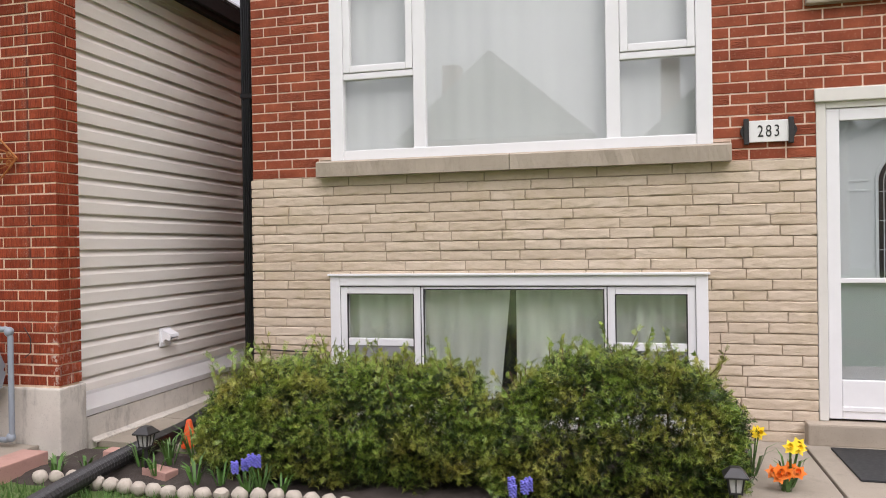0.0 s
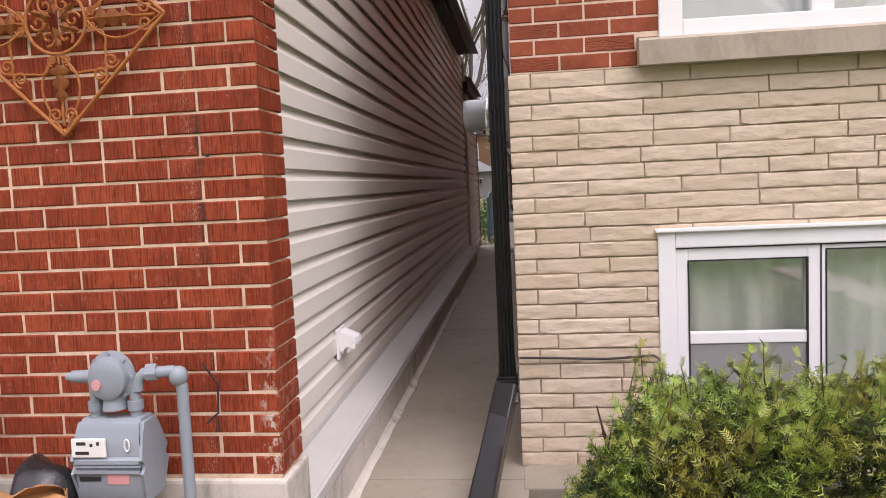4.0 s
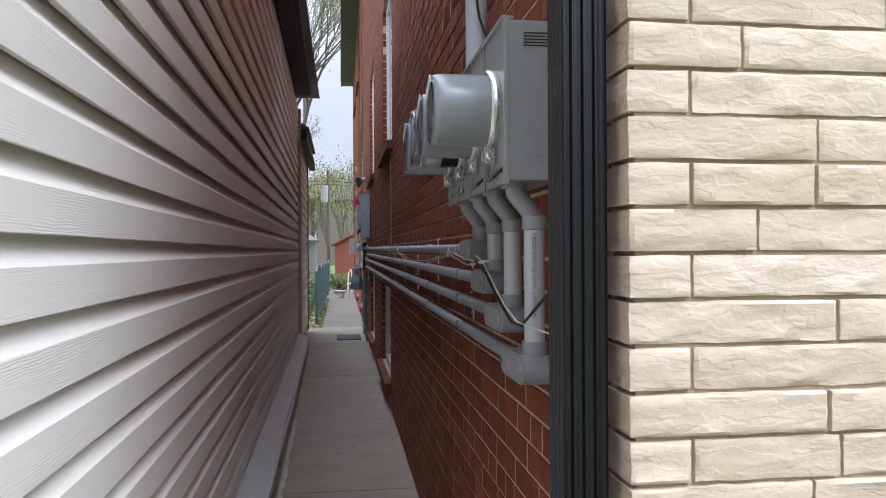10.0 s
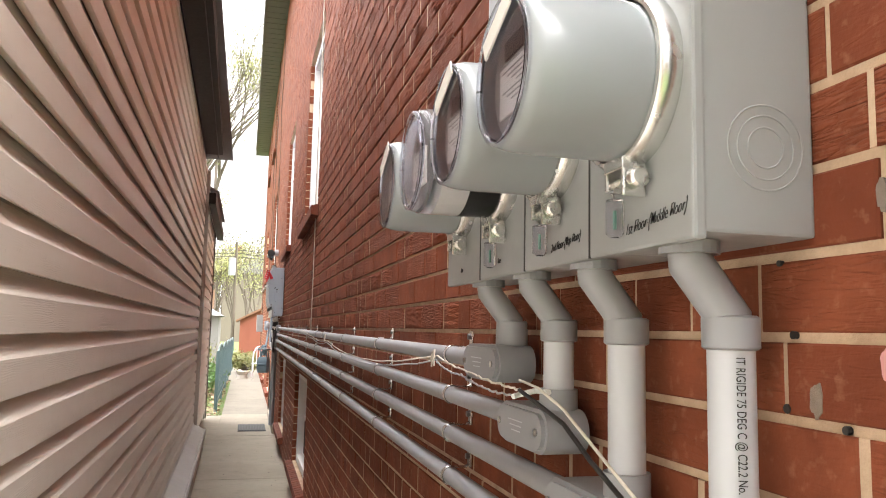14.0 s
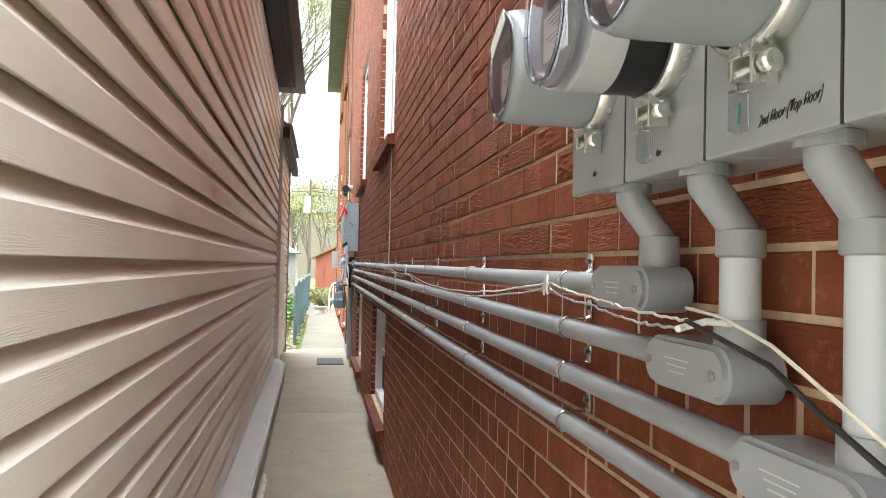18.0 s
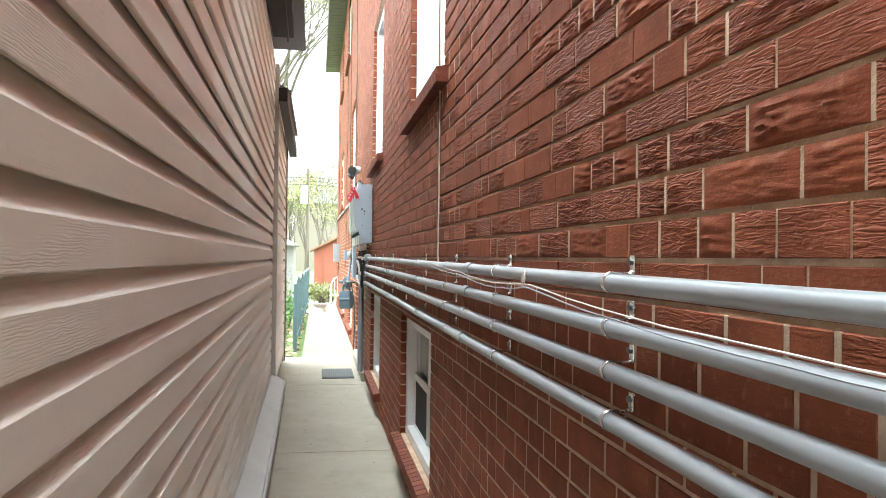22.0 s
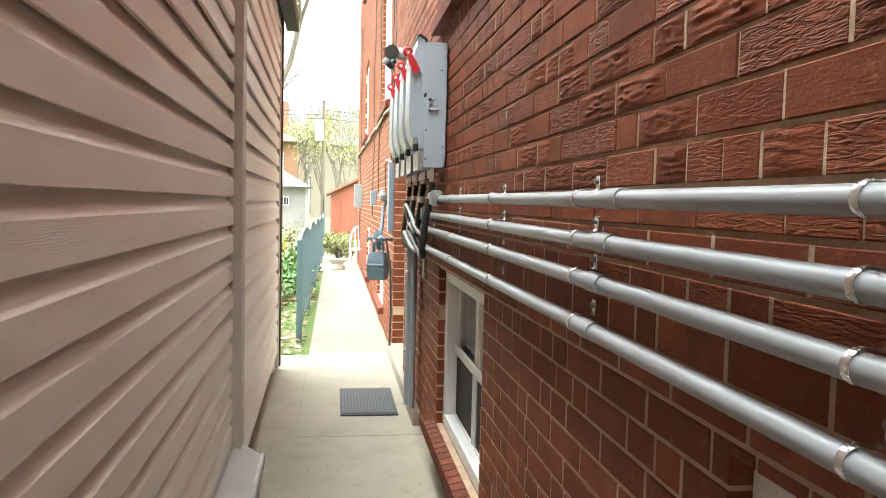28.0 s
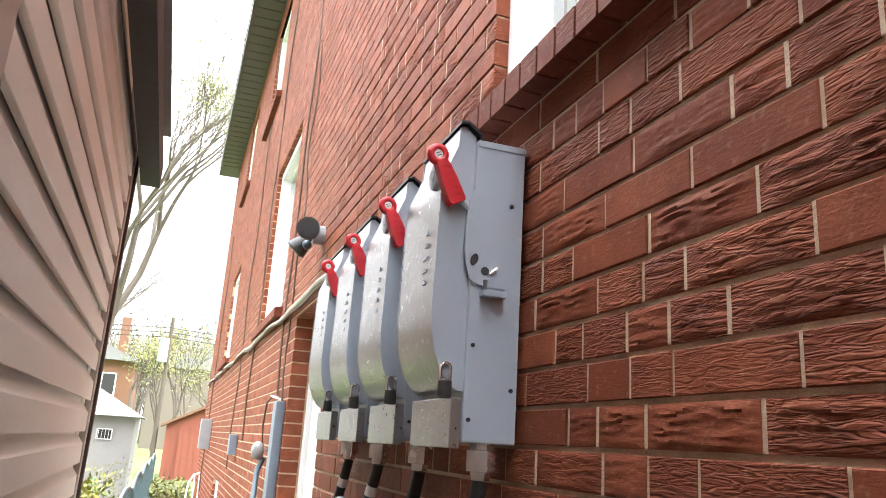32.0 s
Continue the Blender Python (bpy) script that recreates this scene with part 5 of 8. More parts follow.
    part("screw", tube(B(), [(sx_, yc + 0.018, sz_), (sx_, yc - 0.026, sz_), (sx_, yc - 0.0262, sz_), (sx_, yc - 0.034, sz_), (sx_, yc - 0.036, sz_)], [0.0042, 0.0042, 0.0095, 0.0095, 0.007], 14), M_STEEL, la)
    part("nut", tube(B(), [(sx_, yc + 0.012, sz_), (sx_, yc + 0.018, sz_)], 0.008, 6), M_ZINC, la)
    if i < 3:
        se = part("seal", tube(B(), [(BX - 0.008, yc + 0.022, lz - 0.014), (BX - 0.008, yc + 0.022, lz - 0.016), (BX - 0.008, yc + 0.022, lz - 0.048), (BX - 0.008, yc + 0.022, lz - 0.052)], [0.003, 0.0085, 0.0085, 0.004], 12), M_CLEAR, g, "clear plastic wire seal", True)
        part("seal_core", box(B(), BX - 0.009, BX - 0.007, yc + 0.0205, yc + 0.0235, lz - 0.044, lz - 0.026, 0.0006), M_GREENISH, se, "green insert of the seal")
        part("seal_wire", tube(B(), [(BX - 0.008, yc + 0.022, lz - 0.016), (BX - 0.012, yc + 0.027, lz + 0.004), (BX - 0.016, yc + 0.020, lz + 0.022), (BX - 0.018, yc + 0.002, lz + 0.024), (BX - 0.020, yc - 0.008, lz + 0.010)], 0.0011, 6), M_STEEL, se)
    mm = basis((BX - 0.0016, yc - 0.036 if i < 2 else yc, Z_BOX + 0.013), (0, -1, 0.10 if i < 2 else 0), (0, 0, 1))
    letters("handwriting", WRITING[i], 0.0165 if i == 0 else 0.0140 if i == 1 else 0.010, M_INK, g, mm, "black marker handwriting", depth=0.0004, squeeze=0.62 if i < 2 else 0.6, thin=-0.0009, slant=0.35)
    return g


for i in range(4):
    meter_box(i)

PIPE_X = -2.828
PIPE_R = 0.0168
PZ = [(1.373, 1.413), (1.2935, 1.329), (1.218, 1.249), (1.135, 1.148)]
P_FROM = [5.97, 5.87, 5.72, 5.55]
P_TO = [14.40, 14.76, 15.14, 15.50]


def pipe_z(k, y):
    a, b = PZ[k]
    return a + (b - a) * (y - 5.9) / (14.3 - 5.9)


def elbow_box(bm, y0, y1, z, r=0.029):
    """A long rounded conduit fitting lying along y."""
    n = 10
    pts = [(y0 + r - r * math.sin(math.pi * i / n), z + r * math.cos(math.pi * i / n)) for i in range(n + 1)]
    pts += [(y1 - r + r * math.sin(math.pi * i / n), z - r * math.cos(math.pi * i / n)) for i in range(n + 1)]
    prism(bm, pts, PIPE_X - 0.034, PIPE_X + 0.024, "x")
    return bm


def conduit(k):
    """One conduit: a bent stub under its meter box, a drop, a fitting, then the long run to the switches."""
    yd = 5.447 + (3 - k) * PITCH
    y0, y1, zf = P_FROM[k] - 0.02, P_TO[k], pipe_z(k, 5.9)
    g = thing("conduit", (WX, yd, zf), "grey plastic conduit run from a meter along the brick wall", "conduit", "wall conduits")
    part("stub", tube(B(), [(-2.868, yd, Z_BOX - 0.004), (-2.868, yd, Z_BOX - 0.018), (PIPE_X, yd, Z_BOX - 0.068), (PIPE_X, yd, Z_BOX - 0.09)], 0.0192, 18), M_PVC, g, smooth=True)
    part("coupling", tube(B(), [(PIPE_X, yd, Z_BOX - 0.064), (PIPE_X, yd, Z_BOX - 0.066), (PIPE_X, yd, Z_BOX - 0.092), (PIPE_X, yd, Z_BOX - 0.094)], [0.022, 0.0248, 0.0248, 0.022], 20), M_PVC, g, smooth=True)
    part("collar", tube(B(), [(-2.868, yd, Z_BOX - 0.001), (-2.868, yd, Z_BOX - 0.012)], 0.026, 20), M_PVC, g)
    drop = part("drop_pipe", tube(B(), [(PIPE_X, yd, Z_BOX - 0.09), (PIPE_X, yd, zf + 0.02)], 0.0205, 20), M_PIPEWHITE, g, smooth=True)
    part("coupling", tube(B(), [(PIPE_X, yd, zf + 0.02), (PIPE_X, yd, zf + 0.055)], 0.0255, 20), M_PVC, g, smooth=True)
    f = part("fitting", elbow_box(B(), yd - 0.045, yd + 0.14, zf), M_PVC, g, "grey conduit elbow fitting", True)
    lid = B()
    n, r = 8, 0.024
    pts = [(yd - 0.03 + r - r * math.sin(math.pi * i / n) - 0.008, zf + r * math.cos(math.pi * i / n)) for i in range(n + 1)]
    pts += [(yd + 0.135 - r + r * math.sin(math.pi * i / n), zf - r * math.cos(math.pi * i / n)) for i in range(n + 1)]
    prism(lid, pts, PIPE_X - 0.040, PIPE_X - 0.034, "x")
    part("fitting_cover", lid, M_PVC, f)
    for y in (yd - 0.02, yd + 0.122):
        part("cover_screw", tube(B(), [(PIPE_X - 0.040, y, zf), (PIPE_X - 0.0425, y, zf)], 0.005, 10), M_STEEL, f)
    for q in range(3):
        part("cast_mark", box(B(), PIPE_X - 0.0408, PIPE_X - 0.0402, yd + 0.03 + 0.004 * q, yd + 0.085 - 0.006 * q, zf + 0.006 - q * 0.007, zf + 0.0075 - q * 0.007), M_PIPEWHITE, f)
    part("run", tube(B(), [(PIPE_X, yd + 0.13, pipe_z(k, yd + 0.13)), (PIPE_X, 10.0, pipe_z(k, 10.0) - 0.002), (PIPE_X, y1, pipe_z(k, y1))], PIPE_R, 20), M_PVC, g, smooth=True)
    for y in (9.25 + 0.05 * k, 12.05 + 0.04 * k):
        part("sleeve", tube(B(), [(PIPE_X, y, pipe_z(k, y)), (PIPE_X, y + 0.075, pipe_z(k, y + 0.075))], 0.0198, 20), M_PVC, g, smooth=True)
    y = 6.352
    while y < y1 - 0.2:
        z = pipe_z(k, y)
        bm = tube(B(), arc((PIPE_X, y, z), PIPE_R + 0.0012, 95, 265, 12, EX, EZ), 0.0020, 6)
        for v in bm.verts:
            v.co.y = y + (v.co.y - y) * 3.5
        s = part("strap", bm, M_STEEL, g, "bright metal pipe strap")
        bm = box(B(), WX - 0.006, WX - 0.0012, y - 0.009, y + 0.009, z + PIPE_R - 0.002, z + PIPE_R + 0.032, 0.002)
        arm = tube(B(), [(WX - 0.004, y, z + PIPE_R + 0.004), (WX - 0.012, y, z + PIPE_R - 0.001), (WX - 0.024, y, z + PIPE_R - 0.001), (PIPE_X, y, z + PIPE_R + 0.001)], 0.0022, 6)
        for v in arm.verts:
            v.co.y = y + (v.co.y - y) * 3.6
        part("strap_arm", arm, M_STEEL, s)
        part("strap_tab", bm, M_STEEL, s)
        part("strap_bolt", tube(B(), [(WX - 0.006, y, z + PIPE_R + 0.02), (WX - 0.012, y, z + PIPE_R + 0.02)], 0.0065, 6), M_ZINC, s)
        y += 0.848
    e = part("end_fitting", box(B(), PIPE_X - 0.036, PIPE_X + 0.02, y1 - 0.005, y1 + 0.085, pipe_z(k, y1) - 0.036, pipe_z(k, y1) + 0.042, 0.018), M_PVC, g, "pale grey rounded end fitting", True)
    part("fitting_collar", tube(B(), [(PIPE_X, y1 - 0.035, pipe_z(k, y1)), (PIPE_X, y1 + 0.002, pipe_z(k, y1))], 0.0225, 20), M_PVC, e, "", True)
    part("fitting_lid", box(B(), PIPE_X - 0.040, PIPE_X - 0.034, y1 + 0.004, y1 + 0.076, pipe_z(k, y1) - 0.027, pipe_z(k, y1) + 0.033, 0.003), M_PVC, e)
    for q, w_ in ((0.012, -0.018), (0.068, 0.024)):
        part("lid_screw", tube(B(), [(PIPE_X - 0.040, y1 + q, pipe_z(k, y1) + w_), (PIPE_X - 0.0425, y1 + q, pipe_z(k, y1) + w_)], 0.0045, 8), M_STEEL, e)
    return g


for k in range(4):
    g = conduit(k)
    if k == 3:
        letters("pipe_print", "IT RIGIDE 75 DEG C @ C22.2 No. 211.2 FT-4 SUN", 0.0108, M_INK, g, basis((PIPE_X - 0.0088, 5.447 - 0.0190, 1.322), (0, 0, -1), (0.907, -0.42, 0)), "black printed text", depth=0.0003, squeeze=0.72)
riser = thing("service_riser", (-2.835, 6.02, Z_BOXTOP), "grey service pipe rising from the meters", "conduit")
part("pipe", tube(B(), [(-2.835, 6.03, Z_BOXTOP), (-2.835, 6.03, TOP)], 0.030, 18), M_PIPEWHITE, riser, smooth=True)
for z in (2.21, 3.6, 5.2):
    part("coupling", tube(B(), [(-2.835, 6.03, z), (-2.835, 6.03, z + 0.06)], 0.036, 18), M_STEEL, riser, smooth=True)
part("cable_loop", tube(B(), [(-2.80, 6.0, 2.60), (-2.806, 5.985, 2.42), (-2.812, 5.982, 2.28), (-2.845, 5.985, 2.20), (-2.85, 5.985, 2.10), (-2.835, 5.983, 2.00), (-2.815, 5.985, 1.95), (-2.80, 5.99, 1.86)], 0.0035, 8), M_CABLE, riser, "thin black cable looped beside the pipe", True)
part("cable_tie", tube(B(), arc((-2.835, 6.03, 2.235), 0.0375, 0, 360, 20, EX, EY), 0.004, 6), M_LABEL, riser, "white cable tie")
part("hub", tube(B(), [(-2.835, 6.03, Z_BOXTOP), (-2.835, 6.03, Z_BOXTOP + 0.05)], 0.038, 18), M_PVC, riser, smooth=True)

# loose wires on the conduits
w = thing("draped_wire", (-2.86, 6.3, 1.38), "thin white wire pair tied along the conduits", "wire")
rng = random.Random(2)


def sagging(a, b, sag, n=24, jit=0.0015):
    a, b = Vector(a), Vector(b)
    return [a.lerp(b, i / n) + Vector((rng.uniform(-jit, jit), 0, -sag * 4 * (i / n) * (1 - i / n) + rng.uniform(-jit, jit))) for i in range(n + 1)]


knots = [(-2.876, 5.84, 1.345, 0.004), (-2.874, 6.12, 1.356, 0.002), (-2.862, 6.345, 1.372, 0.002), (-2.858, 8.47, 1.365, 0.042), (-2.856, 9.3, 1.374, 0.012), (-2.852, 10.2, pipe_z(0, 10.2) + 0.018, 0.004)]
for o in (0.0, 0.008):
    pts = []
    for a, b in zip(knots, knots[1:]):
        pts += sagging((a[0] - o * 0.4, a[1], a[2] - o), (b[0] - o * 0.4, b[1], b[2] - o), b[3] + o * 0.6)[:-1]
    part("strand", tube(B(), pts, 0.0017, 6), M_WIRE if o == 0 else M_PVC, w)
pts = [(WX - 0.008, 10.2 + 0.004 * math.sin(i * 2.1), 1.405 + (TOP - 1.405) * i / 30) for i in range(31)]
part("upright_strand", tube(B(), pts, 0.0032, 6), M_WIRE, w)
part("upright_strand", tube(B(), [(p[0], p[1] + 0.03 + 0.004 * math.sin(p[2] * 3), p[2]) for p in pts], 0.0028, 6), M_BROWNWIRE, w)
for y in (6.345, 8.47):
    bm = B()
    for q in range(5):
        a = q * 1.3
        tube(bm, [(-2.868, y, pipe_z(0, y) + 0.01), (-2.872, y + 0.012 * math.cos(a), pipe_z(0, y) - 0.004 + 0.008 * math.sin(a)), (-2.872, y + 0.018 * math.cos(a), pipe_z(0, y) - 0.014 + 0.012 * math.sin(a))], 0.0019, 5)
    part("tie_knot", bm, M_WIRE, w, "knotted white tie")
bc = thing("loose_cable", (-2.87, 5.7, 1.3), "black cable and white tie hanging past the conduits", "cable")
part("cable", tube(B(), [(-2.878, 5.835, 1.345), (-2.878, 5.78, 1.335), (-2.878, 5.69, 1.318), (-2.878, 5.62, 1.288), (-2.874, 5.54, 1.255), (-2.87, 5.47, 1.226), (-2.864, 5.41, 1.225), (-2.855, 5.34, 1.262), (-2.84, 5.26, 1.31), (-2.80, 5.15, 1.35)], 0.0028, 8), M_CABLE, bc, smooth=True)
part("white_wire", tube(B(), [(-2.876, 5.84, 1.358), (-2.882, 5.76, 1.354), (-2.883, 5.68, 1.336), (-2.881, 5.60, 1.302), (-2.877, 5.50, 1.258), (-2.871, 5.42, 1.232), (-2.85, 5.35, 1.224), (-2.80, 5.27, 1.206), (-2.788, 5.18, 1.188)], 0.0018, 6), M_WIRE, bc)
part("tie", tube(B(), [(-2.85, 5.80, 1.345), (-2.852, 5.84, 1.344), (-2.875, 5.845, 1.338), (-2.885, 5.84, 1.336)], 0.004, 6), M_LABEL, bc, "white cable tie")

# ---- disconnect switches ----
SX0, SX1 = -2.797, -2.906
S_PITCH, S_Y, S_Z0, S_Z1 = 0.372, 14.432, 1.565, 2.166


def switch(i):
    y0 = S_Y + i * S_PITCH
    y1 = y0 + 0.25
    g = thing("disconnect_switch", (SX0, (y0 + y1) / 2, S_Z0), "blue-grey steel safety switch with red lever and padlock", "electrical switch", "disconnect switches")
    part("body", box(B(), SX1, SX0, y0, y1, S_Z0, S_Z1, 0.003), M_SWITCH, g)
    part("top_lip", box(B(), SX1 + 0.004, SX0 + 0.002, y0 - 0.002, y1 + 0.002, S_Z1 - 0.012, S_Z1 + 0.003, 0.002), M_SWITCH, g)
    part("spacer", box(B(), SX0, WX - 0.001, y0 + 0.04, y1 - 0.04, S_Z0 + 0.05, S_Z1 - 0.05), M_BLACKPL, g)
    cap = B()
    prism(cap, [(SX1 + 0.012, S_Z1 + 0.002), (SX1 + 0.012, S_Z1 + 0.016), (SX1 - 0.022, S_Z1 + 0.040), (SX1 - 0.038, S_Z1 + 0.036), (SX1 - 0.038, S_Z1 + 0.030), (SX1 - 0.022, S_Z1 + 0.033), (SX1 + 0.006, S_Z1 + 0.012), (SX1 + 0.006, S_Z1 + 0.002)], y0 - 0.003, y1 + 0.003, "y")
    part("top_cap", cap, M_BLACK, g, "black drip edge")
    ys = (y0 + 0.012, y1 - 0.006)
    prof = [(SX1, S_Z1 + 0.012), (SX1 - 0.022, S_Z1 + 0.030), (SX1 - 0.034, S_Z1 + 0.026), (SX1 - 0.036, S_Z1 - 0.015), (SX1 - 0.050, S_Z1 - 0.05), (SX1 - 0.064, S_Z1 - 0.085), (SX1 - 0.068, S_Z1 - 0.12)]
    prof += [(SX1 - 0.068 - 0.0035 * q / 4, S_Z1 - 0.12 - 0.06 * q) for q in range(1, 5)]
    prof += [(SX1 - 0.068, S_Z1 - 0.40), (SX1 - 0.060, S_Z1 - 0.438), (SX1 - 0.047, S_Z1 - 0.471), (SX1 - 0.031, S_Z1 - 0.494), (SX1 - 0.014, S_Z1 - 0.506), (SX1, S_Z1 - 0.508)]
    c = part("cover", prism(B(), prof, ys[0], ys[1], "y"), M_LID, g, "brushed steel curved cover", True)
    for s in (0, 1):
        part("cover_side", prism(B(), [(p[0] - 0.0012 * (p[0] < SX1), p[1]) for p in prof], ys[s] - 0.004 + 0.0045 * s, ys[s] - 0.0005 + 0.004 * s, "y"), M_SWITCH, c)
    for q in range(5):
        w_ = 0.012 + 0.004 * (q * 3 % 4)
        part("print_bar", box(B(), SX1 - 0.0728, SX1 - 0.0690, ys[0] + 0.055, ys[0] + 0.055 + w_, S_Z1 - 0.30 + 0.026 * q, S_Z1 - 0.292 + 0.026 * q), M_SWITCH, c, "small grey print")
    for q in range(4):
        part("rating_mark", box(B(), SX1 - 0.0368, SX1 - 0.0350, ys[0] + 0.05 + 0.03 * q, ys[0] + 0.066 + 0.03 * q, S_Z1 - 0.03, S_Z1 - 0.008), M_SWITCH, c, "embossed grey mark")
    part("lower_panel", box(B(), SX1 - 0.022, SX1 - 0.001, y0 + 0.009, y1, S_Z0 - 0.012, S_Z1 - 0.520, 0.002), M_LID, g, "dull steel lower panel")
    # hub and lever
    hb = part("hub", tube(B(), [(SX1 - 0.034, y0 + 0.055, S_Z1 - 0.075), (SX1 - 0.070, y0 + 0.055, S_Z1 - 0.072), (SX1 - 0.074, y0 + 0.055, S_Z1 - 0.072)], [0.030, 0.030, 0.026], 20), M_SWITCH, g, "round grey hub", True)
    part("hub_eye", tube(B(), [(SX1 - 0.074, y0 + 0.055, S_Z1 - 0.072), (SX1 - 0.0755, y0 + 0.055, S_Z1 - 0.072)], 0.012, 14), M_ZINC, hb)
    m = Matrix.Translation((SX1 - 0.084, y0 + 0.0, S_Z1 - 0.052)) @ Matrix.Rotation(radians(-26), 4, "Y") @ Matrix.Scale(0.86, 4)
    bm = B()
    prism(bm, [(-0.014, -0.014), (-0.0195, -0.06), (-0.021, -0.112), (-0.017, -0.119), (0.017, -0.119), (0.021, -0.112), (0.0195, -0.06), (0.014, -0.014)], -0.020, 0.006, "y")
    bm.transform(m)
    lv = part("lever", bm, M_RED, g, "red plastic lever")
    for q in range(5):
        rib = B()
        z_ = -0.104 + q * 0.017
        prism(rib, [(-0.016, z_), (0.0, z_ + 0.008), (0.016, z_), (0.016, z_ + 0.005), (0.0, z_ + 0.013), (-0.016, z_ + 0.005)], -0.0222, -0.0196, "y")
        rib.transform(m)
        part("grip_rib", rib, M_RED, lv)
    bm = tube(B(), [m @ p for p in arc((0, -0.007, 0.004), 0.0175, 0, 360, 24, EX, EZ)], 0.0085, 10)
    part("lever_eye", bm, M_RED, lv, "", True)
    part("lever_tag", box(B(), -0.0105, 0.0105, -0.0135, -0.0105, -0.0075, 0.0155, 0.001, m), M_LABEL, lv, "cream square tag")
    for q in (-0.003, 0.003):
        part("tag_print", box(B(), -0.006, 0.006, -0.0142, -0.0136, 0.003 + q, 0.0045 + q, 0, m), M_INK, lv)
    part("lever_arm", tube(B(), [(SX1 - 0.06, y0 + 0.012, S_Z1 - 0.10), (SX1 - 0.008, y0 + 0.002, S_Z1 - 0.15)], 0.008, 8), M_SWITCH, g)
    # quadrant plate on the side with its slots, tab, bracket and studs
    rim = [(SX1 + 0.004 - 0.021 * math.sin(a), S_Z1 - 0.20 + 0.098 * math.cos(a)) for a in [q * math.pi / 8 for q in range(9)]]
    pts = [(SX1 + 0.072, S_Z1 - 0.102)] + rim + [(SX1 + 0.028, S_Z1 - 0.304), (SX1 + 0.072, S_Z1 - 0.304)]
    qd = part("quadrant", prism(B(), pts, y0 - 0.005, y0 - 0.001, "y"), M_SWITCH, g)
    bm = tube(B(), [(SX1 + 0.004, y0 - 0.0052, S_Z1 - 0.252), (SX1 + 0.004, y0 - 0.0066, S_Z1 - 0.252)], 0.012, 14)
    for v in bm.verts:
        v.co.x = SX1 + 0.004 + (v.co.x - SX1 - 0.004) * 0.6 + (v.co.z - S_Z1 + 0.252) * 0.25
    part("slot", bm, M_INK, qd, "black slot")
    part("slot", tube(B(), [(SX1 + 0.028, y0 - 0.0052, S_Z1 - 0.273), (SX1 + 0.028, y0 - 0.0066, S_Z1 - 0.273)], 0.0085, 14), M_INK, qd, "black slot")
    part("tab", tube(B(), [(SX1 + 0.037, y0 - 0.010, S_Z1 - 0.278), (SX1 + 0.052, y0 - 0.011, S_Z1 - 0.264)], 0.0035, 8), M_STEEL, qd, "bright steel tab")
    br = part("bracket", box(B(), SX1 + 0.020, SX1 + 0.070, y0 - 0.022, y0, S_Z1 - 0.325, S_Z1 - 0.313, 0.002), M_SWITCH, g)
    part("bracket_bolt", tube(B(), [(SX1 + 0.028, y0 - 0.010, S_Z1 - 0.313), (SX1 + 0.028, y0 - 0.010, S_Z1 - 0.292)], 0.0045, 10), M_ZINC, br)
    for dx, dz in ((0.082, -0.13), (0.030, -0.118), (0.012, -0.42), (0.010, -0.56), (0.095, -0.50)):
        part("stud", tube(B(), [(SX1 + dx, y0, S_Z1 + dz), (SX1 + dx, y0 - 0.004, S_Z1 + dz)], 0.0042, 8), M_BLACK, g)
    # padlock through the foot of the cover
    px_, py_, pz_ = SX1 - 0.038, y0 + 0.004, S_Z1 - 0.488
    body_ = tube(B(), [(px_, py_, pz_ - 0.036), (px_, py_, pz_ - 0.034), (px_, py_, pz_ - 0.004), (px_, py_, pz_)], [0.010, 0.0145, 0.0135, 0.010], 14)
    pk = part("padlock", body_, M_BLACKPL, g, "black padlock with a steel shackle", True)
    part("shackle", tube(B(), [(px_ - 0.010, py_, pz_ - 0.004), (px_ - 0.010, py_, pz_ + 0.018)] + arc((px_, py_, pz_ + 0.020), 0.010, 180, 0, 8, EX, EZ) + [(px_ + 0.010, py_, pz_ - 0.004)], 0.0034, 8), M_STEEL, pk, "", True)
    # gland below
    gx, gy = -2.850, y0 + 0.036
    part("gland", tube(B(), [(gx, gy, S_Z0), (gx, gy, S_Z0 - 0.012), (gx, gy, S_Z0 - 0.013), (gx, gy, S_Z0 - 0.052), (gx, gy, S_Z0 - 0.053), (gx, gy, S_Z0 - 0.068)], [0.026, 0.026, 0.030, 0.030, 0.021, 0.019], 8), M_STEEL, g, "bright steel gland")
    return gx, gy


ends = [switch(i) for i in range(4)]
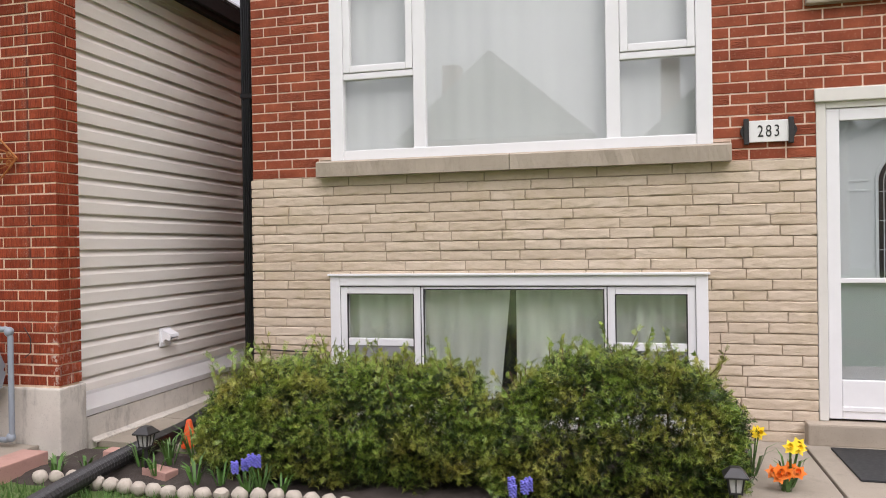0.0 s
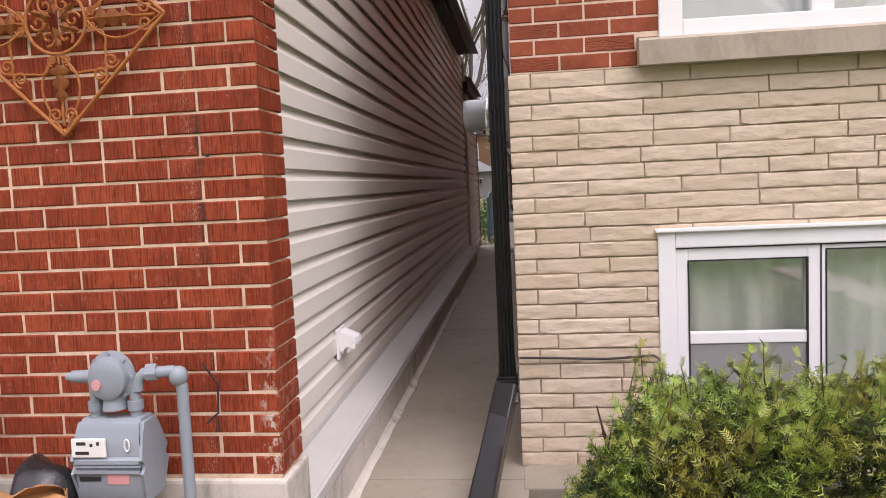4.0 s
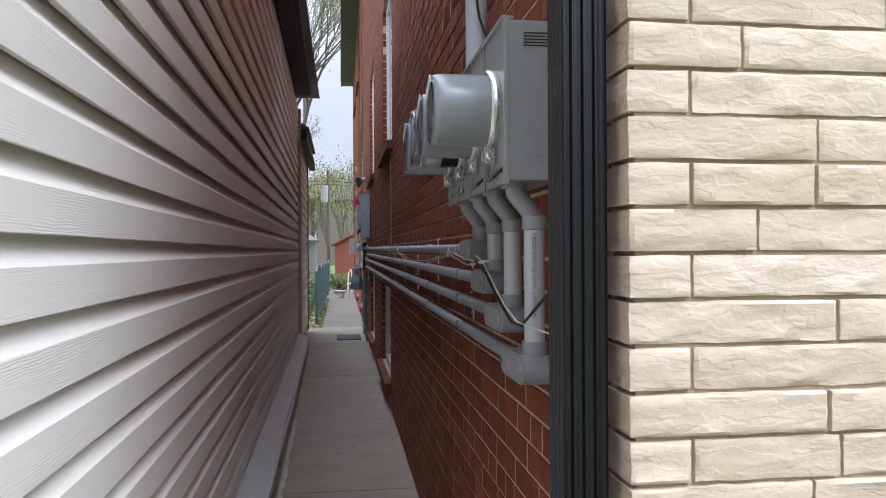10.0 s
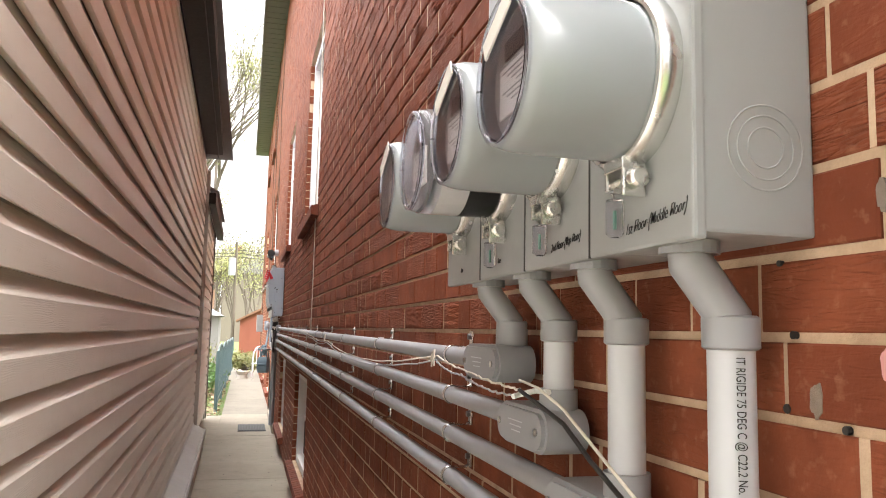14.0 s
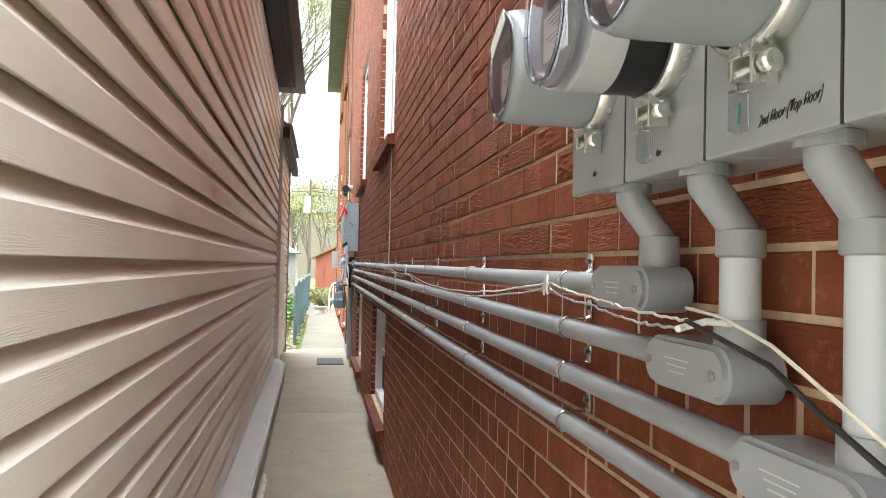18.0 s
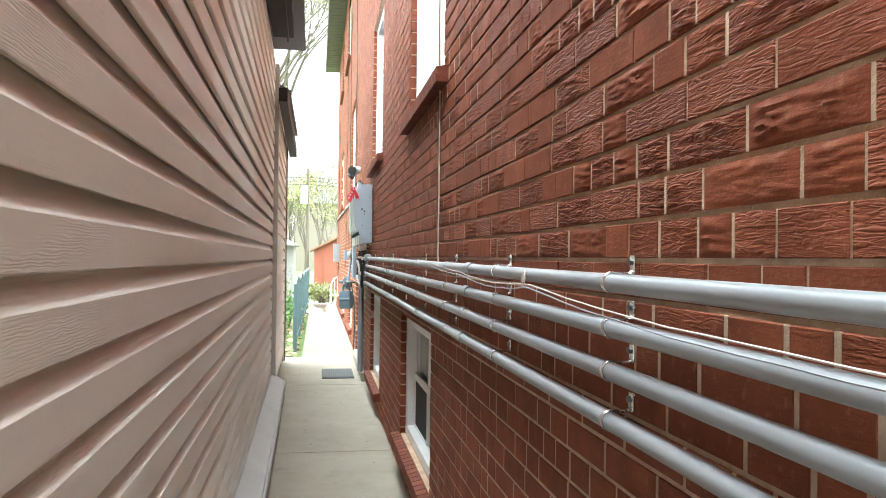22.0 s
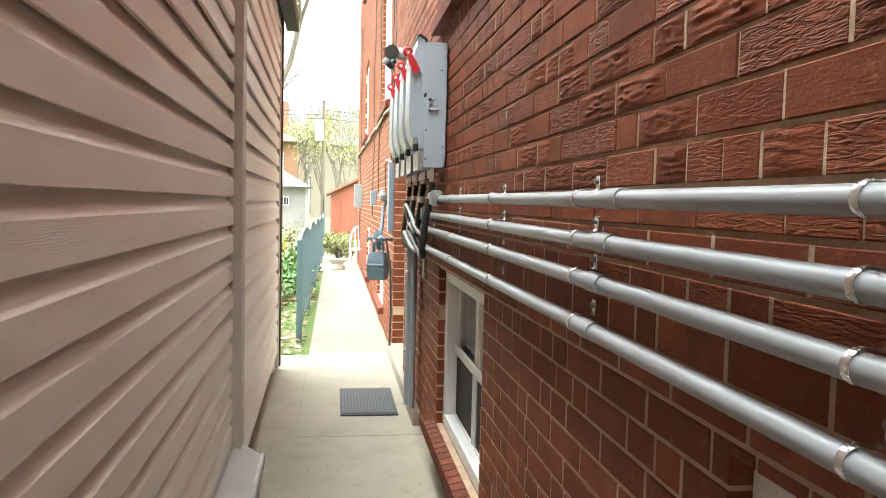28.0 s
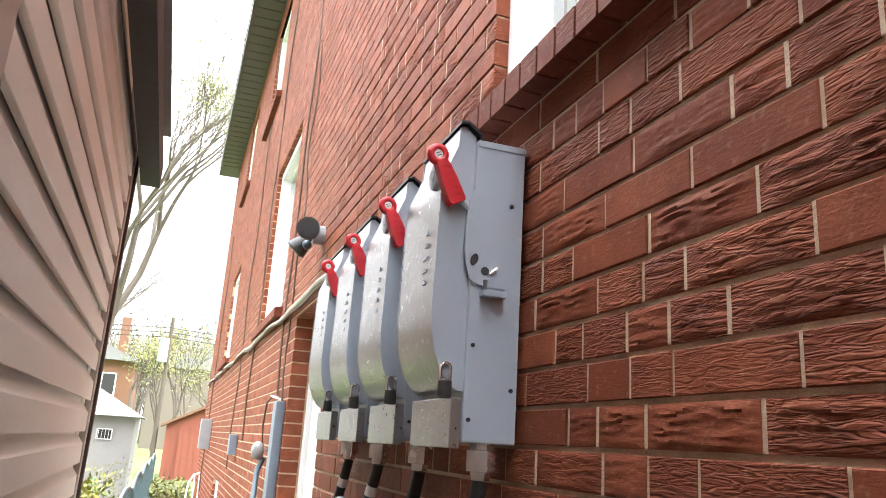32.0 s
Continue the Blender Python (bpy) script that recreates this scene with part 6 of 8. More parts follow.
# black flexible conduits from the glands to the pipe ends
for i, (gx, gy) in enumerate(ends):
    k = 3 - i
    zt = pipe_z(k, P_TO[k])
    fx = thing("flexible_conduit", (gx, gy, zt), "black flexible conduit looping below a switch", "conduit", "flexible conduits")
    if i == 0:
        pts = [(gx, gy, S_Z0 - 0.07), (gx - 0.012, gy + 0.01, 1.40), (gx - 0.03, gy + 0.02, 1.30), (gx - 0.04, gy + 0.04, 1.17), (gx - 0.03, gy + 0.14, 1.115), (gx - 0.022, gy + 0.45, 1.14), (gx - 0.02, gy + 0.85, 1.20), (gx - 0.01, gy + 1.1, 1.21), (PIPE_X, gy + 1.14, 1.17)]
    elif i == 1:
        pts = [(gx, gy, S_Z0 - 0.07), (gx - 0.014, gy + 0.02, 1.38), (gx - 0.026, gy + 0.05, 1.26), (gx - 0.02, gy + 0.16, 1.215), (gx - 0.02, gy + 0.34, 1.27), (gx - 0.01, gy + 0.42, 1.28), (PIPE_X, gy + 0.44, 1.255)]
    else:
        pts = [(gx, gy, S_Z0 - 0.07), (gx - 0.012, gy + 0.03, 1.40), (gx - 0.014, gy + 0.10, 1.33), (gx - 0.01, gy + 0.18 + 0.04 * i, 1.27 - 0.03 * i), (gx + 0.01, gy + 0.2 + 0.04 * i, 1.15 - 0.02 * i)]
    fine = []
    for a in range(len(pts) - 1):
        p0, p1, p2, p3 = [Vector(pts[min(max(a + d, 0), len(pts) - 1)]) for d in (-1, 0, 1, 2)]
        for s in range(8):
            t_ = s / 8
            fine.append(0.5 * (2 * p1 + (p2 - p0) * t_ + (2 * p0 - 5 * p1 + 4 * p2 - p3) * t_ ** 2 + (3 * p1 - p0 - 3 * p2 + p3) * t_ ** 3))
    fine.append(Vector(pts[-1]))
    part("hose", tube(B(), fine, 0.0155, 12), M_CABLE, fx, smooth=True)
    part("marker_band", tube(B(), [fine[5], fine[7]], 0.0164, 12), M_LABEL, fx, "white marker band")
M_FLEX = plain("grey_flex", (0.20, 0.20, 0.20), 0.4, 0.4, vary=0.2)
for pts in ([(-2.83, 15.72, 1.24), (-2.87, 15.62, 1.34), (-2.885, 15.5, 1.375), (-2.888, 15.3, 1.36), (-2.886, 15.0, 1.288), (-2.88, 14.80, 1.235), (-2.845, 14.72, 1.20)],
            [(-2.82, 15.78, 1.05), (-2.865, 15.70, 1.14), (-2.888, 15.52, 1.205), (-2.892, 15.25, 1.17), (-2.886, 14.95, 1.13), (-2.85, 14.78, 1.12)],
            [(-2.82, 15.60, 1.30), (-2.86, 15.50, 1.27), (-2.87, 15.3, 1.255), (-2.868, 15.1, 1.22), (-2.84, 14.95, 1.17)]):
    fx = thing("flexible_conduit", pts[0], "grey flexible conduit looping between end fittings", "conduit", "flexible conduits")
    fine = []
    for a in range(len(pts) - 1):
        p0, p1, p2, p3 = [Vector(pts[min(max(a + d, 0), len(pts) - 1)]) for d in (-1, 0, 1, 2)]
        for s in range(8):
            t_ = s / 8
            fine.append(0.5 * (2 * p1 + (p2 - p0) * t_ + (2 * p0 - 5 * p1 + 4 * p2 - p3) * t_ ** 2 + (3 * p1 - p0 - 3 * p2 + p3) * t_ ** 3))
    fine.append(Vector(pts[-1]))
    part("hose", tube(B(), fine, [0.0135 if q % 2 else 0.0115 for q in range(len(fine))], 10), M_FLEX, fx, smooth=True)
    for q in (2, len(fine) - 4):
        part("ferrule", tube(B(), [fine[q], fine[q + 2]], 0.017, 12), M_ZINC, fx, "dull zinc ferrule", True)
# drain pipes beside the side door
gp = thing("standpipe", (-2.84, 15.55, 0.0), "grey plastic pipe standing on the step by the door", "pipe")
part("pipe", tube(B(), [(-2.835, 15.52, 0.10), (-2.835, 15.52, 1.16)], 0.036, 18), M_GAS, gp, smooth=True)
part("pipe", tube(B(), [(-2.83, 15.42, 0.10), (-2.83, 15.42, 1.13)], 0.018, 14), M_PVC, gp, smooth=True)
for z in (0.45, 0.95):
    part("clip", box(B(), -2.875, -2.79, 15.5, 15.53, z, z + 0.012, 0.002), M_WIRE, gp)
solo("wall_tag", box(B(), -2.80, -2.787, 15.18, 15.24, 0.94, 1.12, 0.003), M_WIRE, (-2.79, 15.2, 0.94), "cream plastic strip on the brick below the conduits", "plate")

# ---- second gas meter and small fixtures on the side wall ----
M_RACE = plain("slate_blue_enamel", (0.17, 0.21, 0.26), 0.45, vary=0.1)


def gas_meter(label, colour, badged):
    """A gas meter with its regulator and pipes; built facing -y at the origin, then turned."""
    g = thing("gas_meter", (0, 0, 0), label, "gas meter")
    bm = B()
    prof = [(-0.06, 0.0), (0.06, 0.0), (0.072, 0.02), (0.072, 0.115), (0.08, 0.122), (0.08, 0.142), (0.072, 0.15), (0.066, 0.235), (0.045, 0.275), (-0.045, 0.275), (-0.066, 0.235), (-0.072, 0.15), (-0.08, 0.142), (-0.08, 0.122), (-0.072, 0.115), (-0.072, 0.02)]
    prism(bm, prof, -0.135, 0.135, "x")
    for v in bm.verts:
        u = max(0.0, (v.co.z - 0.2) / 0.08)
        v.co.x *= 1 - 0.10 * u - (0.10 if v.co.z < 0.015 else 0)
    bmesh.ops.bevel(bm, geom=[e for e in bm.edges if abs(e.verts[0].co.x) > 0.1 and abs(e.verts[1].co.x) > 0.1], offset=0.012, segments=2, affect="EDGES")
    body = part("body", bm, colour, g, "", True)
    if badged:
        part("badge", box(B(), -0.125, 0.0, -0.083, -0.073, 0.165, 0.225, 0.003), M_LABEL, body, "white index badge")
        for a, b, z in ((-0.105, -0.07, 0.205), (-0.055, -0.045, 0.2), (-0.03, -0.02, 0.205), (-0.11, -0.06, 0.175)):
            part("index_mark", box(B(), a, b, -0.0845, -0.0832, z, z + 0.010), M_INK, body)
        part("sticker", box(B(), -0.005, 0.075, -0.0745, -0.0725, 0.075, 0.105), M_PINK, body, "pale red sticker")
        part("sticker", box(B(), -0.11, -0.03, -0.0745, -0.0725, 0.085, 0.10), M_INK, body, "black sticker")
        part("logo_mark", tube(B(), arc((0.075, -0.072, 0.2), 0.014, 0, 360, 14, (0.6, 0, 0), (0, 0, 1.4)), 0.003, 6), M_LABEL, body)
    for s in (-1, 1):
        part("spud", tube(B(), [(s * 0.075, 0, 0.27), (s * 0.075, 0, 0.295), (s * 0.075, 0, 0.2955), (s * 0.075, 0, 0.325), (s * 0.075, 0, 0.3255), (s * 0.075, 0, 0.38)], [0.02, 0.02, 0.027, 0.027, 0.019, 0.019], 12), colour, g, "", True)
    rg = part("regulator", tube(B(), [(-0.0, -0.055, 0.405), (-0.0, -0.050, 0.405), (-0.0, -0.045, 0.405), (-0.0, -0.02, 0.405), (-0.0, -0.015, 0.405), (-0.0, 0.0, 0.405), (-0.0, 0.03, 0.405)], [0.033, 0.060, 0.068, 0.070, 0.084, 0.084, 0.055], 28), colour, g, "round gas regulator", True)
    part("vent_cap", tube(B(), [(-0.03, -0.06, 0.39), (-0.03, -0.035, 0.39)], 0.017, 12), M_PINK, rg, "dull red vent cap")
    for q in range(8):
        a = q * math.pi / 4
        part("rim_bolt", tube(B(), [(0.077 * math.cos(a), -0.026, 0.405 + 0.077 * math.sin(a)), (0.077 * math.cos(a), -0.012, 0.405 + 0.077 * math.sin(a))], 0.006, 6), colour, rg)
    part("regulator_neck", tube(B(), [(0.0, 0, 0.30), (0.0, 0, 0.33), (0.0, 0.0, 0.36)], [0.045, 0.04, 0.03], 16), colour, g, "", True)
    part("inlet_pipe", tube(B(), [(-0.075, 0, 0.34), (-0.075, 0, 0.38), (-0.075, 0, 0.395), (-0.05, 0, 0.405), (0.0, 0, 0.405)], 0.018, 12), colour, g, "", True)
    part("plug", tube(B(), [(-0.08, 0, 0.405), (-0.15, -0.01, 0.407), (-0.1501, -0.01, 0.407), (-0.17, -0.01, 0.408)], [0.022, 0.02, 0.013, 0.013], 10), colour, g, "", True)
    return g


g1 = gas_meter("grey gas meter with round regulator on the brick front", M_GAS, True)
g1.location, g1.scale = (-3.972, 3.755, 0.405), (0.84, 0.92, 0.93)
g2 = gas_meter("blue-grey gas meter hung on the side wall", M_GASDARK, False)
g2.location, g2.scale = (-2.92, 17.75, 0.67), (0.64, 0.9, 0.95)
g2.rotation_euler = (0, 0, radians(-25))
pp = thing("gas_pipe", (-3.76, 3.79, 0.06), "grey painted gas pipe bent down the brick front", "pipe")
part("pipe", tube(B(), [(-3.90, 3.755, 0.735), (-3.90, 3.758, 0.765), (-3.885, 3.765, 0.785), (-3.80, 3.785, 0.787), (-3.785, 3.788, 0.775), (-3.777, 3.79, 0.74), (-3.777, 3.79, 0.135), (-3.785, 3.79, 0.105), (-3.82, 3.79, 0.096), (-4.35, 3.80, 0.10)], 0.0175, 14), M_GAS, pp, smooth=True)
for c in ((-3.785, 3.788, 0.77), (-3.785, 3.79, 0.115)):
    part("elbow", ball(B(), c, 0.029, 1, 1, 1.1, 12), M_GAS, pp, smooth=True)
part("union", tube(B(), [(-3.845, 3.775, 0.787), (-3.875, 3.768, 0.787)], 0.026, 8), M_GAS, pp)
part("black_hose", tube(B(), [(-3.99, 3.80, 0.42), (-3.985, 3.82, 0.25), (-3.99, 3.83, 0.06)], 0.006, 8), M_CABLE, pp)
part("black_wire", tube(B(), [(-3.74, 3.86, 0.79), (-3.70, 3.87, 0.72), (-3.705, 3.87, 0.63), (-3.74, 3.86, 0.60)], 0.0035, 8), M_CABLE, pp)

# pipes, raceway, boxes and wires round the second gas meter
gp2 = thing("gas_pipe", (-2.86, 17.8, 0.9), "dark gas pipes above the wall meter", "pipe")
part("riser", tube(B(), [(-2.90, 17.9, 1.04), (-2.87, 18.0, 1.2), (-2.85, 18.15, 1.34), (-2.82, 18.15, 1.42)], 0.018, 10), M_GASDARK, gp2, smooth=True)
part("cross_pipe", tube(B(), [(-2.95, 17.72, 1.06), (-2.87, 17.55, 1.06), (-2.80, 17.56, 1.06)], 0.015, 10), M_BLACK, gp2, smooth=True)
part("valve", ball(B(), (-2.90, 17.62, 1.06), 0.035, 1, 1.3, 1, 10), M_GASDARK, gp2, smooth=True)
part("cap", ball(B(), (-2.86, 18.15, 1.46), 0.05, 0.9, 0.9, 1.2, 10), M_PVC, gp2, smooth=True)
part("drain_hose", tube(B(), [(-2.86, 17.55, 1.05), (-2.82, 17.52, 0.8), (-2.81, 17.5, 0.4), (-2.82, 17.48, 0.02)], 0.010, 8), M_CABLE, gp2, smooth=True)
solo("raceway", box(B(), -2.84, -2.786, 17.66, 17.80, 1.12, 1.76, 0.006), M_RACE, (-2.79, 17.73, 1.12), "tall blue-grey steel raceway on the brick", "electrical box")
solo("junction_box", box(B(), -2.86, -2.786, 20.6, 20.75, 1.36, 1.55, 0.008), M_RACE, (-2.79, 20.67, 1.36), "small grey junction box on the brick", "electrical box")
solo("wall_box", box(B(), -2.95, -2.786, 25.5, 25.75, 1.30, 1.75, 0.01), M_PVC, (-2.79, 25.6, 1.3), "pale grey utility box on the brick", "electrical box")
sw = thing("wall_cable", (WX, 17.0, 2.33), "grey cable slung along the brick wall", "cable")
pts = [(WX - 0.02 - 0.006 * math.sin(i * 1.9), 16.5 + 12.0 * i / 40, 2.305 + 0.16 * i / 40 + 0.012 * math.sin(i * 0.9)) for i in range(41)]
part("cable", tube(B(), pts, 0.017, 8), M_TRIM, sw, smooth=True)
part("cable", tube(B(), [(p[0] - 0.012, p[1], p[2] - 0.03 - 0.015 * math.sin(i * 0.7)) for i, p in enumerate(pts)], 0.009, 6), M_BROWNWIRE, sw, smooth=True)
for y, za, zb, r in ((18.05, 1.8, TOP, 0.007), (17.8, 1.76, 4.2, 0.006), (20.0, 1.5, TOP, 0.008), (21.4, 1.2, 6.2, 0.007), (26.6, 0.6, 5.0, 0.01)):
    wt = thing("hanging_wire", (WX, y, za), "thin brown wire running up the brick wall", "wire", "wall wires")
    part("strand", tube(B(), [(WX - 0.010 - 0.008 * math.sin(i * 1.3), y + 0.05 * math.sin(i * 0.8 + y), za + (zb - za) * i / 16) for i in range(17)], r, 6), M_BROWNWIRE, wt)
lp = thing("loop_wire", (WX, 17.9, 1.6), "loop of dark wire above the raceway", "wire")
part("strand", tube(B(), [(-2.80, 17.72, 1.77), (-2.84, 17.80, 1.80), (-2.85, 18.05, 1.76), (-2.83, 18.3, 1.62), (-2.82, 18.3, 1.5), (-2.80, 18.12, 1.46), (-2.79, 17.9, 1.52)], 0.006, 6), M_BROWNWIRE, lp, smooth=True)
part("white_tie", tube(B(), [(-2.82, 17.68, 1.77), (-2.86, 17.78, 1.79), (-2.82, 17.86, 1.78)], 0.006, 6), M_LABEL, lp)

fl = thing("flood_light", (-2.80, 16.9, 2.58), "grey twin flood light above the side door", "wall light")
part("mount", tube(B(), [(WX - 0.001, 16.93, 2.60), (WX - 0.06, 16.93, 2.60)], 0.052, 20), M_PVC, fl, smooth=True)
for s, (dy, dz, tx, ty) in enumerate(((-0.06, 0.03, -0.05, -0.12), (0.08, -0.03, -0.07, -0.06))):
    a = Vector((WX - 0.07, 16.92 + dy * 0.4, 2.59))
    b = a + Vector((tx, dy + ty, dz - 0.05))
    hd = part("lamp_head", tube(B(), [a, a.lerp(b, 0.35), a.lerp(b, 0.36), a.lerp(b, 0.7), b], [0.020, 0.024, 0.040, 0.052, 0.058], 18), M_BLACKPL, fl, "dark grey lamp head", True)
    part("lens", tube(B(), [b, b + (b - a).normalized() * 0.004], 0.043, 18), M_INK, hd)
part("sensor", ball(B(), (WX - 0.09, 16.90, 2.53), 0.026, 1, 1, 1, 12), M_GASDARK, fl, smooth=True)

# front of the neighbour: brick returns, iron ornament, bags, post
n_c = int((3.35 - 0.415) / 0.0674)
made = {}
for c in range(n_c):
    a, b = (PIER_Y + 0.105 if c % 2 else PIER_Y + 0.112), 4.095
    if c % 2 not in made:
        ps, fs = piece("y", a - b, 0.0, -0.0292, 0.0292, 0, 0.09, 0.004)
        me = bpy.data.meshes.new("brick")
        me.from_pydata([(-p[1], p[0], p[2]) for p in ps], [], fs)
        me.materials.append(M_PIER1)
        made[c % 2] = me
    o = new("brick", made[c % 2])
    o.parent = pier
    o.location = (PIER_X, b, 0.415 + (c + 0.5) * 0.0674)

# Black disc set on the joint gives a drilled hole its darkness.
solo("wall_plug", tube(B(), [(-3.695, PIER_Y - 0.0015, 1.434), (-3.695, PIER_Y + 0.02, 1.434)], 0.009, 12), M_BLACKPL, (-3.695, PIER_Y, 1.434), "dark drilled hole in a brick joint", "hole", "wall plugs")
orn = thing("iron_ornament", (-4.15, 3.875, 1.51), "diamond of gilded wrought iron scrolls on the brick", "ornament")
OC, HW, HH, OY = Vector((-4.135, 3.872, 1.857)), 0.352, 0.345, 3.872


def op(u, w):
    return (OC.x + u * HW, OY, OC.z + w * HH)


dia = [(0, 1), (1, 0), (0, -1), (-1, 0)]
for a, b in zip(dia, dia[1:] + dia[:1]):
    part("edge_bar", tube(B(), [op(*a), op(*b)], 0.0062, 8), M_GOLD, orn)


def leaf_plate(bm, at, d, s, length, width, lobes):
    """A flat lobed leaf, domed along its rib."""
    n = 22
    rib = [bm.verts.new(at + d * (length * i / n) + Vector((0, -0.007, 0))) for i in range(n + 1)]
    for side in (-1, 1):
        rim = []
        for i in range(n + 1):
            u = i / n
            w = width * (0.22 + 0.78 * abs(math.sin(math.pi * u * lobes)) ** 0.7) * (1.05 - 0.55 * u) * min(1, 6 * u, 5 * (1 - u) + 0.1)
            rim.append(bm.verts.new(at + d * (length * u) + s * (side * w)))
        for i in range(n):
            bm.faces.new((rib[i], rib[i + 1], rim[i + 1], rim[i]))
    bmesh.ops.solidify(bm, geom=bm.faces[:], thickness=0.003)
    return bm


def curl(c, d, s, r0, turns, n=24):
    return [c + d * (r0 * (1 - 0.8 * i / n) * math.cos(turns * 2 * math.pi * i / n)) + s * (r0 * (1 - 0.8 * i / n) * math.sin(turns * 2 * math.pi * i / n)) for i in range(n + 1)]


part("ring", tube(B(), arc(OC, 0.098, 0, 360, 36, EX, EZ), 0.0055, 8), M_GOLD, orn)
for q in range(6):
    a0 = q * 60 + 14
    dq, sq = Vector((math.cos(radians(a0)), 0, math.sin(radians(a0)))), Vector((-math.sin(radians(a0)), 0, math.cos(radians(a0))))
    part("vine_leaf", leaf_plate(B(), OC + dq * 0.018 + Vector((0, -0.004, 0)), (dq + sq * 0.55).normalized(), (sq - dq * 0.55).normalized(), 0.072, 0.016, 2), M_GOLD, orn)
    part("vine", tube(B(), curl(OC + dq * 0.055 - sq * 0.012, dq, sq, 0.026, 1.1, 16), 0.0042, 6), M_GOLD, orn)
for q in range(4):
    a = q * math.pi / 2
    d_, s_ = Vector((math.cos(a), 0, math.sin(a))), Vector((-math.sin(a), 0, math.cos(a)))
    sc = HW if q % 2 == 0 else HH
    sd = HH if q % 2 == 0 else HW
    part("leaf_plate", leaf_plate(B(), OC + d_ * 0.125, d_, s_, 0.125, 0.036, 3), M_GOLD, orn)
    part("stem", tube(B(), [OC + d_ * 0.098, OC + d_ * 0.13, OC + d_ * (sc - 0.03)], 0.0042, 6), M_GOLD, orn)
    for s in (-1, 1):
        part("head_scroll", tube(B(), curl(OC + d_ * (sc - 0.062) + s_ * s * 0.024, d_, s_ * s, 0.024, 1.5), 0.0042, 6), M_GOLD, orn)
        lens = [OC + d_ * (0.10 + 0.24 * u) + s_ * s * (0.062 * math.sin(math.pi * u ** 0.8)) for u in [i / 14 for i in range(15)]]
        part("leaf_curve", tube(B(), lens, 0.0036, 6), M_GOLD, orn)
        part("ring_curl", tube(B(), curl(OC + d_ * 0.118 + s_ * s * 0.022, d_, s_ * s, 0.016, 1.4), 0.0036, 6), M_GOLD, orn)
        mid = OC + d_ * (sc * 0.47) + s_ * s * (sd * 0.47)
        pts = [OC + d_ * 0.098 + s_ * s * 0.02, OC + d_ * 0.15 + s_ * s * 0.04, OC + d_ * 0.155 + s_ * s * 0.085, mid - d_ * 0.012 + s_ * s * 0.012]
        part("tendril", tube(B(), [pts[0], pts[0].lerp(pts[1], 0.5), pts[1], pts[1].lerp(pts[2], 0.5) + d_ * 0.006, pts[2], pts[2].lerp(pts[3], 0.5), pts[3]], 0.0036, 6), M_GOLD, orn)
        part("edge_scroll", tube(B(), curl(mid - d_ * 0.035 + s_ * s * 0.006, s_ * s, d_, 0.026, 1.5), 0.0042, 6), M_GOLD, orn)
for c in ((0.0, 0.97), (0.0, -0.97)):
    part("stud", ball(B(), (op(*c)[0], 3.885, op(*c)[2]), 0.014, 1, 1.4, 1, 8), M_GOLD, orn)

post = thing("bollard", (-4.49, 3.80, 0.05), "grey steel guard post beside the gas meter", "post")
part("tube", tube(B(), [(-4.49, 3.80, 0.05), (-4.49, 3.80, 0.745)], 0.049, 18), M_GAS, post, smooth=True)
part("cap", ball(B(), (-4.49, 3.80, 0.745), 0.049, 1, 1, 0.4, 14), M_GAS, post, smooth=True)


def crumple(bm, amp, f, seed):
    for v in bm.verts:
        d_ = noise.noise_vector(Vector((v.co.x * f + seed, v.co.y * f, v.co.z * f)))
        v.co += d_ * amp
    return bm


bag = thing("paper_bag", (-4.08, 3.45, 0.05), "full brown paper yard bag with printed bars", "bag")
turned = pose(-4.075, 3.381, 0.05, 0, 0, 46)
bm = B()
box(bm, -0.165, 0.165, 0.0, 0.20, 0.0, 0.475, 0.03)
bmesh.ops.subdivide_edges(bm, edges=bm.edges[:], cuts=7, use_grid_fill=True)
for v in bm.verts:
    if v.co.z > 0.40:
        v.co.z += 0.05 * noise.noise((v.co.x * 14, v.co.y * 14, 1)) - 0.10 * max(0.0, v.co.x - 0.05)
        v.co.y += (v.co.z - 0.40) * (0.5 if v.co.y < 0.1 else -0.5)
    v.co.y -= 0.018 * math.cos(v.co.x * 9) * math.sin(min(1, v.co.z / 0.45) * 3.1)
bm.transform(turned)
part("sack", crumple(crumple(bm, 0.016, 9, 1), 0.009, 27, 4), M_KRAFT, bag, smooth=True)


def bag_print(x0, x1, z0, z1, material, label):
    """A printed bar on the front of the bag, following its bulge."""
    bm = B()
    n = 6
    rows = []
    for i in range(n + 1):
        x = x0 + (x1 - x0) * i / n
        rows.append([bm.verts.new((x, -0.030 - 0.018 * math.cos(x * 9), z + 0.10 * (x - x0) * 0.4)) for z in (z0, z1)])
    for a, b in zip(rows, rows[1:]):
        bm.faces.new((a[0], b[0], b[1], a[1]))
    bmesh.ops.solidify(bm, geom=bm.faces[:], thickness=0.004)
    bm.transform(turned)
    part("print_bar", bm, material, bag, label)


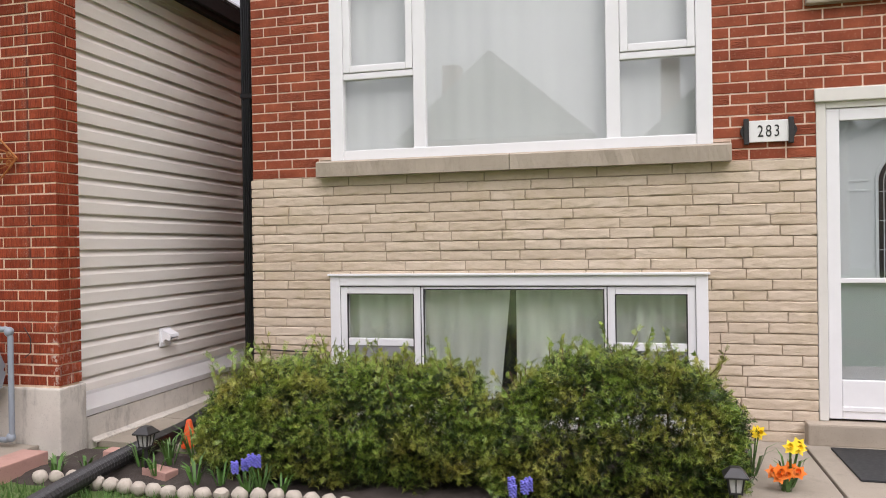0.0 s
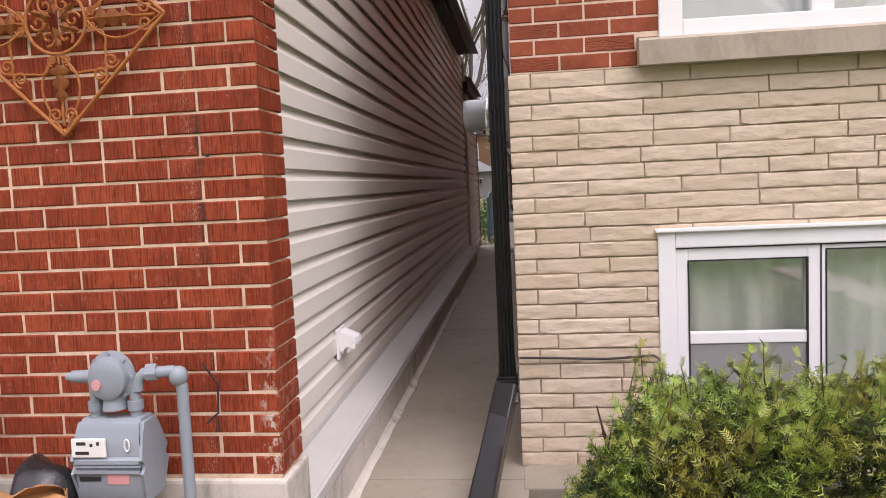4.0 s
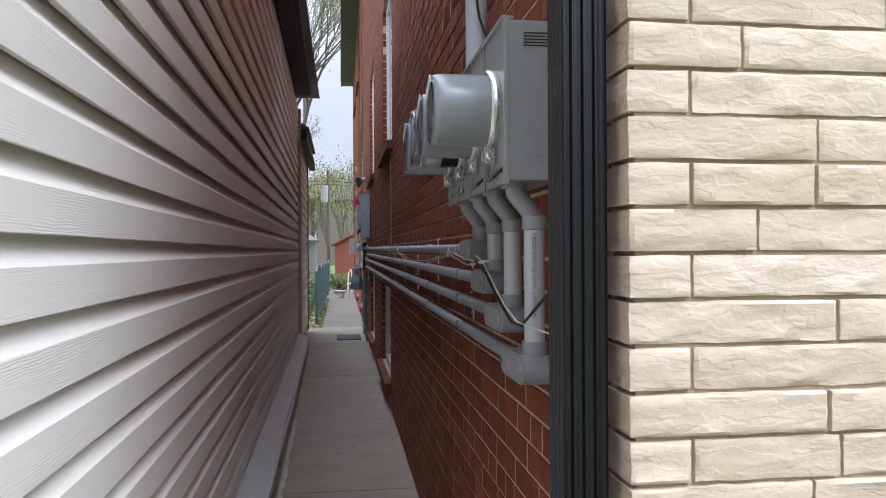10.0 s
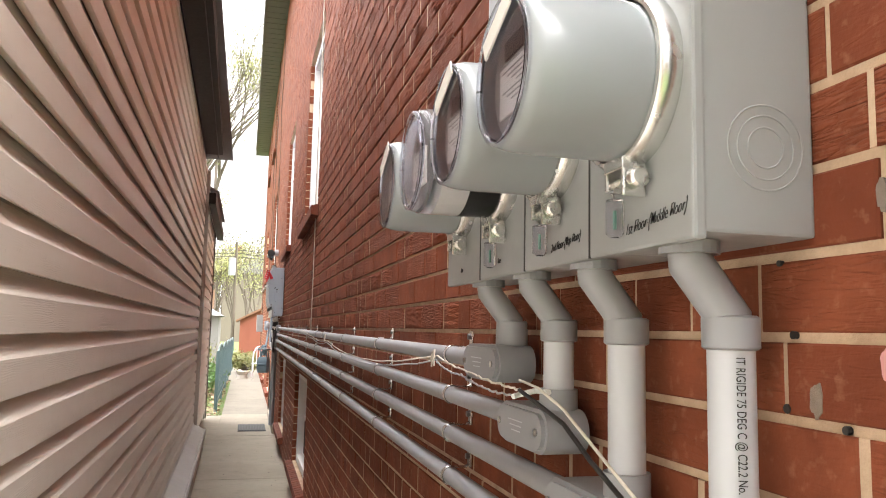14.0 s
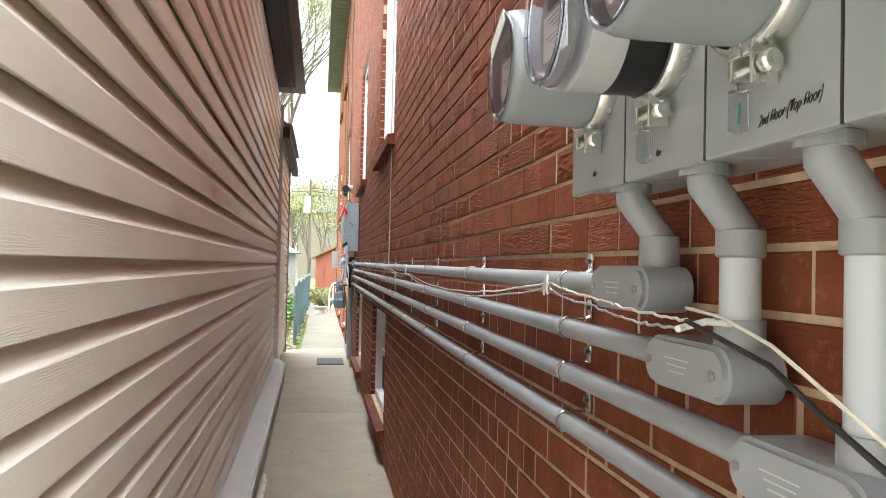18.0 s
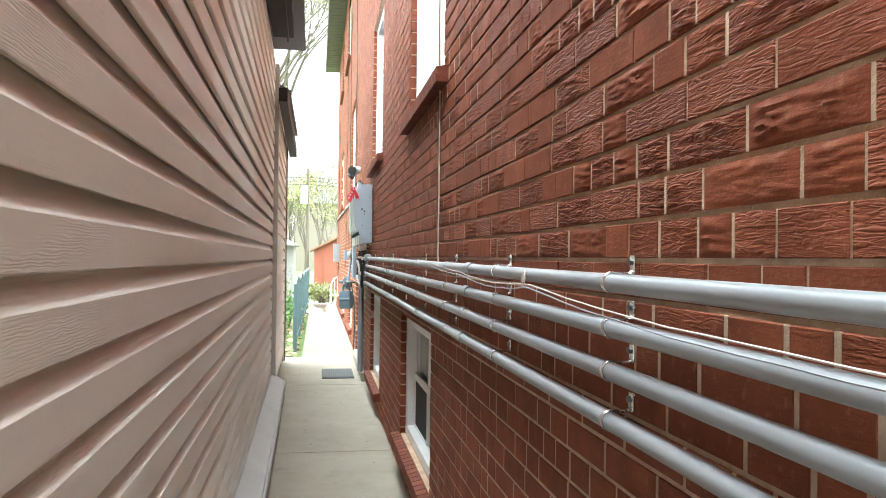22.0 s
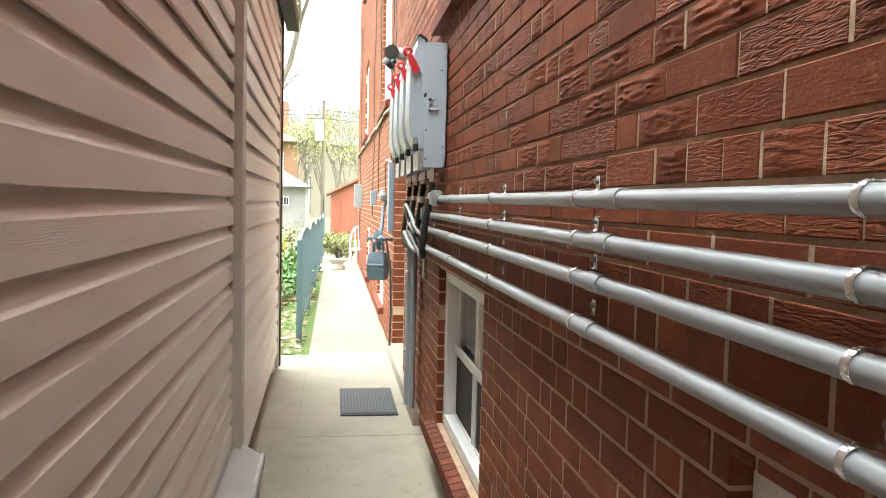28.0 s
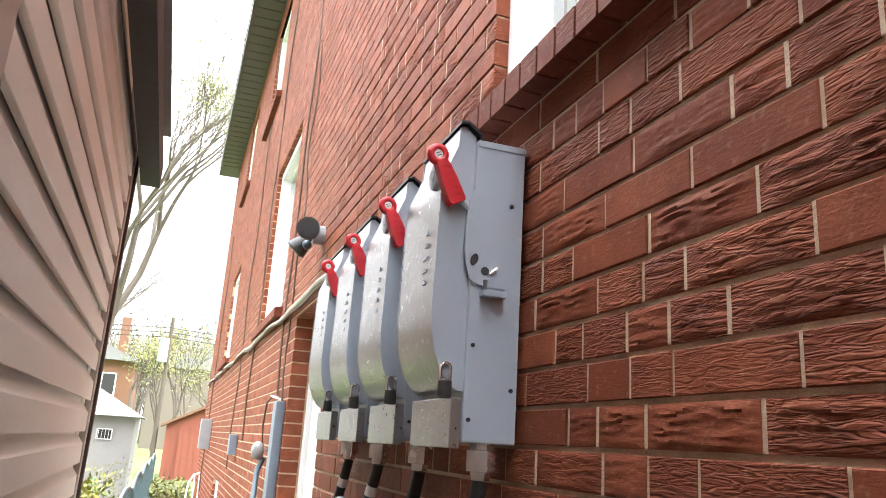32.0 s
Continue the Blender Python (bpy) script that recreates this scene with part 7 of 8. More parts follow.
for k, (x0, w_) in enumerate(((-0.12, 0.05), (-0.06, 0.012), (-0.038, 0.055), (0.026, 0.036), (0.070, 0.022), (0.098, 0.018))):
    bag_print(x0, x0 + w_, 0.205, 0.262 if k in (1, 5) else 0.247, M_BLUE, "blue print")
bag_print(-0.10, 0.075, 0.165, 0.178, M_BLUE, "fine blue print")
bag_print(-0.06, 0.055, 0.125, 0.134, M_BLUE, "fine blue print")
bag_print(0.122, 0.134, 0.245, 0.262, M_YELLOW, "yellow printed mark")
bm = B()
ball(bm, (-4.20, 3.69, 0.29), 0.23, 0.6, 0.5, 1.1, 28)
solo("bin_bag", crumple(bm, 0.05, 7, 5), M_BAG, (-4.20, 3.69, 0.05), "shiny black rubbish bag leaning by the wall", "bag", smooth=True)
cb = thing("stone_cable", (-2.7, FY - 0.01, 0.72), "black cable stapled across the stone wall", "cable")
part("cable", tube(B(), [(-2.79, 5.016, 0.515), (-2.6, 5.012, 0.51), (-2.4, 5.013, 0.503), (-2.2, 5.012, 0.515), (-2.175, 5.011, 0.50), (-2.17, 5.012, 0.40), (-2.20, 5.01, 0.28), (-2.21, 5.008, 0.12), (-2.2, 4.98, 0.01)], 0.0055, 8), M_CABLE, cb, smooth=True)

# grit and scraps on the path
r_ = random.Random(15)
pv, pf = [], []
for i in range(70):
    x = r_.choice((r_.uniform(-3.46, -3.30), r_.uniform(-2.95, -2.80), r_.uniform(-3.4, -2.85)))
    c, r0 = Vector((x, r_.uniform(5.4, 17.0), 0.003)), r_.uniform(0.002, 0.007)
    j = len(pv)
    pv.extend((c + Vector((r0, 0, 0)), c + Vector((-r0 * 0.4, r0 * 0.8, 0)), c + Vector((-r0 * 0.5, -r0 * 0.8, 0)), c + Vector((0, 0, r0 * 0.9))))
    pf.extend(((j, j + 1, j + 3), (j + 1, j + 2, j + 3), (j + 2, j, j + 3)))
tagged(raw_mesh("path_grit", pv, pf, M_SOIL), "small dark stones and grit along the path edges", "grit", "", "stuff")

# rubber mats
mt = thing("door_mat", (-3.08, 15.93, 0), "ribbed black rubber mat on the path", "mat")
part("base", box(B(), -3.272, -2.896, 15.58, 16.28, 0.003, 0.012, 0.003), M_MAT, mt)
for i in range(17):
    x = -3.256 + i * 0.0215
    part("rib", box(B(), x, x + 0.010, 15.60, 16.26, 0.012, 0.022, 0.002), M_RIB, mt)
solo("door_mat", box(B(), 1.10, 1.90, 4.25, 4.88, 0.016, 0.028, 0.004), M_MAT, (1.5, 4.5, 0.016), "dark mat on the porch slab", "mat")

# ---- front garden ----
rng = random.Random(11)


def yew(name, xa, xb, ya, yb, top, label, seed, count):
    """A clipped yew: bare stems inside, thousands of needle sprays over an uneven outline."""
    r_ = random.Random(seed)
    cx, cy = (xa + xb) / 2, (ya + yb) / 2
    h = thing(name, (cx, cy, -0.02), label, "hedge", "yew hedge")
    for i in range(14):
        bm = B()
        x, y = r_.uniform(xa + 0.2, xb - 0.2), r_.uniform(ya + 0.15, yb - 0.15)
        e = Vector((x + r_.uniform(-0.25, 0.25), y + r_.uniform(-0.2, 0.2), top(x) * r_.uniform(0.75, 1.0)))
        tube(bm, [(x, y, -0.03), Vector((x, y, -0.03)).lerp(e, 0.5) + Vector((r_.uniform(-0.05, 0.05), 0, 0)), e], [0.012, 0.008, 0.003], 5)
        part("stem", bm, M_TWIG, h)
    verts, faces, tv, tf = [], [], [], []
    ov, of = [], []
    for i in range(count // 42):
        x, y = r_.uniform(xa + 0.1, xb - 0.1), r_.uniform(cy - 0.35, cy + 0.3)
        root = Vector((x, y, top(x) * 0.86))
        tip = root + Vector((r_.gauss(0, 0.07), r_.gauss(-0.02, 0.06), r_.uniform(0.09, 0.25)))
        tube_v = [root, root.lerp(tip, 0.5) + Vector((r_.gauss(0, 0.012), 0, 0)), tip]
        part("shoot", tube(B(), tube_v, [0.003, 0.0022, 0.001], 5), M_TWIG, h)
        for q in range(9):
            f = 0.15 + 0.85 * q / 8
            c0 = root.lerp(tip, f)
            out = ((tip - root).normalized() * 0.8 + Vector((r_.gauss(0, 0.6), r_.gauss(0, 0.6), 0))).normalized()
            ln = r_.uniform(0.03, 0.075) * (1.15 - 0.5 * f)
            side = out.cross(Vector((r_.gauss(0, 1), r_.gauss(0, 1), 0.3))).normalized()
            for k in range(6):
                c = c0 + out * (ln * k / 6)
                for s in (-1, 1):
                    t_ = c + (side * s + out * 0.7) * r_.uniform(0.011, 0.017)
                    j = len(verts)
                    verts.extend((c - out * 0.0023, c + out * 0.0023, t_ + out * 0.0012, t_ - out * 0.0012))
                    faces.append((j, j + 1, j + 2, j + 3))
    half = (yb - ya) / 2
    for i in range(count):
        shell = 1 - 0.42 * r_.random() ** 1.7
        # Sprays set back from the outline take the shade-dark inner colour.
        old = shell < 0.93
        x = r_.uniform(xa, xb)
        u = (x - cx) / ((xb - xa) / 2)
        end = math.sqrt(max(0.03, 1 - abs(u) ** (2.6 if x < -1.8 else 5)))
        zt = top(x)
        pick = r_.random()
        if pick < 0.30:
            v, w = r_.uniform(0.82, 1.0), r_.uniform(-1, 1)
        else:
            v, w = r_.random() ** 0.8, (-1 if pick < 0.86 else 1)
        fat = math.sqrt(max(0.0, 1 - max(0.0, (v - 0.5) / 0.5) ** 2.4)) * (0.86 + 0.14 * min(1, v * 3)) if abs(w) == 1 else 0.8
        lump = 1 + 0.17 * noise.noise((x * 4.1, v * 3.5 + w * 5, seed)) + 0.17 * noise.noise((x * 10, v * 8, seed + w))
        y = cy + w * half * end * fat * shell * lump
        z = zt * v * (0.55 + 0.45 * shell) * (0.93 + 0.07 * lump) * (0.8 + 0.2 * end)
        face = Vector((u * abs(u) * 0.7, w * (0.9 if abs(w) == 1 else 0.2), 0.15 + 0.8 * max(0.0, v - 0.6))).normalized()
        c0 = Vector((x, y, z))
        wild = r_.random() < 0.045 and v > 0.4
        for f_ in range(8):
            out = (face + Vector((r_.gauss(0, 0.55), r_.gauss(0, 0.55), r_.gauss(0.05, 0.4))) + (Vector((0, 0, 0.8)) if wild else Vector())).normalized()
            ln = r_.uniform(0.03, 0.07) * (1.7 if wild and f_ < 2 else 1)
            p0 = c0 + Vector((r_.gauss(0, 0.018), r_.gauss(0, 0.018), r_.gauss(0, 0.014)))
            side = out.cross(Vector((0, 0, 1)) + Vector((r_.gauss(0, 0.4), r_.gauss(0, 0.4), 0)))
            if side.length < 0.05:
                side = out.orthogonal()
            side.normalize()
            nrm = out.cross(side)
            nn = max(4, int(ln / 0.0075))
            for k in range(nn):
                f = (k + 0.6) / nn
                c = p0 + out * (ln * f) - Vector((0, 0, 0.010 * f * f))
                nl = 0.0175 * r_.uniform(0.75, 1.2)
                ang = r_.uniform(0, 3.14)
                sd = side * math.cos(ang) + nrm * math.sin(ang)
                wv = out * 0.0024
                for s in (-1, 1):
                    tip = c + (sd * s + out * r_.uniform(0.4, 1.0)) * (nl * 0.8)
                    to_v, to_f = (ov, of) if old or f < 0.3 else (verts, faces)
                    j = len(to_v)
                    to_v.extend((c - wv, c + wv, tip + wv * 0.5, tip - wv * 0.5))
                    to_f.append((j, j + 1, j + 2, j + 3))
            j = len(tv)
            tv.extend((p0 - side * 0.0014, p0 + side * 0.0014, p0 + out * ln, p0 + nrm * 0.0016))
            tf.extend(((j, j + 1, j + 2), (j + 1, j + 3, j + 2), (j + 3, j, j + 2)))
    raw_mesh("needles", [tuple(v) for v in verts], faces, M_YEW, h, "deep green yew needles", "stuff")
    raw_mesh("inner_needles", [tuple(v) for v in ov], of, M_YEWINNER, h, "dark old needles, deepened for the shade inside the bush", "stuff")
    raw_mesh("fine_wood", [tuple(v) for v in tv], tf, M_TWIG, h, "", "stuff")


def top_a(x):
    return 0.525 + 0.11 * noise.noise((x * 2.3, 1, 1)) + 0.11 * noise.noise((x * 7, 2, 1)) - 1.2 * max(0.0, -2.30 - x) - 0.20 * math.exp(-((x + 0.85) / 0.16) ** 2)


def top_b(x):
    return 0.62 + 0.08 * noise.noise((x * 2.3, 5, 1)) + 0.10 * noise.noise((x * 7, 6, 1)) - 0.7 * max(0.0, x - 0.22) - 0.28 * math.exp(-((x + 0.76) / 0.16) ** 2)


yew("yew_bush", -2.60, -0.74, 3.62, 4.80, top_a, "shaggy dark green yew bush under the low window", 3, 3300)
yew("yew_bush", -0.84, 0.50, 3.62, 4.80, top_b, "dense dark green yew bush beside the walk", 7, 2300)


M_FROST = plain("milky_glass", (0.46, 0.46, 0.43), 0.25, vary=0.15, scale=40)


def path_lamp(at, label, s=1.0):
    x, y, z = at
    g = thing("garden_lamp", at, label, "garden lamp", "solar lamps")
    part("stake", tube(B(), [(x, y, z), (x, y, z + 0.17 * s)], 0.010, 8), M_BLACKPL, g)
    cb_ = z + 0.17 * s
    part("base", prism(B(), [(x - 0.030, y - 0.030), (x + 0.030, y - 0.030), (x + 0.030, y + 0.030), (x - 0.030, y + 0.030)], cb_, cb_ + 0.008, "z"), M_BLACKPL, g)
    gl = part("lantern_glass", tube(B(), [(x, y, cb_ + 0.008), (x, y, cb_ + 0.075)], [0.033, 0.045], 4), M_FROST, g, "milky ribbed lantern glass")
    for q in range(4):
        part("mid_bar", tube(B(), [(x + 0.025 * math.cos(q * math.pi / 2 + 0.001), y + 0.025 * math.sin(q * math.pi / 2), cb_ + 0.006), (x + 0.034 * math.cos(q * math.pi / 2), y + 0.034 * math.sin(q * math.pi / 2), cb_ + 0.078)], 0.0025, 5), M_BLACKPL, gl)
        a = q * math.pi / 2 + math.pi / 4
        part("corner_bar", tube(B(), [(x + 0.036 * math.cos(a), y + 0.036 * math.sin(a), cb_ + 0.006), (x + 0.049 * math.cos(a), y + 0.049 * math.sin(a), cb_ + 0.078)], 0.004, 6), M_BLACKPL, gl)
    part("roof", tube(B(), [(x, y, cb_ + 0.076), (x, y, cb_ + 0.084), (x, y, cb_ + 0.115), (x, y, cb_ + 0.119)], [0.075, 0.075, 0.036, 0.030], 4), M_BLACKPL, g, "dark lantern roof")
    return g


path_lamp((-2.735, 3.68, -0.03), "small black solar lantern on a stake in the bed")
path_lamp((0.415, 3.60, -0.03), "small black solar lantern beside the daffodils", 0.9)
for i in range(27):
    x = -3.27 + i * 0.098
    y = 3.42 + 0.03 * math.sin(i * 0.5) + (0.05 if i < 3 else 0)
    bm = B()
    ball(bm, (x, y, 0.0), 0.044, 1.05, 0.8, 0.9, 10)
    for v in bm.verts:
        v.co += 0.008 * noise.noise_vector(v.co * 22)
    solo("edging_stone", bm, M_EDGE, (x, y, -0.04), "pale rounded edging stone along the bed", "stone", "bed edging", smooth=True)


def flower(kind_name, at, label, colour, height, heads, seed):
    r_ = random.Random(seed)
    x, y, z = at
    g = thing(kind_name, at, label, "flower")
    bm = B()
    for i in range(14):
        a = r_.uniform(0, 6.28)
        l_ = r_.uniform(0.6, 1.1) * height
        b0 = Vector((x + 0.02 * math.cos(a), y + 0.02 * math.sin(a), z))
        b1 = b0 + Vector((math.cos(a) * l_ * 0.25, math.sin(a) * l_ * 0.25, l_ * 0.7))
        b2 = b1 + Vector((math.cos(a) * l_ * 0.3, math.sin(a) * l_ * 0.3, l_ * 0.15))
        s = Vector((-math.sin(a), math.cos(a), 0)) * 0.006
        vs = [bm.verts.new(p) for p in (b0 - s, b0 + s, b1 + s, b1 - s, b2)]
        bm.faces.new((vs[0], vs[1], vs[2], vs[3])), bm.faces.new((vs[3], vs[2], vs[4]))
    part("foliage", bm, M_BLADE, g, "green strap leaves")
    for k in range(heads):
        hx, hy, hz = x + r_.uniform(-0.06, 0.06), y + r_.uniform(-0.05, 0.03), z + height * r_.uniform(0.85, 1.1)
        st_ = part("stem", tube(B(), [(x, y, z), (hx, hy, hz)], 0.004, 6), M_BLADE, g)
        bm = B()
        if kind_name == "hyacinth":
            for i in range(34):
                u = i / 33
                a = i * 2.4
                c = Vector((hx + 0.014 * math.cos(a), hy + 0.014 * math.sin(a), hz - 0.02 + 0.06 * u))
                ball(bm, c, 0.0065, 1.2, 1.2, 0.8, 6)
        else:
            nrm = Vector((r_.uniform(-0.3, 0.3), -0.8, r_.uniform(0.1, 0.6))).normalized()
            u_ = nrm.orthogonal().normalized()
            w_ = nrm.cross(u_)
            c = Vector((hx, hy, hz))
            for i in range(6):
                a = i * math.pi / 3
                d_ = u_ * math.cos(a) + w_ * math.sin(a)
                e_ = -u_ * math.sin(a) + w_ * math.cos(a)
                vs = [bm.verts.new(p) for p in (c, c + d_ * 0.022 + e_ * 0.013, c + d_ * 0.042 + nrm * 0.006, c + d_ * 0.022 - e_ * 0.013)]
                bm.faces.new(vs)
            tube(bm, [c, c + nrm * 0.022], [0.009, 0.015], 10, False)
        part("bloom", bm, colour, st_, "", True)
    return g


flower("hyacinth", (-1.93, 3.52, -0.01), "blue-violet hyacinth in the front bed", M_VIOLET, 0.17, 2, 1)
flower("hyacinth", (-1.99, 3.49, -0.01), "blue-violet hyacinth in the front bed", M_VIOLET, 0.13, 2, 6)
flower("hyacinth", (-0.55, 3.50, -0.01), "blue-violet hyacinth in the front bed", M_VIOLET, 0.12, 4, 2)
flower("daffodil", (0.58, 4.30, -0.01), "yellow daffodil by the walk", M_YELLOW, 0.23, 2, 3)
flower("daffodil", (0.74, 4.14, 0.0), "yellow daffodil by the walk", M_YELLOW, 0.22, 3, 4)
flower("primrose", (0.71, 4.06, 0.0), "orange potted flowers by the walk", M_OPETAL, 0.10, 6, 5)
flower("green_tuft", (-3.30, 3.62, -0.01), "pale striped tuft of leaves in the bed", M_BLADE, 0.10, 0, 8)
flower("green_tuft", (-2.62, 3.98, -0.01), "tuft of narrow green leaves by the hedge", M_BLADE, 0.24, 0, 9)
flower("green_tuft", (-2.20, 3.58, -0.01), "tuft of narrow green leaves by the hedge", M_BLADE, 0.14, 0, 10)
for q, (x, y, h_) in enumerate(((-2.84, 3.78, 0.16), (-2.70, 3.86, 0.22), (-2.78, 3.96, 0.20), (-2.66, 3.66, 0.13), (-3.16, 3.70, 0.09), (-3.24, 3.56, 0.10), (-1.80, 3.50, 0.12), (-2.34, 3.56, 0.16))):
    flower("green_tuft", (x, y, -0.01), "tuft of narrow green leaves in the bed", M_BLADE, h_, 0, 40 + q)
cone = thing("marker_cone", (-2.825, 4.24, -0.01), "small bright orange plastic cone beside the drain", "cone")
part("shell", tube(B(), [(-2.825, 4.24, 0.0), (-2.825, 4.24, 0.03), (-2.825, 4.238, 0.10), (-2.824, 4.236, 0.155), (-2.824, 4.236, 0.166), (-2.824, 4.236, 0.168)], [0.047, 0.044, 0.030, 0.018, 0.012, 0.003], 24), M_ORANGE, cone, smooth=True)
part("foot", prism(B(), [(-2.825 + 0.056 * math.cos(a), 4.24 + 0.056 * math.sin(a)) for a in [q * math.pi / 4 + 0.3 for q in range(8)]], -0.012, 0.003, "z"), M_ORANGE, cone)
for x, y, w_, rot in ((-3.14, 3.985, 0.2, 4), (-2.66, 3.70, 0.19, -12)):
    bm = box(B(), -w_ / 2, w_ / 2, -0.048, 0.048, -0.03, 0.03, 0.007, pose(x, y, -0.012, 0, 3, rot))
    for v in bm.verts:
        v.co += 0.004 * noise.noise_vector(v.co * 30)
    solo("edging_brick", bm, M_STEPRED, (x, y, -0.03), "half sunk red paver in the bed", "paver", "sunk pavers")

verts, faces = [], []
r_ = random.Random(5)
for i in range(9000):
    x, y = r_.uniform(-4.2, 0.4), r_.uniform(2.4, 3.40)
    a, h = r_.uniform(0, 6.28), r_.uniform(0.03, 0.07)
    j = len(verts)
    dx, dy = math.cos(a) * 0.003, math.sin(a) * 0.003
    verts.extend(((x - dx, y - dy, -0.04), (x + dx, y + dy, -0.04), (x + r_.uniform(-0.02, 0.02), y + r_.uniform(-0.02, 0.02), -0.04 + h)))
    faces.append((j, j + 1, j + 2))
ob = raw_mesh("grass_blades", verts, faces, M_BLADE)
tagged(ob, "fresh green grass at the edge of the lawn", "grass", "", "stuff")

# marks left on the brick beside the meters
for y_, z_, r_m in ((5.42, 1.425, 0.005), (5.43, 1.362, 0.006), (5.365, 1.352, 0.005), (5.435, 1.488, 0.004)):
    solo("wall_plug", tube(B(), [(WX + 0.003, y_, z_), (WX - 0.0015, y_, z_)], r_m * 0.7, 10), M_BLACKPL, (WX, y_, z_), "dark plastic wall plug in a brick joint", "wall plug", "wall plugs")


M_DAB = plain("old_filler", (0.23, 0.185, 0.15), 0.8, vary=0.3, scale=90, relief=0.5)


def smear(y_, z_, w_, h_, material, label, seed):
    """A flat dab of filler or paint with an uneven outline."""
    bm = B()
    pts = []
    for i in range(18):
        a = i * math.pi / 9
        k_ = 1 + 0.35 * noise.noise((math.cos(a) * 1.7 + seed, math.sin(a) * 1.7, 0))
        pts.append((y_ + w_ * k_ * math.cos(a), z_ + h_ * k_ * math.sin(a)))
    prism(bm, pts, WX - 0.0014, WX + 0.002, "x")
    return solo("wall_mark", bm, material, (WX, y_, z_), label, "mark", "wall marks")


smear(5.395, 1.372, 0.007, 0.014, M_DAB, "dab of grey-brown filler on the brick", 1)
smear(5.325, 1.405, 0.004, 0.012, M_PINK, "flake of pale pink paint on the brick", 5)
smear(5.322, 1.53, 0.005, 0.013, M_DAB, "dab of grey-brown filler on the brick", 9)

# ---- behind the houses ----
fence = thing("metal_fence", (-3.66, 18.4, -0.03), "pale teal tubular metal fence along the path", "fence")
F0, F1 = 18.4, 30.4


def fence_x(y):
    return -3.665 + 0.006 * (y - F0)


def fence_top(y):
    u = ((y - F0) / 2.4) % 1.0
    return 0.985 + 0.10 * math.sin(math.pi * u)


part("post", box(B(), fence_x(F0) - 0.03, fence_x(F0) + 0.03, F0 - 0.03, F0 + 0.03, -0.05, 1.0, 0.006), M_TEAL, fence, "weathered teal end post")
for i in range(1, 6):
    y = F0 + 2.4 * i
    part("post", box(B(), fence_x(y) - 0.022, fence_x(y) + 0.022, y - 0.022, y + 0.022, -0.05, 1.02, 0.004), M_TEAL, fence)
for i in range(5):
    ys = [F0 + 2.4 * i + 0.03 + 2.34 * k / 14 for k in range(15)]
    part("top_rail", tube(B(), [(fence_x(y), y, fence_top(y)) for y in ys], 0.016, 8), M_TEAL, fence, smooth=True)
    part("bottom_rail", tube(B(), [(fence_x(ys[0]), ys[0], 0.14), (fence_x(ys[-1]), ys[-1], 0.14)], 0.014, 8), M_TEAL, fence)
n = int((F1 - F0) / 0.125)
for i in range(n):
    y = F0 + 0.08 + i * 0.125
    part("picket", box(B(), fence_x(y) - 0.009, fence_x(y) + 0.009, y - 0.009, y + 0.009, 0.06, fence_top(y)), M_TEAL, fence)


def leafy(name, at, size, label, material, count, seed, leaf=0.05, cat="shrub"):
    """A loose shrub: a few stems and a cloud of small leaves with gaps."""
    r_ = random.Random(seed)
    c = Vector(at)
    g = thing(name, at, label, cat)
    bm = B()
    tips = []
    for i in range(14):
        e = c + Vector((r_.uniform(-1, 1) * size[0], r_.uniform(-1, 1) * size[1], r_.uniform(0.5, 1.0) * size[2]))
        mid = c.lerp(e, 0.5) + Vector((0, 0, 0.15 * size[2]))
        tube(bm, [c, mid, e], [0.02, 0.012, 0.004], 5)
        tips += [e, mid.lerp(e, 0.5)]
    part("stems", bm, M_BARK, g)
    verts, faces = [], []
    for i in range(count):
        t_ = tips[r_.randrange(len(tips))]
        p = t_ + Vector((r_.gauss(0, 0.22) * size[0], r_.gauss(0, 0.22) * size[1], r_.gauss(0, 0.18) * size[2]))
        if p.z < c.z + 0.02:
            continue
        a = Vector((r_.uniform(-1, 1), r_.uniform(-1, 1), r_.uniform(-1, 1))).normalized() * leaf
        b = a.orthogonal().normalized() * leaf * 0.45
        j = len(verts)
        verts.extend((p - a, p + b, p + a, p - b))
        faces.append((j, j + 1, j + 2, j + 3))
    raw_mesh("leaves", [tuple(v) for v in verts], faces, material, g, "", "stuff")
    return g


leafy("forsythia", (-4.75, 25.5, -0.04), (0.7, 1.2, 0.75), "yellow flowering forsythia behind the fence", M_SHRUB, 2200, 1)
leafy("shrub", (-4.3, 21.5, -0.04), (0.45, 1.3, 0.6), "green shrub behind the teal fence", M_BLADE, 1800, 2)
leafy("shrub", (-3.2, 29.0, -0.04), (0.35, 0.8, 0.55), "bright green shrub at the end of the path", M_BUD, 1500, 3)
leafy("shrub", (-4.9, 28.8, -0.04), (0.9, 0.7, 0.8), "bare brown shrub before the shed", M_BUD, 500, 4, 0.03)
verts, faces = [], []
r_ = random.Random(8)
for i in range(1300):
    x, y = r_.uniform(-4.6, -3.60), r_.uniform(17.4, 26)
    s, a = r_.uniform(0.02, 0.05), r_.uniform(0, 6.28)
    z = -0.03 + r_.uniform(0, 0.03)
    j = len(verts)
    verts.extend(((x + s * math.cos(a), y + s * math.sin(a), z), (x + s * 0.5 * math.cos(a + 1.6), y + s * 0.5 * math.sin(a + 1.6), z + 0.02), (x - s * math.cos(a), y - s * math.sin(a), z + 0.005), (x + s * 0.5 * math.cos(a - 1.6), y + s * 0.5 * math.sin(a - 1.6), z)))
    faces.append((j, j + 1, j + 2, j + 3))
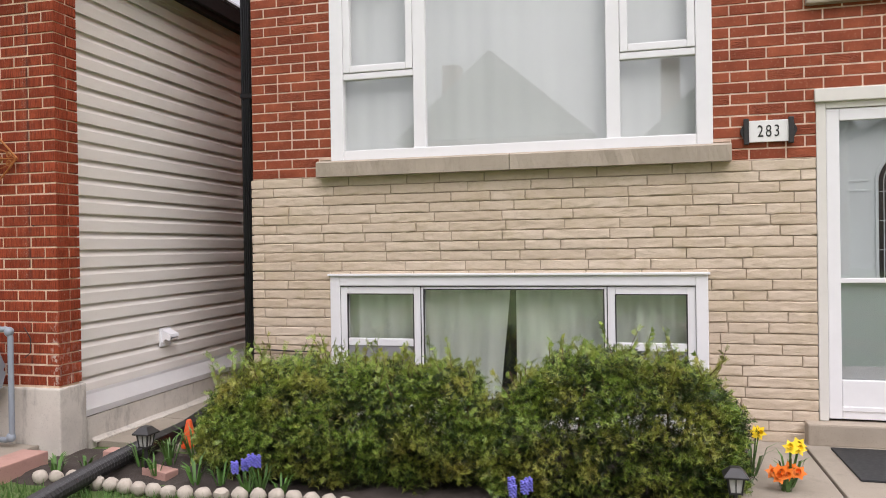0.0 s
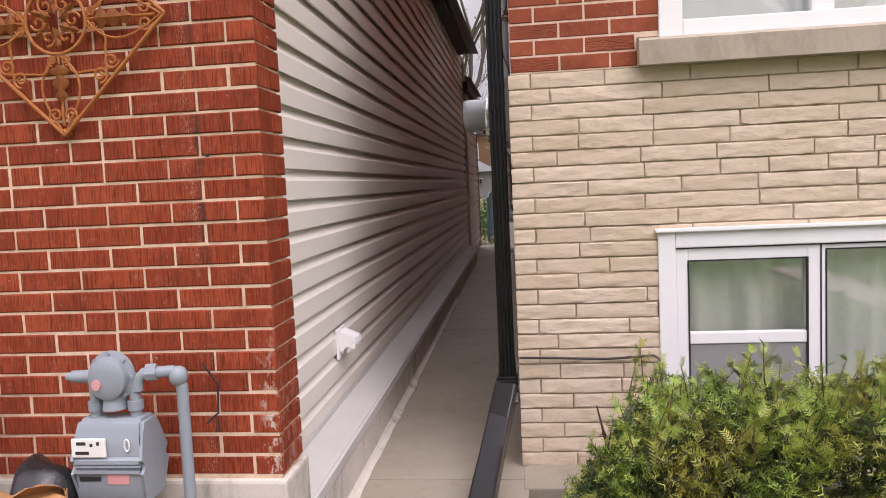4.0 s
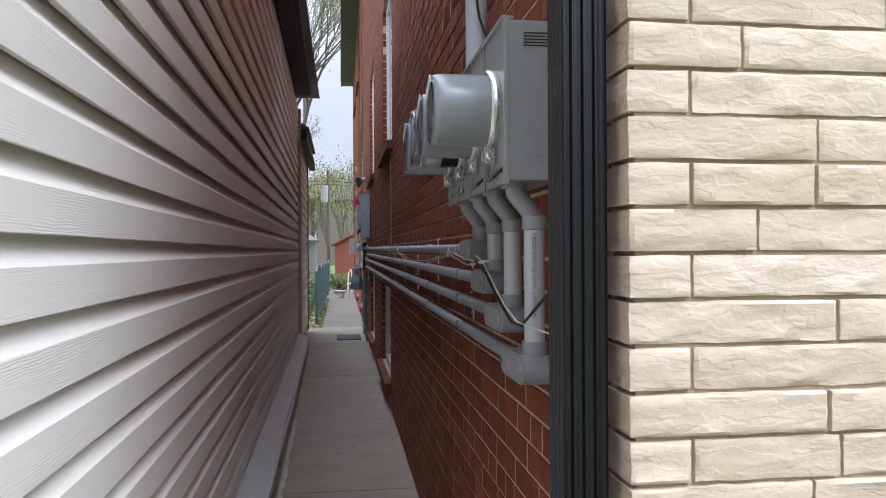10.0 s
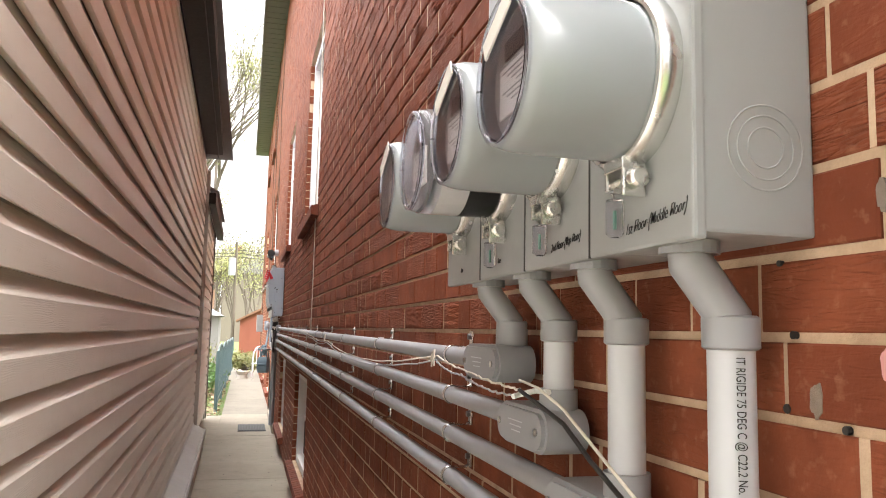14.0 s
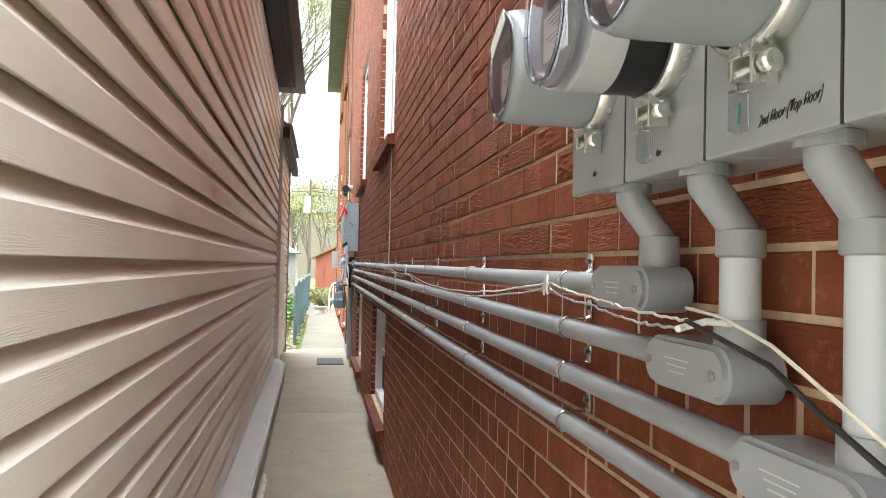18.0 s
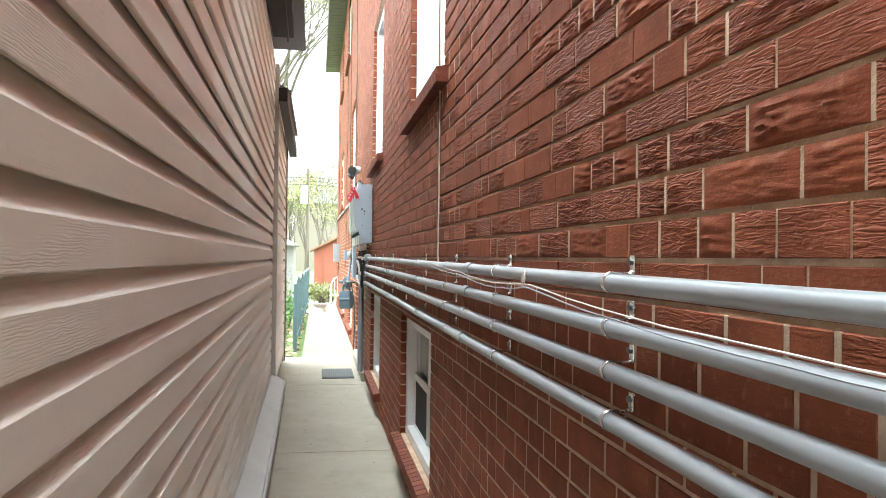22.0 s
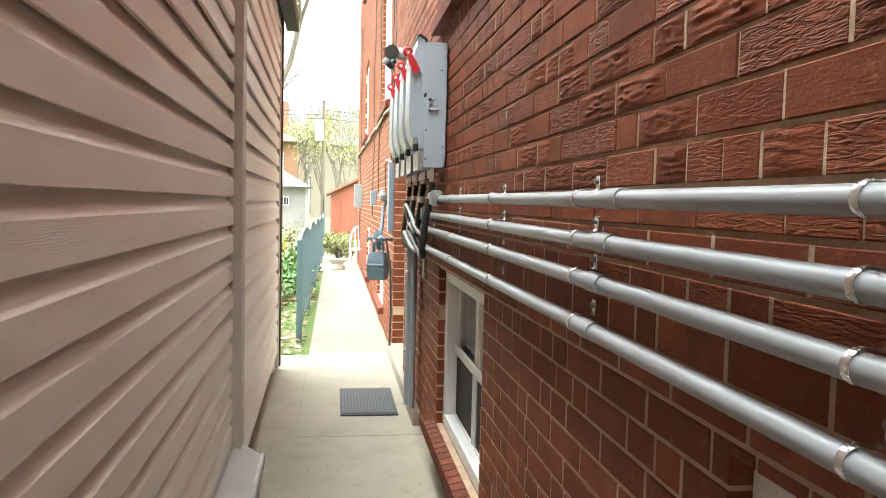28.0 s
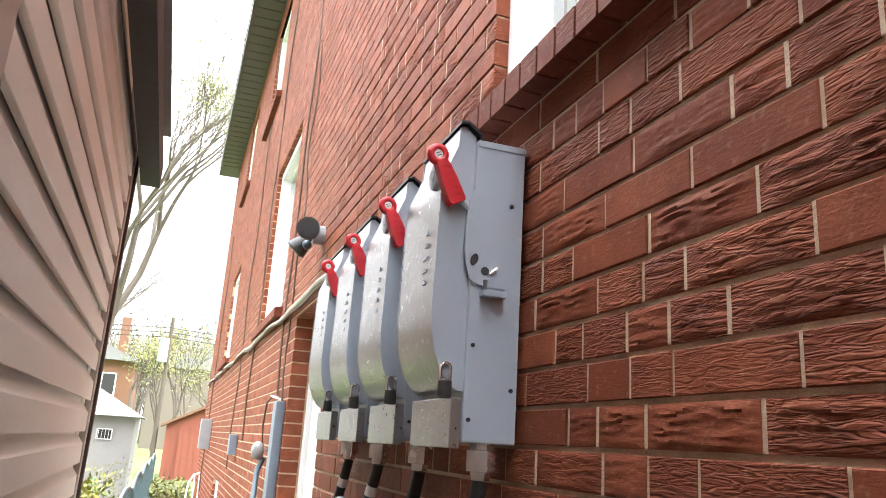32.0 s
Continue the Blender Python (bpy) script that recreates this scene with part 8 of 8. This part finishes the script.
M_LITTER = leaf_mat("leaf_litter", (0.24, 0.15, 0.08), (0.42, 0.30, 0.18), (0.30, 0.22, 0.15))
tagged(raw_mesh("leaf_litter", verts, faces, M_LITTER), "dry brown leaves beside the path", "leaves", "", "stuff")

chair = thing("garden_chair", (-2.8, 26.6, -0.01), "white metal garden chair with a curved back at the path end", "chair")
part("seat", tube(B(), [(-2.80, 26.6, 0.40), (-2.80, 26.6, 0.42)], 0.22, 18), M_WHITE, chair)
for sx in (-1, 1):
    part("back_leg", tube(B(), [(-2.80 + sx * 0.19, 26.85, 0.0), (-2.80 + sx * 0.19, 26.78, 0.42), (-2.80 + sx * 0.17, 26.86, 0.7), (-2.80 + sx * 0.10, 26.95, 0.84)], 0.016, 8), M_WHITE, chair, smooth=True)
    part("front_leg", tube(B(), [(-2.80 + sx * 0.2, 26.38, 0.0), (-2.80 + sx * 0.17, 26.45, 0.42)], 0.016, 8), M_WHITE, chair, smooth=True)
part("back_hoop", tube(B(), [(-2.90, 26.95, 0.84), (-2.80, 26.97, 0.88), (-2.70, 26.95, 0.84)], 0.016, 8), M_WHITE, chair, smooth=True)
for dx in (-0.08, 0, 0.08):
    part("back_slat", tube(B(), [(-2.80 + dx, 26.79, 0.43), (-2.80 + dx, 26.94, 0.84)], 0.010, 6), M_WHITE, chair)
tub = thing("planter", (-3.25, 26.4, -0.01), "grey stone planter bowl on the yard", "planter")
part("bowl", tube(B(), [(-3.25, 26.5, 0.0), (-3.25, 26.5, 0.10), (-3.25, 26.5, 0.2)], [0.16, 0.12, 0.2], 16), M_PLINTH, tub, smooth=True)

shed = thing("shed", (-5.6, 31.3, -0.04), "white shed with a grey hipped roof and small window", "shed")
part("wall", box(B(), -7.6, -4.08, 30.2, 32.8, -0.04, 1.76), M_SHED, shed)
bm = B()
prism(bm, [(-7.8, 1.76), (-3.93, 1.76), (-4.95, 2.35), (-6.6, 2.35)], 30.0, 33.0, "y")
for v in bm.verts:
    if v.co.z > 2:
        v.co.y = 31.5 + (v.co.y - 31.5) * 0.35
part("roof", bm, M_ROOF, shed)
wd = part("window", box(B(), -4.78, -4.48, 30.17, 30.21, 1.28, 1.5), M_WHITE, shed, "small barred window")
part("glass", box(B(), -4.76, -4.50, 30.16, 30.169, 1.30, 1.48), M_INK, wd)
for q in range(4):
    part("bar", box(B(), -4.745 + q * 0.065, -4.737 + q * 0.065, 30.15, 30.159, 1.30, 1.48), M_WHITE, wd)

gar = thing("garage", (-2.4, 41.0, -0.04), "orange-red wooden garage with a low gable", "garage")
part("wall", prism(B(), [(-3.48, -0.04), (-1.0, -0.04), (-1.0, 1.72), (-2.24, 2.36), (-3.48, 1.72)], 40.0, 44.0, "y"), M_GARAGE, gar)
for s in (-1, 1):
    part("roof_slope", prism(B(), [(-2.24, 2.37), (-2.24, 2.46), (-2.24 + s * 1.42, 1.72), (-2.24 + s * 1.42, 1.64)], 39.8, 44.2, "y"), M_FARBRICK, gar)
part("door", box(B(), -3.05, -2.2, 39.96, 39.999, -0.03, 1.5), M_GARAGE, gar, "plank door")
for q in range(6):
    part("batten", box(B(), -3.3 + q * 0.2, -3.28 + q * 0.2, 39.94, 39.959, 0.0, 1.7), M_GARAGE, gar)

bld = thing("brick_house", (-9.5, 64, -0.04), "far brown brick house with a chimney", "house")
part("wall", box(B(), -14.0, -5.75, 60.0, 70.0, -0.04, 5.3), M_FARBRICK, bld)
part("roof", prism(B(), [(-14.4, 5.3), (-5.4, 5.2), (-9.5, 7.0)], 59.6, 70.4, "y"), M_ROOF, bld)
part("chimney", box(B(), -6.95, -6.45, 62.0, 62.6, 5.5, 8.0), M_FARBRICK, bld)
for x, z in ((-7.0, 3.2), (-8.6, 3.2), (-7.0, 0.9), (-8.6, 0.9)):
    w_ = part("window", box(B(), x - 0.4, x + 0.4, 59.95, 59.999, z, z + 1.3), M_WHITE, bld)
    part("glass", box(B(), x - 0.33, x + 0.33, 59.94, 59.949, z + 0.07, z + 1.23), M_INK, w_)
# Haze of the distance is mixed into this wall's grey.
M_HAZE = plain("hazed_grey_brick", (0.15, 0.13, 0.105), 0.9, vary=0.15)
bld2 = thing("brick_house", (-1.5, 84, -0.04), "hazy far house beyond the trees", "house")
part("wall", box(B(), -5.5, 3.5, 80.0, 90.0, -0.04, 6.6), M_HAZE, bld2)
part("roof", prism(B(), [(-5.9, 6.6), (3.9, 6.6), (-1.0, 8.6)], 79.6, 90.4, "y"), M_ROOF, bld2)
part("chimney", box(B(), -4.6, -3.9, 81.0, 81.8, 7.0, 9.4), M_FARBRICK, bld2)

pole = thing("utility_pole", (-3.79, 40.3, -0.04), "grey utility pole with a transformer and crossing wires", "utility pole")
part("mast", tube(B(), [(-3.79, 40.3, -0.04), (-3.79, 40.3, 5.3)], [0.08, 0.055], 10), M_BARK, pole)
part("transformer", tube(B(), [(-3.95, 40.2, 3.75), (-3.95, 40.2, 4.55)], 0.16, 14), M_PVC, pole, "pale grey transformer", True)
for q in range(3):
    z = 4.62 + 0.16 * q
    part("wire", tube(B(), [(-16, 39.5, z + 0.9 + 0.2 * q), (-9, 40, z - 0.02 + 0.1 * q), (-6, 40.2, z - 0.12), (-3.79, 40.3, z), (-1, 40.5, z - 0.16), (12, 41, z + 0.5)], 0.013, 5), M_CABLE, pole)


def tree(name, at, height, label, seed, buds=1500, spread=0.55, lean=(0, 0), leaf=0.06, depth=5, trunk=0.16):
    """A tapered trunk, forking limbs down to twigs, and a thin crown of small leaves."""
    r_ = random.Random(seed)
    g = thing(name, at, label, "tree")
    bm, tips = B(), []

    def grow(p, d_, length, rad, lv):
        mid = p + d_ * length * 0.5 + Vector((r_.uniform(-1, 1), r_.uniform(-1, 1), 0)) * length * 0.05
        e = p + d_ * length
        tube(bm, [p, mid, e], [rad, rad * 0.85, rad * 0.68], 6 if lv < 3 else 4, False)
        if lv >= 2:
            tips.extend((e, mid))
        if lv == depth:
            return
        for k in range(3 if lv < 2 else r_.choice((2, 3))):
            nd = (d_ + Vector((r_.uniform(-1, 1), r_.uniform(-1, 1), r_.uniform(-0.25, 0.7))) * spread + Vector((lean[0], lean[1], 0.12)) * 0.5).normalized()
            grow(e if k else mid.lerp(e, 0.6), nd, length * r_.uniform(0.62, 0.82), rad * 0.6, lv + 1)

    grow(Vector(at), Vector((lean[0] * 0.3, lean[1] * 0.3, 1)).normalized(), height * 0.30, trunk, 0)
    part("trunk", bm, M_BARK, g, "grey bare limbs")
    verts, faces = [], []
    for i in range(buds):
        p = tips[r_.randrange(len(tips))] + Vector((r_.gauss(0, 0.25), r_.gauss(0, 0.25), r_.gauss(0, 0.25)))
        a = Vector((r_.uniform(-1, 1), r_.uniform(-1, 1), r_.uniform(-1, 1))).normalized() * leaf * r_.uniform(0.6, 1.4)
        b = a.orthogonal().normalized() * leaf * 0.5
        j = len(verts)
        verts.extend((p - a, p + b, p + a, p - b))
        faces.append((j, j + 1, j + 2, j + 3))
    raw_mesh("crown", [tuple(v) for v in verts], faces, M_BUD, g, "thin yellow-green spring buds", "stuff")
    return g


tree("tree", (-6.0, 40.0, -0.04), 17.0, "large bare tree with opening yellow-green buds", 4, 5200, 0.58, (0.17, 0), 0.06, 8, 0.22)
tree("tree", (-8.5, 55.0, -0.04), 14.0, "far bare tree behind the shed", 9, 900, 0.5, (0.1, 0), 0.07, 7, 0.2)
for i, (x, y, h) in enumerate(((-5.2, 52, 6.5), (-3.2, 56, 7.5), (-1.2, 50, 6), (-6.8, 72, 9), (-2.5, 68, 9), (1.5, 60, 8), (-4.4, 74, 8))):
    tree("tree", (x, y, -0.04), h, "thin far tree in pale spring leaf", 20 + i, 1100, 0.55, (0, 0), 0.07, 6, 0.12)

# far wooded slope closing the view between the houses
r_ = random.Random(77)
wv_, wf_, lv_, lf_ = [], [], [], []
for i in range(420):
    x, y = r_.uniform(-34, 26), r_.uniform(88, 122)
    h_ = r_.uniform(8, 13.5)
    p0 = Vector((x, y, -0.04))
    for q in range(9):
        a = p0 + Vector((0, 0, h_ * (0.0 if q == 0 else r_.uniform(0.2, 0.8))))
        b = a + Vector((r_.gauss(0, 0.1 if q == 0 else 1.4), r_.gauss(0, 0.8), h_ * (1.0 if q == 0 else r_.uniform(0.2, 0.42))))
        w_ = 0.13 if q == 0 else 0.05
        j = len(wv_)
        wv_.extend((a + Vector((-w_, 0, 0)), a + Vector((w_, 0, 0)), a + Vector((0, w_, 0)), b))
        wf_.extend(((j, j + 1, j + 3), (j + 1, j + 2, j + 3), (j + 2, j, j + 3)))
        for e in range(9):
            c = a.lerp(b, r_.uniform(0.35, 1.05)) + Vector((r_.gauss(0, 0.5), r_.gauss(0, 0.5), r_.gauss(0, 0.45)))
            d_ = Vector((r_.uniform(-1, 1), r_.uniform(-1, 1), r_.uniform(-1, 1))).normalized() * r_.uniform(0.08, 0.2)
            g_ = d_.orthogonal() * 0.6
            j = len(lv_)
            lv_.extend((c - d_, c + g_, c + d_, c - g_))
            lf_.append((j, j + 1, j + 2, j + 3))
M_WOODS = leaf_mat("hazy_spring_woods", (0.055, 0.05, 0.03), (0.085, 0.078, 0.04), (0.07, 0.08, 0.03))
tagged(raw_mesh("far_woods", wv_, wf_, M_BARK), "bare grey trunks and boughs of far woods", "woods", "", "stuff")
tagged(raw_mesh("woods_buds", lv_, lf_, M_WOODS), "hazy olive spring buds of the far woods", "leaves", "", "stuff")

# ---- across the street, behind the walker ----
slab("road", -60, 60, -12.5, -5.5, -0.06, plain("asphalt", (0.05, 0.05, 0.052), 0.9, relief=0.5), "grey asphalt street", "road", z0=-0.3)
for x0_, w_, h_, label in ((-9.5, 7.5, 5.6, "brick house across the street with a steep gable"), (0.5, 7.0, 5.2, "brick house across the street with a chimney"), (9.5, 8.0, 5.8, "brick house across the street")):
    hs = thing("street_house", (x0_, -22, -0.04), label, "house")
    part("wall", box(B(), x0_, x0_ + w_, -30, -20, -0.04, h_), M_FARBRICK, hs)
    part("roof", prism(B(), [(x0_ - 0.4, h_), (x0_ + w_ + 0.4, h_), (x0_ + w_ / 2, h_ + 3.6)], -30.3, -19.7, "y"), M_ROOF, hs)
    part("chimney", box(B(), x0_ + 0.6, x0_ + 1.4, -25, -24.2, h_, h_ + 4.2), M_FARBRICK, hs)
    for q in range(3):
        a = x0_ + 0.9 + q * (w_ - 2.6) / 2
        w2 = part("window", box(B(), a, a + 0.9, -20.0, -19.95, 3.3, 4.6), M_WHITE, hs)
        part("glass", box(B(), a + 0.08, a + 0.82, -19.949, -19.94, 3.38, 4.52), M_INK, w2)
tree("tree", (5.5, -14.5, -0.04), 11, "bare street tree across the road", 31, 300, 0.55, (0, 0), 0.06, 5, 0.2)

# ---- masonry pieces ----
SC = 0.0705
side_lay = {"courses": courses(-0.0575, TOP, 0.0705), "cuts": bond(FY + 0.077, REAR, 0.226, 0.32)}
masonry(wall_side, "x", WX, FY + 0.10, REAR, 0.0, TOP, list(SIDE_HOLES.values()), side_lay, M_BRICK, M_BRICKS, lambda u, z: 1.5 < z < 2.3 and 6.2 < u < 14.5, "brick", chamfer=0.0018, wobble=0.0012, seed=4, rugged=lambda u, z: 1.42 < z < 3.3 and 6.0 < u < 16.4, perpends=M_PERP, ju_high=0.006, ju_low=True)
stone_lay = {"courses": courses(0.0, 1.775, 1.775 / 26), "cuts": random_bond(WX - 0.012, 1.075, 0.2, 0.5)}
f_holes = [FRONT_HOLES["low"], FRONT_HOLES["high"], FRONT_HOLES["door"], (-2.238, 0.577, 1.772, 1.9)]
masonry(wall_front, "y", FY, WX - 0.012, 1.075, 0.0, 1.775, f_holes, stone_lay, M_STONE, M_STONES, lambda u, z: u < 0.2, "stone_block", chamfer=0.004, joint=0.007, wobble=0.003, seed=9, rock=True)
front_lay = {"courses": courses(1.777, TOP, SC), "cuts": bond(WX, 7.0, 0.217, 0.1)}
M_FMORTAR = mortar_mat("pink_mortar", (0.56, 0.40, 0.30), (0.72, 0.54, 0.42))
for u0, u1, z0, z1 in ((WX + 0.004, -2.146, 1.90, 3.35), (WX + 0.004, -2.238, 1.775, 1.90), (0.474, 1.075, 1.90, 3.35), (0.577, 1.075, 1.775, 1.90), (1.075, 1.10, 2.19, 3.35), (1.10, 1.95, 2.19, 2.83), (WX + 0.004, 1.10, 3.35, 4.4), (1.10, 1.95, 3.60, 4.4), (1.95, 7.0, 2.19, 4.4), (2.16, 7.0, 1.775, 2.19), (WX + 0.004, 7.0, 4.4, TOP)):
    part("mortar_bed", box(B(), u0, u1, FY + 0.0032, FY + 0.0066, z0, z1), M_FMORTAR, wall_front, "pale pink mortar")
masonry(wall_front, "y", FY, WX, 3.2, 1.777, 4.4, list(FRONT_HOLES.values()) + [(-2.238, 0.577, 1.772, 1.9)], front_lay, M_FBRICK, M_FBRICKS, lambda u, z: z < 2.7 and u < 1.3, "brick", depth=0.095, seed=3)
pier_lay = {"courses": courses(0.415, 3.35, 0.0674), "cuts": bond(-8.0 + 0.129, PIER_X, 0.213, 0.03)}
masonry(pier, "y", PIER_Y, -6.6, PIER_X, 0.415, 3.35, [], pier_lay, M_PIER1, M_PIERS, lambda u, z: u > -4.7 and z < 2.3, "brick", chamfer=0.004, joint=0.0078, depth=0.1, wobble=0.0025, seed=5)
# the rest of both fronts, away from the walk
masonry(wall_front, "y", FY, 3.2, 7.0, 1.777, 4.4, [], front_lay, M_FBRICK, M_FBRICKS, lambda u, z: False, "brick", depth=0.095, seed=13)
masonry(wall_front, "y", FY, WX, 7.0, 4.4, TOP, [], front_lay, M_FBRICK, M_FBRICKS, lambda u, z: False, "brick", depth=0.095, seed=14)
masonry(wall_front, "y", FY, 2.16, 7.0, 0.0, 1.775, [], {"courses": stone_lay["courses"], "cuts": random_bond(2.16, 7.0, 0.2, 0.5)}, M_STONE, M_STONES, lambda u, z: False, "stone_block", chamfer=0.004, joint=0.007, wobble=0.003, seed=15, rock=True)
masonry(pier, "y", PIER_Y, -8.0, -6.6, 0.415, 3.35, [], pier_lay, M_PIER1, M_PIERS, lambda u, z: False, "brick", chamfer=0.004, joint=0.0078, depth=0.1, wobble=0.0025, seed=16)
